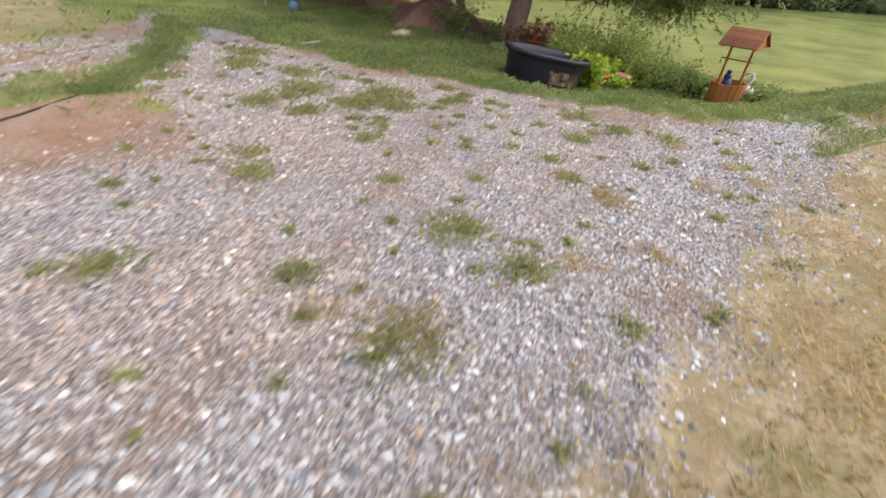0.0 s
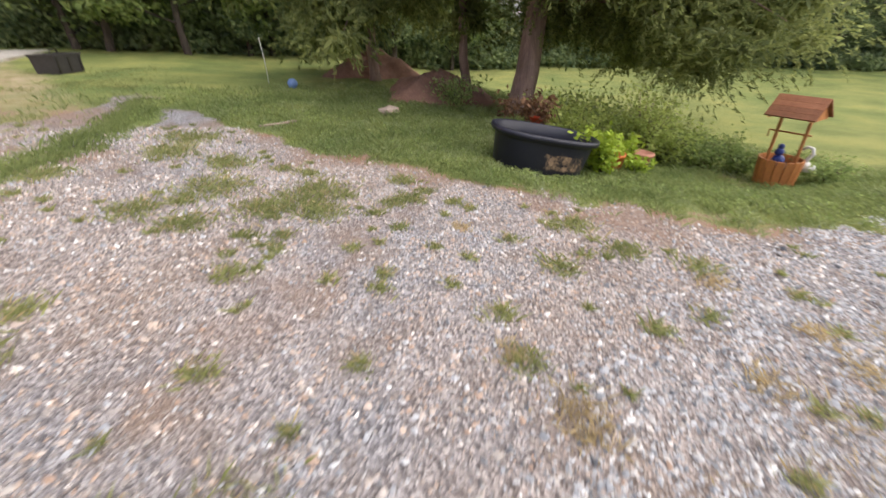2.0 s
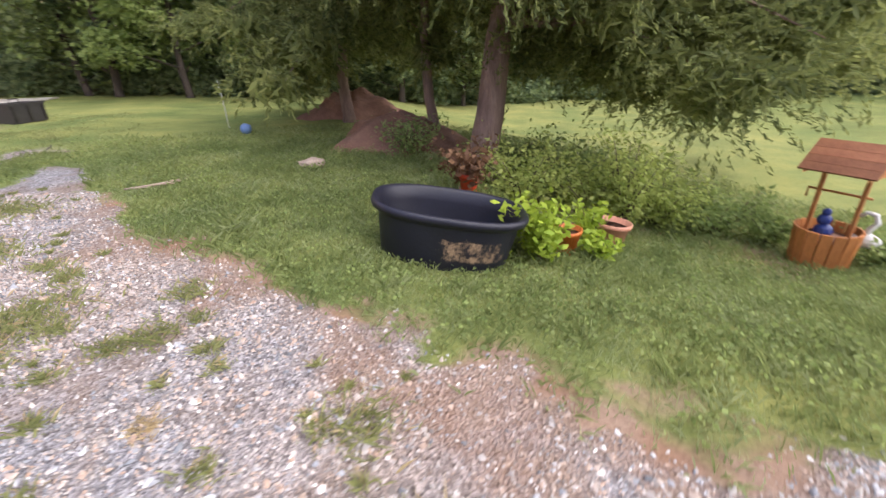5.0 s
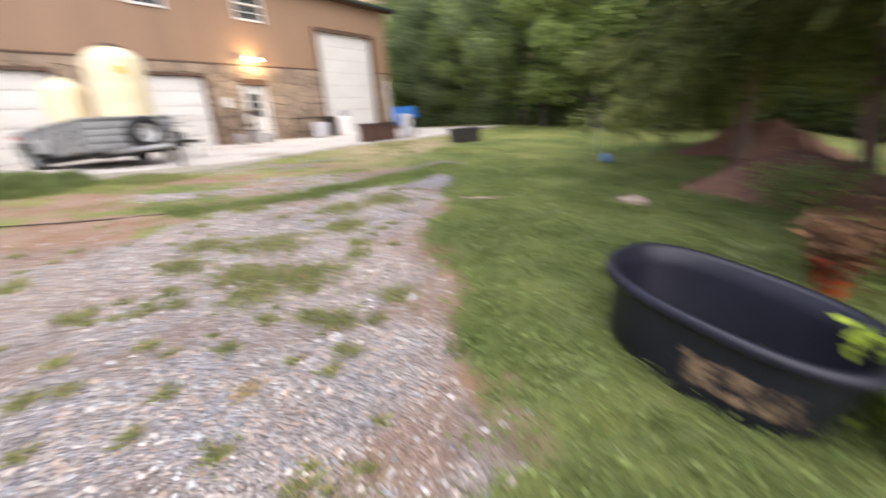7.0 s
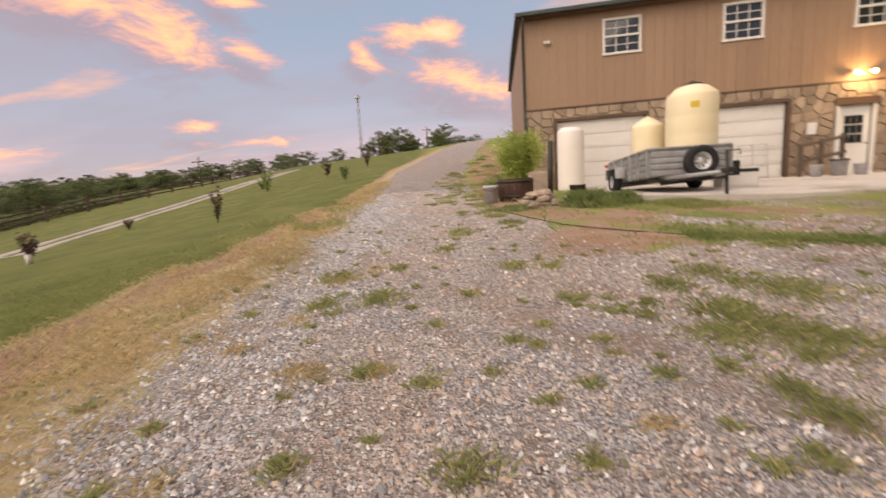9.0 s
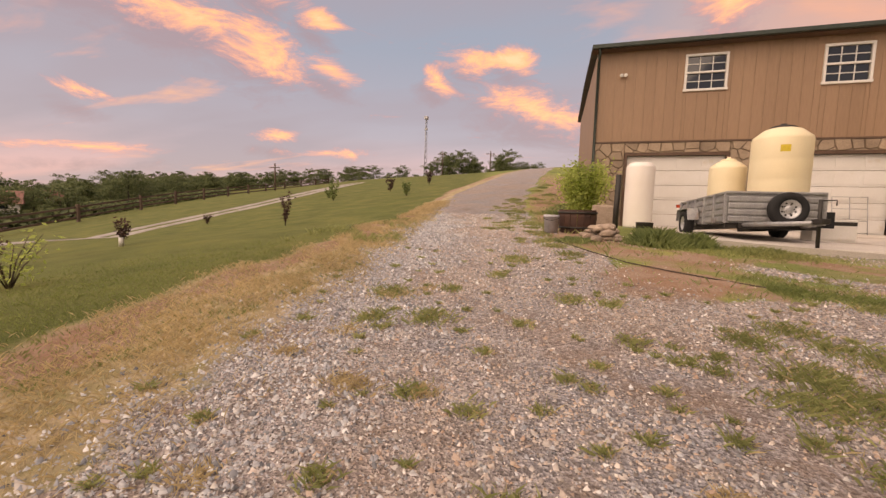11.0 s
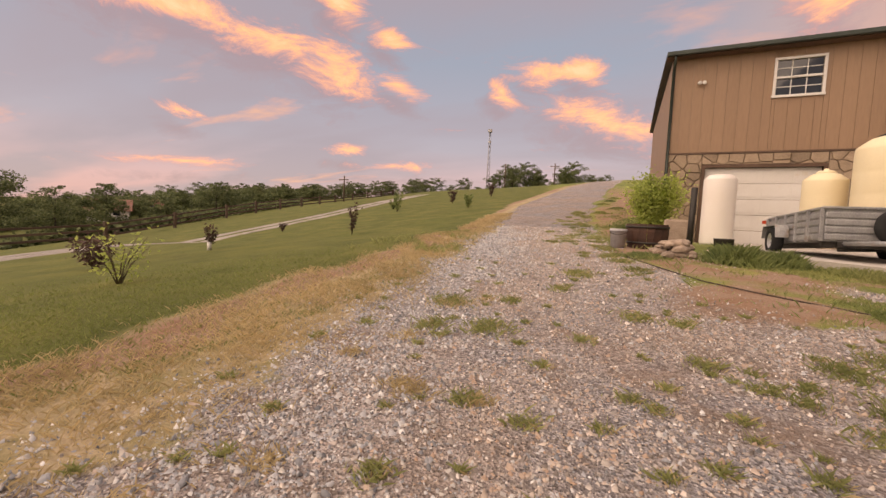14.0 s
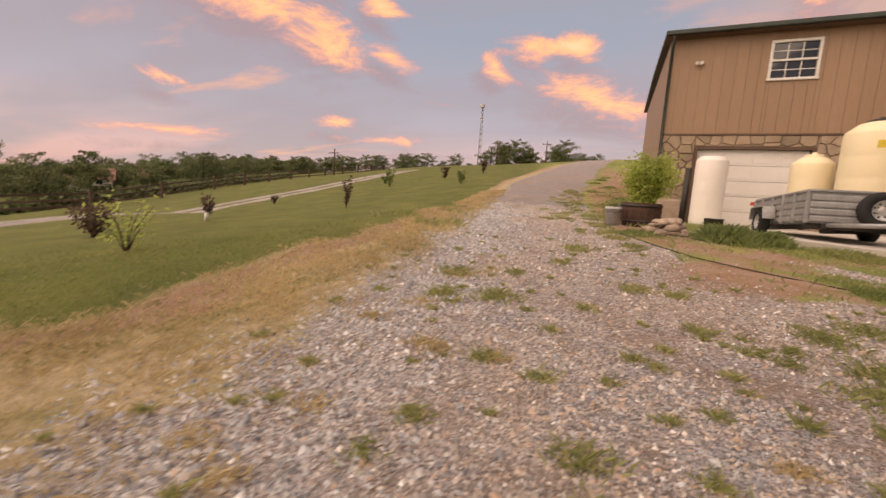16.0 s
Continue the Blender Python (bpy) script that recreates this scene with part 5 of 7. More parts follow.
for x, y, h in ((-24.4, 80, 4.6), (-16.5, 88, 4.2), (-41, 52, 4.0), (-31.0, 96, 4.4)):
    utility_pole(x, y, h)


# ---- young shrubs in the field ----
def shrub(name, x, y, w, h, n, size, leaf, label, seed, stems=7, lift=0.0, group=""):
    rnd = random.Random(seed)
    rng = np.random.default_rng(seed)
    t = thing(name, (x, y, float(height(x, y)) - 0.01), label, "shrub", group)
    tips = []
    for i in range(stems):
        a = i * 2.4 + rnd.random()
        r = w / 2 * rnd.uniform(0.35, 1.0)
        tip = Vector((math.cos(a) * r, math.sin(a) * r, h * rnd.uniform(0.7, 1.0)))
        part("stem", tube([(0, 0, -0.03), (tip.x * 0.35, tip.y * 0.35, tip.z * 0.5), tip], 0.008 + 0.006 * h, 5, taper=0.003), M_WOODGREY, t)
        tips.append(tip)
    k = rng.integers(0, len(tips), n)
    f = np.clip(rng.uniform(0.25 + lift, 1.08, n), 0, 1.08)[:, None]
    c = np.array([tuple(q) for q in tips])[k]
    p = c * np.concatenate([f ** 1.3, f ** 1.3, f], 1) + rng.normal(size=(n, 3)) * w * np.array([0.1, 0.1, 0.08])
    p[:, 2] = np.maximum(p[:, 2], 0.02)
    mesh_np("foliage", leaf_quads(p, size, 0.0, 1.9, rng), 4, leaf, t)
    return t


YS = "young shrubs planted in the field"
shrub("crape_myrtle", -9.7, 14.9, 0.5, 1.35, 240, 0.06, M_LEAF_DARK, "young dark leaved crape myrtle shrub in grass", 1, 6, group=YS)
shrub("crape_myrtle", -7.9, 7.2, 0.30, 0.62, 240, 0.04, M_LEAF_DARK, "small dark leaved shrub with a white trunk guard", 2, 6, 0.2, group=YS)
shrub("crape_myrtle", -16.5, 17.4, 0.42, 0.5, 220, 0.05, M_LEAF_DARK, "small dark leaved shrub in the field grass", 3, 6, group=YS)
shrub("crape_myrtle", -7.6, 4.7, 0.95, 0.62, 620, 0.042, M_LEAF_DARK, "wide dark purple leaved shrub in the field grass", 4, 12, group=YS)
shrub("crape_myrtle", -4.6, 3.65, 0.85, 0.7, 260, 0.034, M_LEAF_BED, "sparse green leaved young shrub in the field grass", 5, 8, group=YS)
for i, (x, y, w, h) in enumerate(((-15.2, 27, 0.9, 1.4), (-13.5, 33, 0.8, 1.3), (-9.5, 27, 0.8, 0.9), (-12.6, 40, 0.9, 1.3), (-17.5, 30, 0.6, 0.7))):
    shrub("crape_myrtle", x, y, w, h, 260, 0.09, M_LEAF_DARK if i % 2 else M_LEAF_SHRUB, "young crape myrtle shrub in the field", 30 + i, 6, group=YS)
solo("trunk_guard", lathe([(0.05, 0), (0.05, 0.2), (0.042, 0.2), (0.042, 0.01)], 12), M_WHITE, (-7.9, 7.2, float(height(-7.9, 7.2))), label="short white plastic trunk guard round a shrub", category="trunk guard")
shrub("corner_shrub", 1.75, 11.6, 1.2, 1.5, 9500, 0.042, M_LEAF_BED, "bright green leafy shrub beside the garage building", 8, 26)
shrub("corner_shrub", 1.1, 13.9, 0.9, 0.5, 900, 0.05, M_LEAF_SHRUB, "green shrub on the bank beside the building", 9, 12)


def weed_clump(x, y, w, h, n, label, seed, material, name="weed_clump", group=""):
    """Rank grass and weeds: tall blades with a few leaves."""
    rng = np.random.default_rng(seed)
    z = float(height(x, y))
    t = thing(name, (x, y, z), label, "weeds", group)
    px, py = rng.normal(0, w * 0.3, n), rng.normal(0, w * 0.22, n)
    pz = height(x + px, y + py) - z - 0.01
    r = np.clip(1.15 - np.hypot(px / w, py / w) * 1.2, 0.3, 1)
    mesh_np("grass_tuft", blades(np.stack([px, py, pz], 1), h * r, 0.007, 0.6, rng), 4, material, t)
    k = n // 4
    lp = np.stack([px[:k], py[:k], pz[:k] + h * r[:k] * rng.uniform(0.2, 0.9, k)], 1)
    mesh_np("foliage", leaf_quads(lp, 0.024, 0.1, 2.0, rng), 4, material, t)


weed_clump(2.95, 8.35, 0.75, 0.26, 2600, "tall green weeds growing before the trailer", 10, M_LEAF_SHRUB)
weed_clump(3.55, 8.6, 0.6, 0.22, 1700, "tall green weeds growing before the trailer", 11, M_LEAF_SHRUB)
weed_clump(1.65, 8.2, 0.7, 0.10, 900, "low green weeds beside the rock pile", 12, M_LEAF_SHRUB)
weed_clump(4.6, 8.5, 1.2, 0.12, 1200, "low green weeds under the trailer tongue", 13, M_TUFT)
for i in range(9):
    y = 11.5 + i * 2.4
    weed_clump(float(np.interp(y, (14, 25, 50), (0.5, -1.3, -2.4))) + 0.8 + 0.5 * math.sin(i * 2.7), y, 0.7, 0.13, 500, "weeds on the bank beside the driveway", 50 + i, M_LEAF_SHRUB if i % 2 else M_TUFT, "bank_weeds", "weeds on the bank")


# ---- trailer with tanks ----
def wheel(parent, at, r, width, rz, tilt=90.0):
    w = new("wheel")
    w.parent = parent
    w.matrix_basis = pose(*at, 0, 0, rz) @ pose(0, 0, 0, tilt, 0, 0)
    part("tyre", lathe([(r * 0.56, -width / 2), (r * 0.9, -width / 2), (r, -width * 0.32), (r, width * 0.32), (r * 0.9, width / 2), (r * 0.56, width / 2), (r * 0.54, 0.0)], 36), M_TYRE, w)
    part("rim", lathe([(0.0, width * 0.18), (r * 0.16, width * 0.2), (r * 0.2, width * 0.1), (r * 0.44, width * 0.16), (r * 0.5, width * 0.42), (r * 0.57, width * 0.44), (r * 0.57, -width * 0.3), (0.0, -width * 0.3)], 32), M_CHROME, w, "white painted steel rim")
    for k in range(5):
        a = k * 2 * math.pi / 5
        part("lug_nut", lathe([(0.011, 0), (0.011, 0.02), (0.0, 0.024)], 6, (r * 0.27 * math.cos(a), r * 0.27 * math.sin(a), width * 0.13)), M_DARKMETAL, w)
    for k in range(8):
        a = (k + 0.5) * math.pi / 4
        part("rim_slot", lathe([(r * 0.055, 0), (r * 0.055, 0.004), (0.0, 0.005)], 10, (r * 0.37 * math.cos(a), r * 0.37 * math.sin(a), width * 0.155)), M_TYRE, w, "dark round hole in the rim")
    return w


def trailer():
    gz = 0.69
    t = thing("utility_trailer", (4.5, 10.3, gz), "galvanised steel box utility trailer with a spare wheel", "trailer", rz=4, rx=-3)
    W, Ln, z0, z1 = 1.62, 2.9, 0.26, 0.84
    # local x across the front, y to the rear, front face at y = 0
    part("floor", box(W, Ln, 0.05, (W / 2, Ln / 2, z0)), M_GALV, t)
    for i in range(4):
        part("front_rib", box(W - 0.02, 0.05, 0.105, (W / 2, 0.0, z0 + 0.03 + i * 0.13), 0.02), M_GALV, t)
        part("rear_rib", box(W - 0.02, 0.05, 0.105, (W / 2, Ln, z0 + 0.03 + i * 0.13), 0.02), M_GALV, t)
        part("side_rib", box(0.05, Ln - 0.06, 0.105, (0.0, Ln / 2, z0 + 0.03 + i * 0.13), 0.02), M_GALV, t)
        part("side_rib", box(0.05, Ln - 0.06, 0.105, (W, Ln / 2, z0 + 0.03 + i * 0.13), 0.02), M_GALV, t)
    part("front_panel", box(W, 0.02, z1 - z0, (W / 2, 0.01, z0)), M_GALV, t)
    part("side_panel", box(0.02, Ln, z1 - z0, (0.01, Ln / 2, z0)), M_GALV, t)
    part("side_panel", box(0.02, Ln, z1 - z0, (W - 0.01, Ln / 2, z0)), M_GALV, t)
    part("top_rail", box(W + 0.08, 0.07, 0.045, (W / 2, 0, z1), 0.01), M_GALV, t)
    for x in (0, W):
        part("top_rail", box(0.07, Ln, 0.045, (x, Ln / 2, z1), 0.01), M_GALV, t)
        for k in range(6):
            part("stake", box(0.06, 0.05, z1 - z0 + 0.02, (x + (-0.03 if x == 0 else 0.03), 0.03 + k * (Ln - 0.06) / 5, z0), 0.006), M_GALV, t)
    part("chassis_beam", box(W, 0.09, 0.10, (W / 2, 0.1, z0 - 0.10)), M_DARKMETAL, t)
    for x in (0.25, W - 0.25):
        part("chassis_beam", box(0.08, Ln, 0.10, (x, Ln / 2, z0 - 0.10)), M_DARKMETAL, t)
    part("tongue", tube([(0.25, 0.2, z0 - 0.03), (W / 2 - 0.05, -1.35, z0 - 0.03)], 0.045, 6), M_GALV, t)
    part("tongue", tube([(W - 0.25, 0.2, z0 - 0.03), (W / 2 + 0.05, -1.35, z0 - 0.03)], 0.045, 6), M_GALV, t)
    part("coupler", box(0.12, 0.32, 0.09, (W / 2, -1.45, z0 - 0.05), 0.02), M_DARKMETAL, t)
    j = part("jack", tube([(W / 2 + 0.14, -1.15, -0.20), (W / 2 + 0.14, -1.15, z0 + 0.38)], 0.03, 8), M_DARKMETAL, t)
    part("jack_handle", tube([(W / 2 + 0.14, -1.15, z0 + 0.36), (W / 2 + 0.34, -1.2, z0 + 0.37), (W / 2 + 0.34, -1.2, z0 + 0.28)], 0.012, 6), M_DARKMETAL, j)
    wheel(t, (0.98, -0.12, 0.54), 0.325, 0.2, 0)
    for x, side in ((-0.16, 1), (W + 0.16, -1)):
        wheel(t, (x, 1.9, 0.30), 0.30, 0.19, 90 if side < 0 else -90)
        b = bmesh.new()
        pr = [(-0.45, 0.36), (-0.38, 0.62), (0.38, 0.62), (0.45, 0.36)]
        for (ya, za), (yb, zb) in zip(pr, pr[1:]):
            v = [b.verts.new(p) for p in ((x - 0.12, 1.9 + ya, za), (x + 0.12, 1.9 + ya, za), (x + 0.12, 1.9 + yb, zb), (x - 0.12, 1.9 + yb, zb))]
            f = b.faces.new(v)
        r = bmesh.ops.extrude_face_region(b, geom=b.faces[:])
        for q in [q for q in r["geom"] if isinstance(q, bmesh.types.BMVert)]:
            q.co.z += 0.015
        bmesh.ops.recalc_face_normals(b, faces=b.faces[:])
        part("mudguard", b, M_GALV, t, "pale steel mudguard")
    part("mud_flap", box(0.32, 0.03, 0.32, (W + 0.22, 0.35, 0.22), 0.006), M_TYRE, t, "square black rubber flap")
    part("tail_light", box(0.1, 0.05, 0.08, (-0.08, Ln + 0.02, z1 - 0.1)), M_REDPOT, t)


trailer()


def poly_tank(x, y, z, r, h, mat_, label, lid=True, sticker=False):
    t = thing("poly_tank", (x, y, z), label, "water tank")
    prof = [(r * 0.93, 0.0), (r * 0.985, 0.03), (r, 0.08)]
    for i in range(1, 4):
        zz = h * 0.84 * i / 4
        prof += [(r, zz - 0.03), (r * 0.993, zz), (r, zz + 0.03)]
    prof += [(r, h * 0.84), (r * 0.97, h * 0.875), (r * 0.62, h * 0.955), (r * 0.4, h * 0.975), (r * 0.36, h * 0.98)] if lid else [(r, h * 0.93), (r * 0.985, h * 0.945), (r * 0.80, h * 0.985), (r * 0.74, h)]
    part("tank_shell", lathe(prof, 40), mat_, t)
    if lid:
        l = part("lid", lathe([(r * 0.44, 0), (r * 0.44, 0.035), (r * 0.34, 0.06), (r * 0.12, 0.075), (r * 0.10, 0.11), (0.0, 0.115)], 28, (0, 0, h * 0.965)), M_DARKMETAL if sticker else mat_, t, "dark screw lid" if sticker else "")
    if sticker:
        b = bmesh.new()
        n = 5
        col = []
        for i in range(n):
            a = radians(-112 + i * 4.5)
            col.append([b.verts.new((1.004 * r * math.cos(a), 1.004 * r * math.sin(a), zz)) for zz in (h * 0.70, h * 0.77)])
        for p, q in zip(col, col[1:]):
            b.faces.new((p[0], q[0], q[1], p[1]))
        part("sticker", b, M_YELLOW, t, "square yellow warning sticker")
        part("valve", tube([(-0.75 * r, -0.75 * r, 0.22), (-0.9 * r, -0.82 * r, 0.22), (-0.92 * r, -0.84 * r, 0.05)], 0.04, 8), M_ORANGEPOT, t, "orange drain valve")
    return t


poly_tank(5.68, 11.35, 1.02, 0.53, 1.98, M_TANK, "tall yellowed plastic water tank standing in the trailer", sticker=True)
poly_tank(4.98, 12.2, 0.99, 0.38, 1.42, M_TANK, "short yellowed plastic tank standing in the trailer")
poly_tank(3.42, 14.85, 0.66, 0.41, 1.98, M_WHITEPOLY, "tall white plastic tank by the garage door", lid=False)


# ---- beside the driveway ----
def bucket(x, y, r, h, m, label, name="bucket"):
    t = thing(name, (x, y, float(height(x, y))), label, "bucket")
    part("pail", lathe([(r * 0.82, 0), (r * 0.96, h * 0.86), (r * 1.04, h * 0.87), (r * 1.04, h * 0.92), (r, h * 0.93), (r * 1.05, h), (r * 0.95, h), (r * 0.78, 0.03)], 28), m, t)
    part("bail_handle", tube([(r * 1.03 * math.cos(a), r * 1.03 * math.sin(a) - 0.0, h * 0.9 - 0.5 * r * math.sin(abs(a))) for a in [k * math.pi / 10 for k in range(0, -11, -1)]], 0.005, 5), M_DARKMETAL, t)


bucket(1.16, 9.45, 0.155, 0.37, M_GREYPLASTIC, "pale grey plastic bucket standing on the gravel")


def barrel_planter(x, y):
    t = thing("barrel_planter", (x, y, float(height(x, y))), "half barrel planter of weathered brown staves with hoops", "planter")
    n = 18
    for k in range(n):
        a = 2 * math.pi * k / n
        b = bmesh.new()
        rings = [[b.verts.new((r * math.cos(a + e), r * math.sin(a + e), z)) for r, e in ((ro, -0.165), (ro, 0.165), (ro - 0.03, 0.165), (ro - 0.03, -0.165))] for ro, z in ((0.34, -0.04), (0.385, 0.18), (0.395, 0.32), (0.375, 0.46))]
        for p, q in zip(rings, rings[1:]):
            for i in range(4):
                b.faces.new((p[i], p[(i + 1) % 4], q[(i + 1) % 4], q[i]))
        b.faces.new(rings[0][::-1]); b.faces.new(rings[-1])
        bmesh.ops.recalc_face_normals(b, faces=b.faces[:])
        part("stave", b, M_RUST, t)
    for z, r in ((0.07, 0.366), (0.38, 0.394)):
        part("hoop", lathe([(r, z), (r + 0.008, z), (r + 0.008, z + 0.04), (r, z + 0.04)], 32), M_DARKMETAL, t, "dark steel hoop")
    part("soil", lathe([(0.35, 0.38), (0.0, 0.40)], 24), M_CLAY, t, "dark soil")


barrel_planter(1.66, 9.9)
solo("fence_post", tube([(0, 0, -0.1), (0.02, 0.0, 1.2)], 0.055, 8), M_DARKMETAL, (2.41, 10.0, 0.66), label="dark leaning steel post by the garage corner", category="post")
solo("stone_pillar", box(0.45, 0.4, 0.62, (0, 0, -0.05), 0.04), M_ROCK, (2.2, 10.9, 0.68), label="short stacked stone block by the corner", category="stone block")
solo("plastic_pail", lathe([(0.15, -0.02), (0.17, 0.2), (0.18, 0.22), (0.15, 0.22), (0.14, 0.02)], 20), M_DARKMETAL, (3.0, 10.2, 0.68), label="small dark pail among the weeds", category="pail")


def rock(name, x, y, s, seed, label, z=None, m=None, group=""):
    b = bmesh.new()
    bmesh.ops.create_icosphere(b, subdivisions=2, radius=1)
    o = Vector((seed * 3.1, seed * 1.7, 0))
    for v in b.verts:
        k = 1 + 0.35 * noise.noise(v.co * 1.3 + o)
        v.co = Vector((v.co.x * s * 1.25, v.co.y * s, max(v.co.z, -0.55) * s * 0.62)) * k
    ob = solo(name, b, m or M_ROCK, (x, y, float(height(x, y)) + 0.3 * s if z is None else z), seed * 47, label, "rock", group)
    return ob


rr = random.Random(3)
for i in range(34):
    lay = 0 if i < 16 else (1 if i < 27 else 2)
    x, y = 2.08 + rr.uniform(-0.30, 0.36) * (1 - 0.28 * lay), 8.85 + rr.uniform(-0.5, 0.35) * (1 - 0.28 * lay)
    rock("pile_rock", x, y, rr.uniform(0.06, 0.12), i + 1, "pale flat rock in a loose pile beside the driveway", float(height(x, y)) + 0.035 + 0.085 * lay, group="pile of rocks")
rock("yellow_rock", 6.74, 1.36, 0.15, 40, "pale tan rock lying in the lawn")


def hose(name, pts, r, label):
    p = []
    for i, ((x0, y0), (x1, y1)) in enumerate(zip(pts, pts[1:])):
        for k in range(8):
            u = k / 8
            x, y = x0 + (x1 - x0) * u, y0 + (y1 - y0) * u
            p.append((x + 0.03 * math.sin(3 * x + y), y + 0.05 * math.sin(2.1 * x), float(height(x, y)) + r * 0.6 + 0.004))
    solo(name, tube(p, r, 6), M_HOSE, label=label, category="hose")


hose("garden_hose", [(-0.9, 20.0), (0.45, 12.5), (1.3, 8.3), (1.89, 7.3), (2.29, 6.7), (2.75, 6.32), (3.08, 6.1), (3.96, 5.6), (4.6, 5.36), (6.0, 5.15), (8.07, 5.05), (9.5, 5.3)], 0.008, "dark brown garden hose lying across the yard")


def dirt_mound(x, y, r, h, seed, label):
    b = bmesh.new()
    n, k = 14, 34
    ctr = b.verts.new((0, 0, h * 0.97))
    prev = None
    for i in range(1, n + 1):
        f = i / n
        ring = []
        for j in range(k):
            a = 2 * math.pi * j / k
            rr_ = r * f * (1 + 0.15 * math.sin(3 * a + seed) + 0.08 * math.sin(7 * a))
            px, py = rr_ * math.cos(a), rr_ * math.sin(a)
            z = h * (1 - f ** 2.2) * (1 - 0.25 * f) + 0.42 * h * noise.noise(Vector((px * 2.2, py * 2.2, seed))) * (1 - f * 0.5) + 0.07 * noise.noise(Vector((px * 9, py * 9, seed)))
            ring.append(b.verts.new((px, py, z + (float(height(x + px, y + py)) - float(height(x, y))) - 0.06 * f)))
        for j in range(k):
            if prev is None:
                fc = b.faces.new((ctr, ring[j], ring[(j + 1) % k]))
            else:
                fc = b.faces.new((prev[j], ring[j], ring[(j + 1) % k], prev[(j + 1) % k]))
            fc.smooth = True
        prev = ring
    bmesh.ops.recalc_face_normals(b, faces=b.faces[:])
    solo("dirt_mound", b, M_CLAY, (x, y, float(height(x, y))), label=label, category="dirt mound")


dirt_mound(8.6, -0.35, 1.3, 0.52, 1.0, "heap of red clay soil under the cedars")
dirt_mound(13.0, -0.2, 1.5, 0.62, 2.0, "low heap of red clay soil near the wood")


# ---- flower pots and plants by the tank ----
def pot(x, y, r, h, m, label, z=None, tilt=0.0):
    t = thing("flower_pot", (x, y, float(height(x, y)) - 0.01 if z is None else z), label, "flower pot", rx=tilt)
    part("pot_body", lathe([(r * 0.66, 0), (r * 0.72, 0.015), (r * 0.93, h * 0.82), (r * 1.02, h * 0.83), (r * 1.04, h), (r * 0.95, h), (r * 0.88, h * 0.8)], 28), m, t)
    part("soil", lathe([(0.0, h * 0.80), (r * 0.89, h * 0.81)][::-1], 20), M_CLAY, t, "dark potting soil")


pot(4.62, -0.10, 0.105, 0.25, M_REDPOT, "glossy red plastic flower pot behind the tank")
pot(3.66, -0.66, 0.13, 0.24, M_ORANGEPOT, "orange plastic flower pot with lime vine")
pot(3.86, -1.28, 0.20, 0.27, M_TERRACOTTA, "faded terracotta bowl shaped flower pot on the ground", tilt=8)
shrub("potted_plant", 4.62, -0.10, 0.50, 0.50, 380, 0.045, M_LEAF_DRY, "withered brown plant in the red pot", 60, 10, 0.15)
shrub("lime_vine", 3.55, -0.33, 0.58, 0.52, 900, 0.044, M_LEAF_LIME, "lime green sweet potato vine beside the tank", 61, 12)
shrub("lime_vine", 3.80, -1.02, 0.38, 0.42, 360, 0.044, M_LEAF_LIME, "lime green sweet potato vine over an orange pot", 62, 9)
shrub("lime_vine", 3.44, -0.86, 0.34, 0.24, 260, 0.042, M_LEAF_LIME, "lime green sweet potato vine trailing before an orange pot", 63, 8)
for i, (x, y, w, h, n, lf) in enumerate(((5.0, -0.95, 1.3, 0.65, 1900, M_LEAF_BED), (4.7, -1.75, 1.3, 0.75, 2200, M_LEAF_BED), (5.9, -2.3, 1.5, 0.8, 2000, M_LEAF_LIGHT), (4.5, -2.6, 1.2, 0.7, 2000, M_LEAF_BED), (4.15, -3.2, 1.0, 0.55, 1500, M_LEAF_LIGHT), (4.35, -1.9, 0.9, 1.15, 1300, M_LEAF_BED), (6.9, -1.9, 1.3, 0.6, 1300, M_LEAF_LIGHT), (5.6, -0.5, 0.9, 0.5, 900, M_LEAF_DRY), (7.5, -0.2, 1.2, 0.5, 1000, M_LEAF_LIGHT), (3.75, -3.55, 0.7, 0.4, 900, M_LEAF_LIGHT), (2.85, -4.05, 0.9, 0.32, 900, M_LEAF_LIGHT))):
    shrub("garden_shrub", x, y, w, h * 1.0, int(n * 1.15), 0.033, lf, "loose leafy shrub in the flower bed under the cedar" if lf is not M_LEAF_DRY else "dry brown bedding plant under the cedar", 70 + i, 14, group="flower bed shrubs")


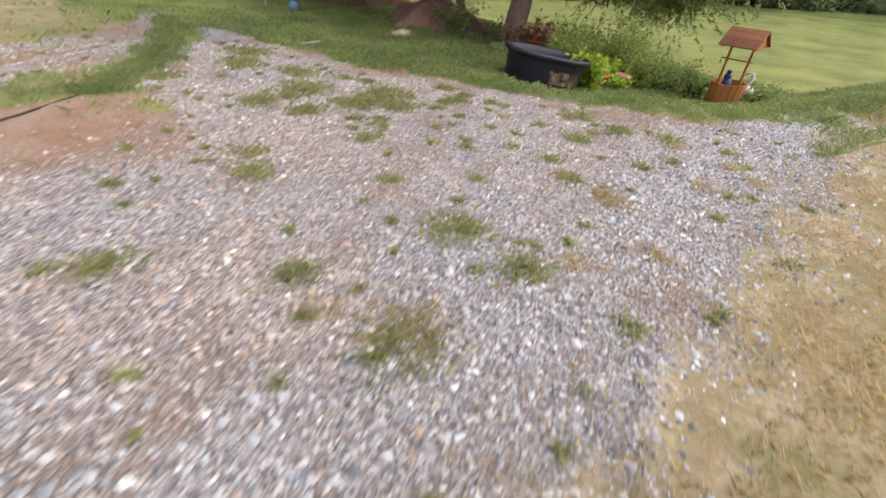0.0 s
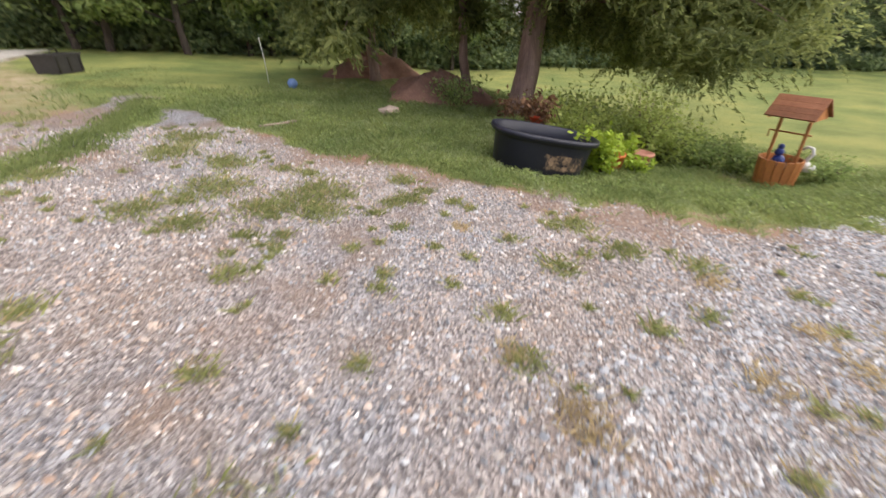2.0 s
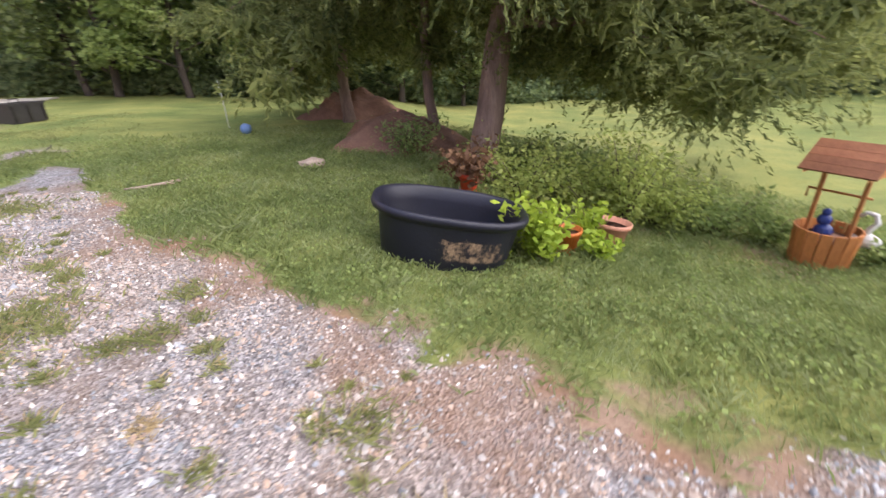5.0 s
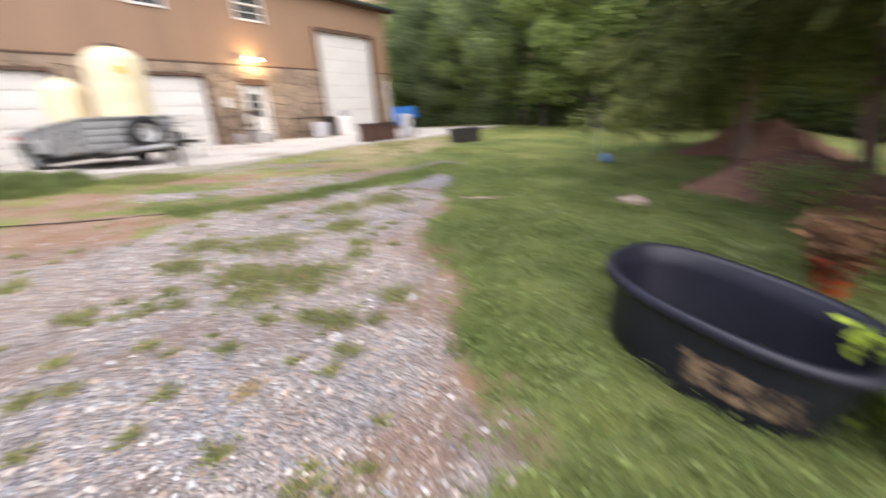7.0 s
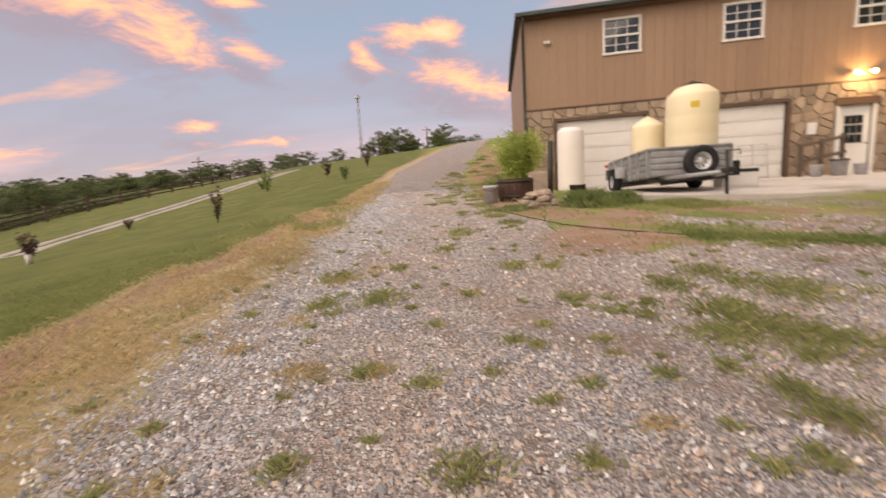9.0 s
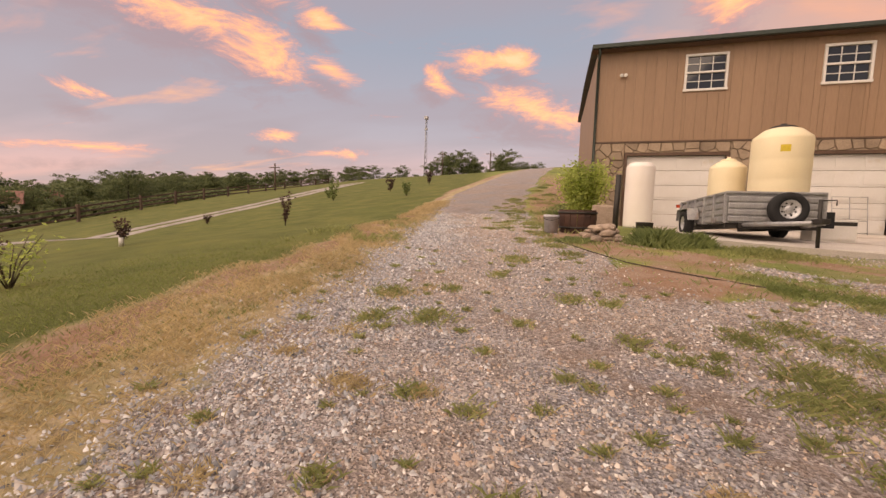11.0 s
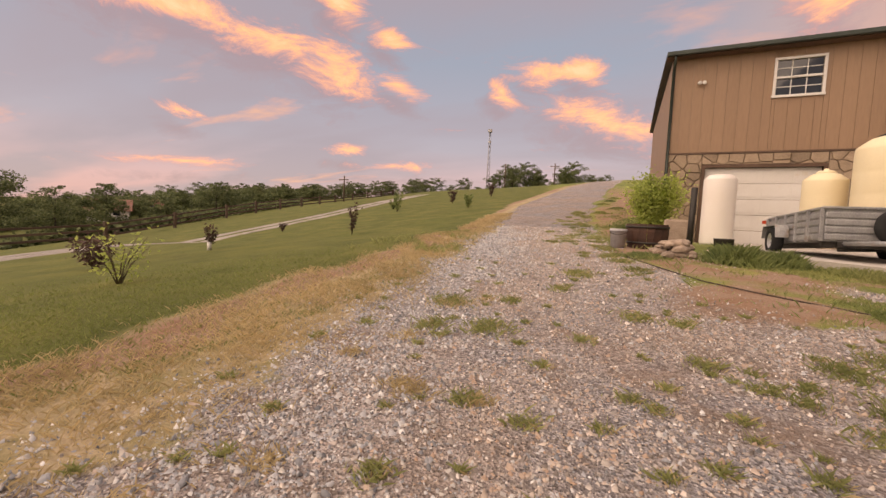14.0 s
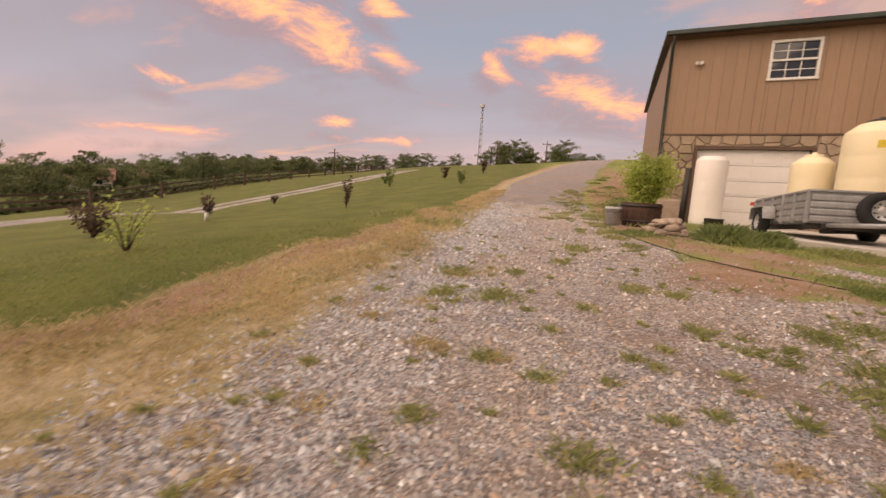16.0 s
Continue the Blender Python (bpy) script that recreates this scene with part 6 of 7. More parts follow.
# ---- ornamental wishing well ----
def wishing_well():
    x, y = 3.22, -3.56
    t = thing("wishing_well", (x, y, float(height(x, y))), "orange stained wooden wishing well planter with shingled roof", "wishing well", rz=8)
    t.matrix_basis = t.matrix_basis @ Matrix.Diagonal((0.82, 0.82, 0.96, 1))
    n = 16
    for i in range(n):
        a = 2 * math.pi * i / n
        s = part("stave", box(0.116, 0.028, 0.44, (0, 0, -0.02), 0.006), M_WELLWOOD, t)
        s.matrix_basis = pose(0.30 * math.cos(a), 0.30 * math.sin(a), 0, 0, 0, math.degrees(a) + 90) @ pose(0, 0, 0, 5, 0, 0)
    part("soil", lathe([(0.30, 0.30), (0.0, 0.32)], 20), M_CLAY, t)
    for sx in (-0.22, 0.22):
        p = part("post", box(0.045, 0.045, 1.02, (0, 0, 0.02), 0.006), M_WELLWOOD, t)
        p.matrix_basis = pose(sx, 0, 0)
    for s in (-1, 1):
        for k in range(4):
            sl = part("shingle_board", box(0.76, 0.125, 0.022, (0, 0, -0.011), 0.004), M_WELLROOF, t)
            d = 0.06 + k * 0.105
            sl.matrix_basis = pose(0, s * d * 0.82, 1.32 - d * 0.62, s * -36, 0, 0)
    part("crank_bar", tube([(-0.3, 0, 0.8), (0.34, 0, 0.8), (0.34, 0, 0.7)], 0.014, 6), M_WELLWOOD, t)
    for sx in (-0.31, 0.31):
        b = bmesh.new()
        lo = [b.verts.new((sx - 0.01, yy, zz)) for yy, zz in ((-0.36, 1.02), (0.36, 1.02), (0, 1.29))]
        hi = [b.verts.new((v.co.x + 0.02, v.co.y, v.co.z)) for v in lo]
        b.faces.new(lo[::-1]); b.faces.new(hi)
        for k in range(3):
            b.faces.new((lo[k], lo[(k + 1) % 3], hi[(k + 1) % 3], hi[k]))
        part("gable_board", b, M_WELLWOOD, t)
    o = bmesh.new()
    for c, r in (((0, 0, 0.0), 0.10), ((0.02, 0, 0.14), 0.075), ((0.02, 0, 0.23), 0.05)):
        bmesh.ops.create_icosphere(o, subdivisions=2, radius=r, matrix=Matrix.Translation(Vector(c) * 0.85) @ Matrix.Scale(0.85, 4))
    solo("garden_ornament", o, mat("blue_glaze", (0.03, 0.05, 0.22), rough=0.3), (3.20, -3.44, float(height(x, y)) + 0.39), label="small dark blue glazed ornament on the well", category="ornament")
    g = bmesh.new()
    tube([(0, 0, 0), (0.03, 0, 0.12), (0.07, 0, 0.2), (0.04, 0, 0.28), (-0.03, 0, 0.29), (-0.07, 0, 0.24)], 0.032, 8, g, taper=0.018)
    bmesh.ops.create_icosphere(g, subdivisions=2, radius=0.10, matrix=Matrix.Translation((0.03, 0, 0.0)) @ Matrix.Diagonal((1.3, 0.8, 0.8, 1)))
    solo("bird_ornament", g, M_WHITE, (3.04, -3.82, float(height(x, y)) + 0.28), 200, "small white bird shaped garden ornament by the well", "ornament")


wishing_well()


# ---- lawn things ----
b = bmesh.new()
bmesh.ops.create_uvsphere(b, u_segments=24, v_segments=14, radius=0.11)
for f in b.faces: f.smooth = True
solo("blue_ball", b, mat("pale_blue_plastic", (0.20, 0.32, 0.62), rough=0.4), (10.38, 2.46, float(height(10.38, 2.46)) + 0.10), label="small blue play ball lying in the lawn", category="ball")
solo("thin_stake", tube([(0, 0, -0.05), (0.1, 0.0, 0.55), (0.16, 0.03, 1.0)], 0.010, 5), M_WHITE, (11.4, 2.9, float(height(11.4, 2.9))), label="thin white stake standing in the lawn", category="stake")
for i in range(3):
    x, y = 6.3 + 0.1 * i, 2.95 - 0.05 * i
    solo("stick", tube([(0, 0, 0), (0.2, 0.03, 0.02), (0.5, 0.0, 0.01)], 0.012, 5), M_ROCK, (x, y, float(height(x, y)) + 0.03), 100 + i * 14, "pale dry stick lying in the grass", "stick", "sticks in the grass")


def crate(x, y, rz):
    t = thing("feed_trough", (x, y, float(height(x, y))), "dark grey plastic trough standing at the lawn's edge", "trough", rz=rz)
    b = bmesh.new()
    W, D, H = 0.85, 0.55, 0.42
    rings = []
    for s, z in ((0.9, 0.0), (0.98, H * 0.9), (1.04, H * 0.9), (1.04, H), (0.94, H), (0.86, 0.06)):
        rings.append([b.verts.new((sx * W / 2 * s, sy * D / 2 * s, z)) for sx, sy in ((-1, -1), (1, -1), (1, 1), (-1, 1))])
    for p, q in zip(rings, rings[1:]):
        for k in range(4):
            b.faces.new((p[k], p[(k + 1) % 4], q[(k + 1) % 4], q[k]))
    b.faces.new(rings[0][::-1]); b.faces.new(rings[-1])
    part("tub", b, mat("grey_black_poly", (0.055, 0.05, 0.05), rough=0.6), t)
    for k in (-0.35, 0, 0.35):
        part("rib", box(0.05, 0.03, H * 0.8, (k, -D / 2 * 0.97, 0.03)), M_DARKMETAL, t)
    part("handle", tube([(-0.12, 0, H), (-0.1, 0, H + 0.08), (0.1, 0, H + 0.08), (0.12, 0, H)], 0.015, 6), M_DARKMETAL, t)


crate(13.1, 7.3, -22)


# ---- clutter before the building ----
def slab(x, y):
    """Height of the concrete apron at a place."""
    f = (y - 9.4) / 6.7
    lo = 0.66 - 0.14 * min(max((x - 3.9) / 2.5, 0), 1)
    return lo + (0.70 - 0.08 * min(max((x - 3.9) / 17.1, 0), 1) - lo) * f


def bench_box(x, y, w, d, h, m, name, label, cat, rz=0.0):
    t = thing(name, (x, y, slab(x, y)), label, cat, rz=rz)
    part("box_body", box(w, d, h - 0.04, (0, 0, 0), 0.015), m, t)
    part("top", box(w + 0.06, d + 0.06, 0.04, (0, 0, h - 0.04), 0.01), m, t)
    for s in (-1, 1):
        part("batten", box(0.06, 0.02, h - 0.06, (s * w * 0.42, -d / 2 - 0.01, 0.01)), m, t)


bench_box(12.15, 10.0, 1.15, 0.6, 0.56, M_RUST, "wooden_chest", "low dark red brown wooden chest on the concrete", "chest", -4)


def table(x, y, rz):
    t = thing("work_table", (x, y, slab(x, y)), "dark folding work table by the stone wall", "table", rz=rz)
    part("tabletop", box(1.5, 0.6, 0.05, (0, 0, 0.78), 0.01), M_DARKMETAL, t)
    for sx in (-0.65, 0.65):
        for sy in (-0.22, 0.22):
            part("leg", tube([(sx, sy, 0), (sx * 0.95, sy, 0.78)], 0.022, 6), M_DARKMETAL, t)
    part("shelf", box(1.2, 0.45, 0.03, (0, 0, 0.25)), M_DARKMETAL, t)


table(14.0, 15.3, 0)
poly_tank(13.95, 14.7, slab(13.95, 14.7), 0.33, 0.62, M_GREYPLASTIC, "grey round plastic drum before the work table", lid=False)


def appliance(x, y, w, d, h, m, name, label, cat, rz=0.0):
    t = thing(name, (x, y, slab(x, y)), label, cat, rz=rz)
    part("cabinet", box(w, d, h, (0, 0, 0.02), 0.02), m, t)
    part("door", box(w - 0.06, 0.02, h * 0.62, (0, -d / 2 - 0.01, 0.08), 0.006), m, t)
    part("control_strip", box(w - 0.04, 0.025, 0.08, (0, -d / 2 - 0.012, h - 0.11), 0.005), M_DARKMETAL, t)
    for sx in (-1, 1):
        part("foot", lathe([(0.03, 0), (0.03, 0.025)], 8, (sx * (w / 2 - 0.06), 0, 0)), M_DARKMETAL, t)


poly_tank(15.5, 14.9, slab(15.5, 14.9), 0.32, 0.80, M_WHITEPOLY, "short white round drum by the tall door", lid=False)
solo("grey_crate", box(0.42, 0.36, 0.26, (0, 0, 0), 0.02), M_GREYPLASTIC, (15.5, 14.9, slab(15.5, 14.9) + 0.80), 12, "grey plastic crate standing on a white drum", "crate")
solo("foam_board", box(1.0, 0.5, 0.10, (0, 0, 0), 0.015), M_WHITE, (15.2, 13.9, slab(15.2, 13.9)), -8, "white foam board lying on the concrete", "board")
appliance(14.85, 15.1, 0.45, 0.45, 0.80, M_DARKMETAL, "grill_cart", "black metal cart by the tall door", "cart")
appliance(6.75, 11.6, 0.75, 0.5, 0.48, M_WHITE, "white_cabinet", "low white cabinet on the concrete behind the trailer", "cabinet")
bucket_spots = ((10.35, 14.8, 0.15, 0.36), (11.45, 14.75, 0.16, 0.34))
for x, y, r, h in bucket_spots:
    t = thing("pail", (x, y, slab(x, y)), "white plastic pail beside the entry door", "bucket", "pails by the door")
    part("pail_body", lathe([(r * 0.82, 0), (r, h * 0.9), (r * 1.06, h * 0.92), (r * 1.06, h), (r * 0.95, h), (r * 0.8, 0.03)], 24), M_GREYPLASTIC, t)
    part("pail_handle", tube([(-r, 0, h * 0.9), (0, -r * 1.1, h * 0.5), (r, 0, h * 0.9)], 0.006, 5), M_DARKMETAL, t)


def hand_rail():
    t = thing("hand_rail", (10.3, 15.45, slab(10.3, 15.45)), "weathered brown wooden handrail beside the entry door", "railing")
    for x in (0.0, 0.55, 1.1):
        part("post", box(0.09, 0.09, 1.0 + 0.22 * x, (x, 0, 0), 0.008), M_WOODGREY, t)
    for z in (0.45, 0.92):
        r = part("rail", box(1.25, 0.04, 0.1, (0, 0, -0.05), 0.006), M_WOODGREY, t)
        r.matrix_basis = pose(0.55, -0.065, z + 0.12, 0, -11, 0)
    g = thing("grey_bin", (11.0, 14.9, slab(11.0, 14.9)), "grey plastic storage bin beside the entry door", "bin")
    part("bin_body", lathe([(0.20, 0), (0.24, 0.44), (0.26, 0.45), (0.26, 0.5), (0.22, 0.5), (0.2, 0.03)], 4), M_GREYPLASTIC, g)
    part("bin_rim", lathe([(0.262, 0.44), (0.275, 0.45), (0.275, 0.48), (0.262, 0.49)], 4), M_DARKMETAL, g)
    k = thing("wire_gate", (8.75, 15.75, slab(8.75, 15.75)), "thin pale steel wire gate leaning on the garage door", "gate", rx=-9)
    for x in (0.0, 0.42, 0.84):
        part("upright", tube([(x, 0, 0), (x, 0, 1.1)], 0.012, 5), M_GALV, k)
    for z in (0.05, 0.4, 0.75, 1.1):
        part("crossbar", tube([(0, 0, z), (0.84, 0, z)], 0.010, 5), M_GALV, k)


hand_rail()


def blue_bin():
    t = thing("blue_barrel_stand", (14.75, 10.9, slab(14.75, 10.9)), "bright blue tarp covered frame on the concrete", "tarp")
    b = bmesh.new()
    n = 9
    g = [[b.verts.new((-0.32 + 0.64 * i / (n - 1), -0.4 + 0.8 * j / (n - 1), 0.97 + 0.06 * math.sin(i * 1.7 + j) - (0.55 if i == 0 else 0.0) * (1 if j < 7 else 0.5) - 0.35 * (1 if j in (0, n - 1) else 0))) for j in range(n)] for i in range(n)]
    for i in range(n - 1):
        for j in range(n - 1):
            b.faces.new((g[i][j], g[i + 1][j], g[i + 1][j + 1], g[i][j + 1])).smooth = True
    r = bmesh.ops.extrude_face_region(b, geom=b.faces[:])
    for q in [q for q in r["geom"] if isinstance(q, bmesh.types.BMVert)]:
        q.co.z += 0.012
    bmesh.ops.recalc_face_normals(b, faces=b.faces[:])
    part("tarp", b, M_BLUE, t)
    for sx in (-0.27, 0.27):
        for sy in (-0.33, 0.33):
            part("leg", tube([(sx, sy, 0), (sx, sy, 0.94)], 0.025, 6), M_DARKMETAL, t)


blue_bin()
poly_tank(13.55, 9.9, slab(13.55, 9.9), 0.21, 0.78, M_GREYPLASTIC, "pale plastic drum standing beside the blue tarp", lid=False)
plank = solo("white_plank", box(0.14, 0.035, 2.5, (0, 0, 0), 0.006), M_WHITE, (19.95, BY0 - 0.34, slab(19.95, BY0 - 0.34)), label="white board leaning on the stone corner", category="board")
plank.rotation_euler = (radians(-5), 0, 0)
solo("wall_box", box(0.24, 0.12, 0.36, (0, 0, 0), 0.015), M_WHITE, (10.85, BY0 - 0.13, 1.95), label="white electrical meter box on the stone wall", category="meter box")


def wall_lamp():
    t = thing("wall_lamp", (12.15, BY0 - 0.06, 3.56), "lit twin floodlight on the wall above the door", "wall lamp")
    part("base", lathe([(0.06, 0), (0.06, 0.05), (0.03, 0.08)], 14), M_WHITE, t).matrix_basis = pose(0, 0, 0.1, 90, 0, 0)
    for s in (-1, 1):
        h = part("lamp_head", lathe([(0.03, 0.0), (0.05, 0.05), (0.085, 0.16), (0.08, 0.165), (0.045, 0.06)], 16), M_WHITE, t)
        h.matrix_basis = pose(s * 0.17, -0.06, 0.17, 110, 0, s * 25)
        g = part("bulb", lathe([(0.0, 0.0), (0.05, 0.05), (0.078, 0.16), (0.05, 0.19), (0.0, 0.195)], 14), M_LAMP, h, "glowing warm bulb")
    l = bpy.data.lights.new("flood", "POINT")
    l.energy, l.color, l.shadow_soft_size = 60, (1.0, 0.66, 0.30), 0.08
    o = new("flood", l)
    o.location = (12.15, BY0 - 0.42, 3.60)


wall_lamp()
for k, x in enumerate((2.75, 2.95)):
    t = thing("security_light", (x, BY0 - 0.03, 5.65), "small white unlit floodlight head under the eave", "wall lamp", "eave floodlights")
    part("head", lathe([(0.025, 0), (0.06, 0.12), (0.05, 0.13)], 12), M_WHITE, t).matrix_basis = pose(0, 0, 0, 100, 0, 20 - 40 * k)


# ---- gravel, grass, weeds ----
def scatter():
    rng = np.random.default_rng(77)
    # loose gravel: small broken stones, each with its own faces; clean grey in the wheel lane, dusty tan in the yard
    n = 680000
    x = rng.uniform(-4.4, 6.2, n); y = -1.2 + rng.uniform(0, 1, n) ** 1.7 * 17
    g, s, c = zones(x, y)
    lane = sm(1.6, 0.5, x - np.interp(y, VERGE_Y, VERGE_X) + 0.5 * wob(x, y, 1.2, 2))
    patch = np.maximum(0.66 + 0.36 * wob(x, y, 1.3, 8) + 0.3 * wob(x, y, 4, 1), 0.95 * lane)
    keep = rng.uniform(0, 1, n) < g * np.clip(patch, 0.10, 1) * (1 - 0.4 * c) * 0.95 + 0.10 * s * sm(0.9, 0.2, np.interp(y, VERGE_Y, VERGE_X) - x) * sm(8, 5, y)
    tan = rng.uniform(0, 1, n) > 0.15 + 0.75 * lane
    for pick, material, label in ((keep & ~tan, M_PEBBLE, "loose broken grey limestone gravel in the wheel lane"), (keep & tan, M_PEBBLE_TAN, "dusty tan and grey gravel over the yard")):
        gx, gy = x[pick], y[pick]
        m = len(gx)
        size = np.clip(rng.lognormal(-4.93, 0.45, m), 0.0045, 0.024) * (0.9 if material is M_PEBBLE_TAN else 1.0) * (1 + 0.05 * np.clip(gy - 4, 0, 12))
        t = rng.uniform(0, 2 * np.pi, m)
        base = np.array([(1, 0.1, -0.3), (0.0, 0.9, -0.3), (-1, -0.1, -0.3), (0.1, -0.95, -0.3), (0.1, 0.1, 0.72)])
        jit = base[None] * rng.uniform(0.6, 1.3, (m, 5, 3)) + rng.normal(0, 0.17, (m, 5, 3))
        jit[:, 4, :2] += rng.normal(0, 0.35, (m, 2))
        jit *= size[:, None, None] * np.array([1.2, 1, 1.15])
        ca, sa = np.cos(t)[:, None], np.sin(t)[:, None]
        px = jit[..., 0] * ca - jit[..., 1] * sa + gx[:, None]
        py = jit[..., 0] * sa + jit[..., 1] * ca + gy[:, None]
        pz = jit[..., 2] + (height(gx, gy) + 0.012 * wob(gx, gy, 2.2) + 0.006 * wob(gx, gy, 7, 1) + size * 0.25)[:, None]
        co = np.stack([px, py, pz], -1).reshape(-1, 3)
        tri = np.array([(0, 1, 4), (1, 2, 4), (2, 3, 4), (3, 0, 4)])
        idx = (np.arange(m)[:, None, None] * 5 + tri[None]).reshape(-1)
        me = bpy.data.meshes.new("gravel")
        me.vertices.add(len(co)); me.vertices.foreach_set("co", co.reshape(-1).astype(np.float32))
        me.loops.add(len(idx)); me.loops.foreach_set("vertex_index", idx.astype(np.int32))
        me.polygons.add(len(idx) // 3); me.polygons.foreach_set("loop_start", np.arange(0, len(idx), 3, dtype=np.int32))
        me.update(calc_edges=True)
        me.materials.append(material)
        tagged(new("gravel", me), label, "gravel", kind="stuff")

    def grow(name, material, label, x, y, h, w, lean=0.45):
        p = np.stack([x, y, height(x, y) + 0.012 * wob(x, y, 2.2) - 0.004], 1)
        tagged(mesh_np(name, blades(p, h, w, lean, rng), 5, material), label, "grass", kind="stuff")

    # lawn, thick near the yard
    n = 260000
    x = 0.2 + rng.uniform(0, 1, n) ** 1.3 * 11.3; y = rng.uniform(-5.5, 6.5, n)
    g, s, c = zones(x, y)
    k = (rng.uniform(0, 1, n) < np.clip((1 - g) ** 1.5 + 0.10 * sm(0.95, 0.5, g), 0, 1) * (1 - 0.72 * c) * (1 - 0.85 * sm(4.2, 5.0, y) * sm(9, 7.5, x)) * np.maximum(sm(-0.1, 0.5, x - np.interp(y, EDGE_Y, EDGE_X) + 0.35 * wob(x, y, 3.1, 2)), 0.6)) & (rng.uniform(0, 1, n) < np.clip(1.2 - (np.hypot(x - 2, y - 1) - 1.5) / 6.5, 0, 1))
    deep = wob(x, y, 2.3, 4) + 0.7 * wob(x, y, 6.5, 1) + 0.45 * rng.normal(size=n) > 0.05
    for pick, material, label in ((k & ~deep, M_GRASS, "uneven pale green lawn grass and clover"), (k & deep, M_GRASS_DEEP, "deeper green clumps of lawn grass and clover")):
        grow("lawn_grass", material, label, x[pick], y[pick], 0.035 + 0.045 * np.clip(wob(x[pick], y[pick], 1.1, 3), 0, 1) + 0.05 * np.clip(wob(x[pick], y[pick], 5.2, 6), 0, 1) + (0.02 if material is M_GRASS_DEEP else 0.0), 0.006 + 0.0006 * np.hypot(x[pick] - 1, y[pick] - 1), 0.9)
    # broad lawn weeds, flat leaves
    n = 110000
    x = 1.0 + rng.uniform(0, 1, n) ** 1.3 * 8.5; y = rng.uniform(-4.5, 5.0, n)
    g, s, c = zones(x, y)
    k = (rng.uniform(0, 1, n) < (1 - g) ** 2 * (1 - c)) & (wob(x, y, 1.7, 9) + 0.6 * wob(x, y, 6.1, 3) + 0.4 * rng.normal(size=n) > -0.1)
    pale = rng.uniform(0, 1, n) < 0.35
    for pick, material, label in ((k & pale, M_LEAF_LIGHT, "pale broad leaved weeds and clover in the lawn"), (k & ~pale, M_GRASS_DEEP, "deep green broad leaved weeds in the lawn")):
        p = np.stack([x[pick], y[pick], height(x[pick], y[pick]) + rng.uniform(0.015, 0.075, pick.sum()) + 0.05 * np.clip(wob(x[pick], y[pick], 5.2, 6), 0, 1)], 1)
        tagged(mesh_np("lawn_weeds", leaf_quads(p, 0.021, 0.0, 1.4, rng), 4, material), label, "weeds", kind="stuff")
    # field grass beyond the straw verge
    n = 120000
    x = -1.0 - rng.uniform(0, 1, n) ** 1.5 * 7; y = rng.uniform(-3, 10, n)
    g, s, c = zones(x, y)
    k = rng.uniform(0, 1, n) < (1 - g) * (1 - 0.72 * s) * sm(9.5, 3.5, np.hypot(x - 1.6, y - 0.6))
    d = np.hypot(x[k] - 1.6, y[k] - 0.6)
    grow("field_grass", M_FIELD, "mown olive green field grass", x[k], y[k], 0.030, 0.0035 + 0.0004 * d, 1.0)
    # straw verge
    n = 240000
    y = -3 + rng.uniform(0, 1, n) ** 1.5 * 24; x = np.interp(y, VERGE_Y, VERGE_X) + rng.uniform(-2.3, 0.6, n)
    g, s, c = zones(x, y)
    k = rng.uniform(0, 1, n) < s * np.clip(0.5 + 0.6 * wob(x, y, 2.1, 5), 0.08, 1) * (1 - 0.5 * c)
    d = np.hypot(x[k] - 1.6, y[k] - 0.6)
    grow("straw_grass", M_DRYGRASS, "dry yellow straw coloured verge grass", x[k], y[k], 0.032 + 0.0022 * d, 0.002 + 0.0009 * d, 1.2)
    # rough grass between the yard and the concrete, mixed green
    n = 110000
    x = 1.5 + rng.uniform(0, 1, n) ** 1.3 * 14; y = rng.uniform(4.6, 9.6, n)
    g, s, c = zones(x, y)
    k = rng.uniform(0, 1, n) < (1 - g) * (1 - 0.95 * c) * np.clip(0.05 + 0.75 * wob(x, y, 1.1, 6) + 0.4 * wob(x, y, 3.4, 2), 0.03, 1) * sm(4.6, 5.6, y + 0.6 * wob(x, y, 0.8, 1)) * sm(16, 12, x)
    grow("rough_grass", M_TUFT, "rough mixed grass before the concrete", x[k], y[k], 0.045, 0.008, 0.9)
    n = 9000
    x = rng.uniform(3.6, 8.6, n); y = np.interp(x, (3.6, 4.6, 6.0, 8.6), (5.75, 5.36, 5.15, 5.0)) + rng.normal(0, 0.13, n) + 0.1 * wob(x, x, 2.0, 1)
    grow("track_grass", M_GRASS_DEEP, "green line of grass between the wheel tracks", x, y, 0.05, 0.008, 0.9)
    # weeds and dry grass on the bank between driveway and building
    n = 30000
    x = rng.uniform(-3.5, 2.3, n); y = 7.0 + rng.uniform(0, 1, n) ** 1.4 * 16
    g, s, c = zones(x, y)
    k = rng.uniform(0, 1, n) < (1 - g) * np.clip(0.2 + 0.9 * wob(x, y, 1.7, 2), 0, 1) * sm(2.3, 1.9, x + np.where(y > 15, 0.4, 0.0))
    grow("bank_grass", M_TUFT, "straggling weeds on the clay bank", x[k], y[k], 0.10, 0.010, 0.9)
    # single weed tufts in the gravel
    tx, ty, tr, tn = [], [], [], []
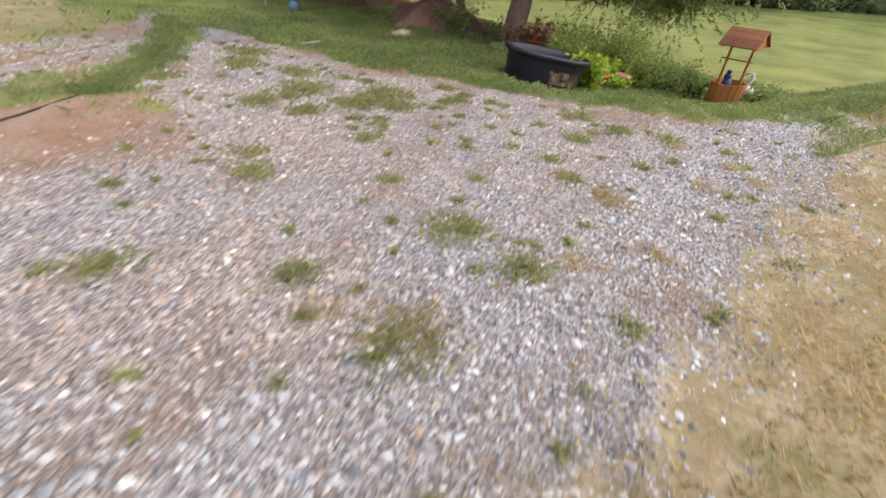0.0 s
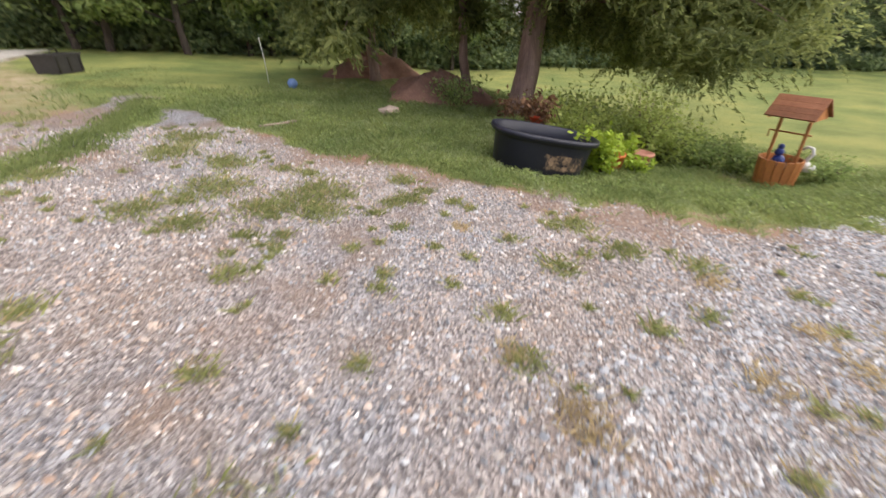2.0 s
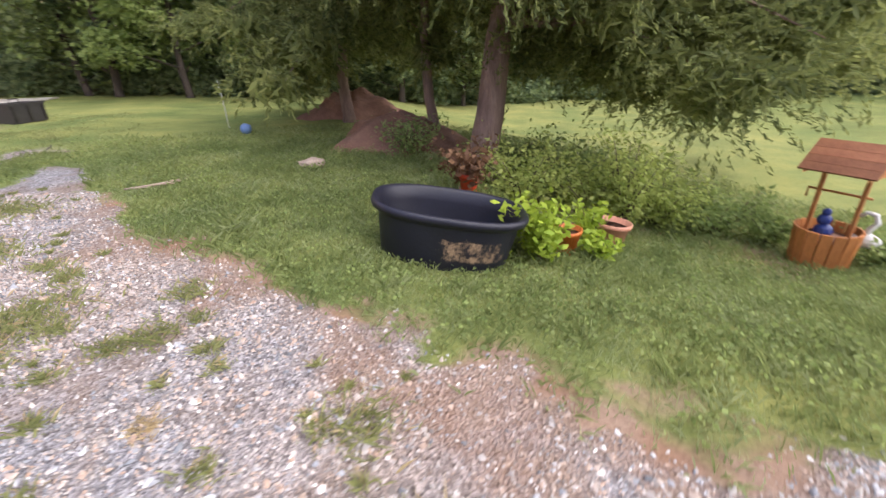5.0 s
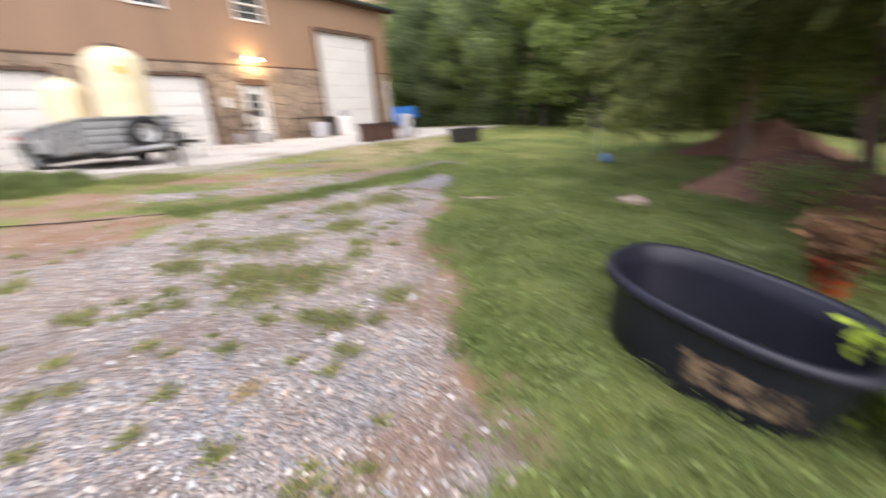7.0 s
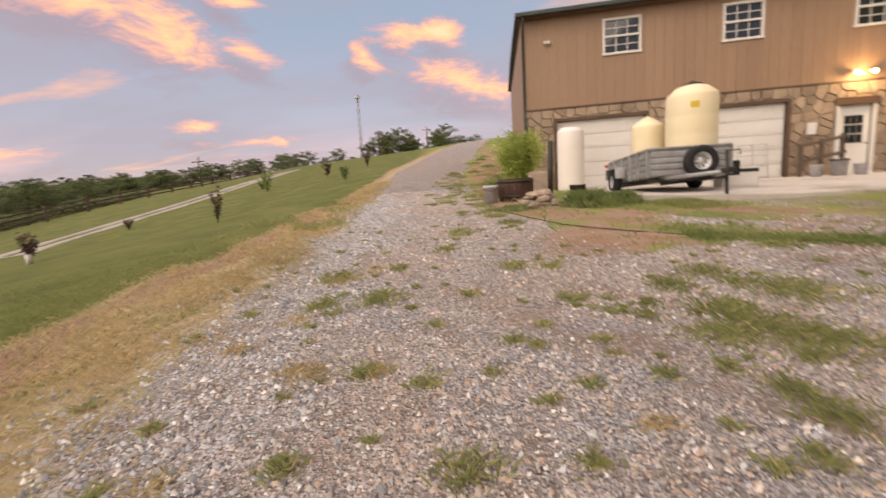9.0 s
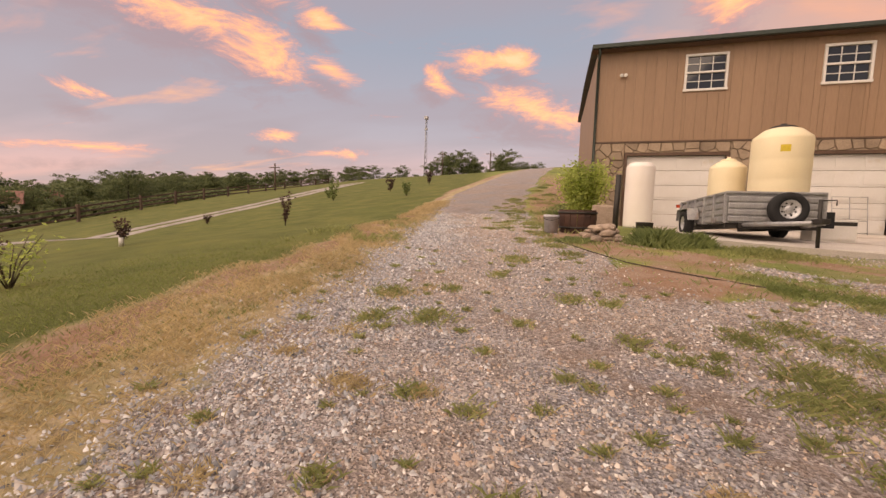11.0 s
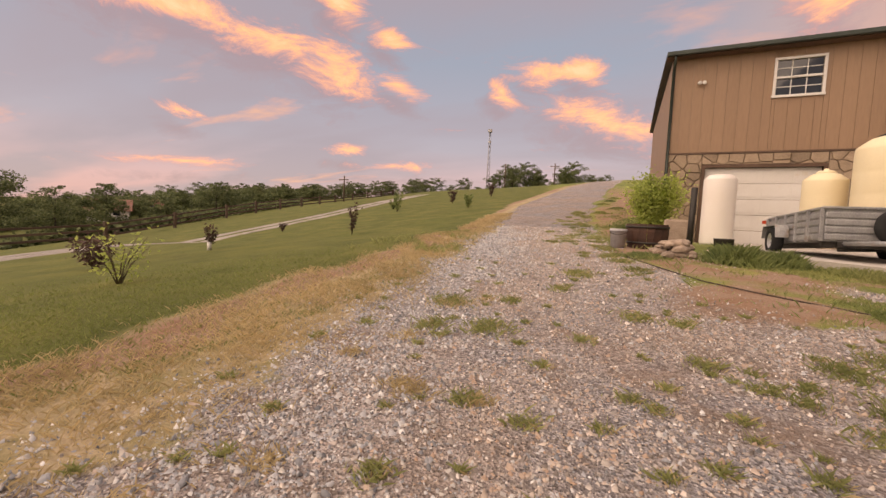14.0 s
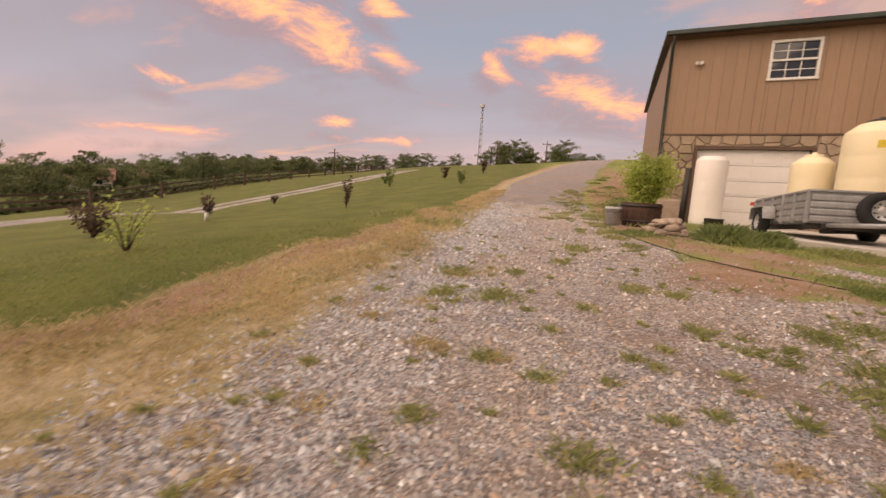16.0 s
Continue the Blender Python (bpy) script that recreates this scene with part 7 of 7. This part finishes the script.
    # wide weedy patches, small green tufts, dry tan tufts
    patches = [(0.56, 3.85, 0.20), (0.10, 3.70, 0.16), (0.88, 6.4, 0.2), (1.65, 4.75, 0.14), (2.10, 3.82, 0.11), (3.11, 3.30, 0.30), (3.64, 3.92, 0.30), (4.11, 3.32, 0.11), (5.55, 4.2, 0.32), (4.92, 4.35, 0.28), (3.26, 4.45, 0.2), (2.90, 4.1, 0.18), (3.07, 3.6, 0.22), (2.85, 3.15, 0.18), (3.88, 3.12, 0.13), (1.97, 1.45, 0.16), (2.9, 2.6, 0.10), (1.5, 1.95, 0.12), (1.5, 1.4, 0.13), (3.4, 2.3, 0.13), (2.72, 2.1, 0.08), (4.25, 5.2, 0.2), (1.15, 1.15, 0.12), (-0.1, 4.5, 0.2), (0.47, 4.75, 0.12), (0.83, 5.5, 0.12), (2.0, 4.7, 0.12), (3.35, 3.1, 0.28), (2.95, 2.4, 0.14), (4.4, 3.8, 0.25)]
    greens = [(1.30, 3.94, 0.09), (1.13, 3.32, 0.06), (1.67, 3.07, 0.075), (2.19, 3.09, 0.06), (1.22, 2.56, 0.09), (0.80, 1.89, 0.08), (0.04, 2.09, 0.05), (2.61, 3.7, 0.07), (2.03, 2.58, 0.05), (2.73, 2.79, 0.08), (-0.45, 3.52, 0.08), (1.56, 2.67, 0.05), (0.87, 2.65, 0.10), (2.4, 2.70, 0.06), (1.8, 3.0, 0.06), (0.76, 1.56, 0.07), (1.57, 1.7, 0.06), (2.0, 1.62, 0.06), (3.07, 2.22, 0.07), (1.84, 3.31, 0.05), (2.31, 3.56, 0.06), (0.69, 0.93, 0.05), (2.54, 2.04, 0.06), (2.54, 3.5, 0.08), (1.83, 2.43, 0.05), (1.95, 2.03, 0.07), (3.16, 2.89, 0.08), (3.36, 4.14, 0.1)]
    dries = [(0.57, 2.60, 0.13), (0.93, 2.66, 0.10), (0.36, 1.74, 0.11), (0.47, 2.62, 0.12), (0.03, 3.39, 0.14), (-0.05, 4.4, 0.22), (0.2, 4.7, 0.12), (1.0, 1.22, 0.10), (2.25, 2.28, 0.07), (0.2, 1.3, 0.12), (-0.1, 2.9, 0.09), (0.45, 1.2, 0.08)]
    spots = patches + greens
    for _ in range(230):
        sx, sy = rng.uniform(-1.4, 6.6), rng.uniform(-0.6, 7.0)
        spots.append((sx, sy, rng.uniform(0.012, 0.05)))
    for _ in range(70):
        sy = rng.uniform(6.5, 22)
        spots.append((float(np.interp(sy, BANK_Y, BANK_X)) - abs(rng.normal(0, 0.7)), sy, rng.uniform(0.05, 0.2)))
    for sx, sy, r in spots:
        g, s, c = zones(np.array([sx]), np.array([sy]))
        if g[0] < 0.3:
            continue
        q = int(30 + 4600 * r * r + 420 * r)
        tx.append(rng.normal(sx, r * 0.5, q)); ty.append(rng.normal(sy, r * 0.5, q)); tr.append(np.full(q, 0.030 + 0.15 * min(r, 0.13)))
    x, y, h = np.concatenate(tx), np.concatenate(ty), np.concatenate(tr)
    grow("weed_tufts", M_TUFT, "low weed tufts growing through the gravel", x, y, h, 0.007, 1.15)
    dx = np.concatenate([rng.normal(sx, r * 0.5, int(80 + 5200 * r * r)) for sx, sy, r in dries])
    dy = np.concatenate([rng.normal(sy, r * 0.5, int(80 + 5200 * r * r)) for sx, sy, r in dries])
    grow("straw_tufts", M_DRYGRASS, "dry tan tufts of grass standing in the gravel", np.concatenate([x[::6] + 0.03, dx]), np.concatenate([y[::6], dy]), np.concatenate([h[::6] * 0.9, np.full(len(dx), 0.035)]), 0.006, 1.2)


scatter()
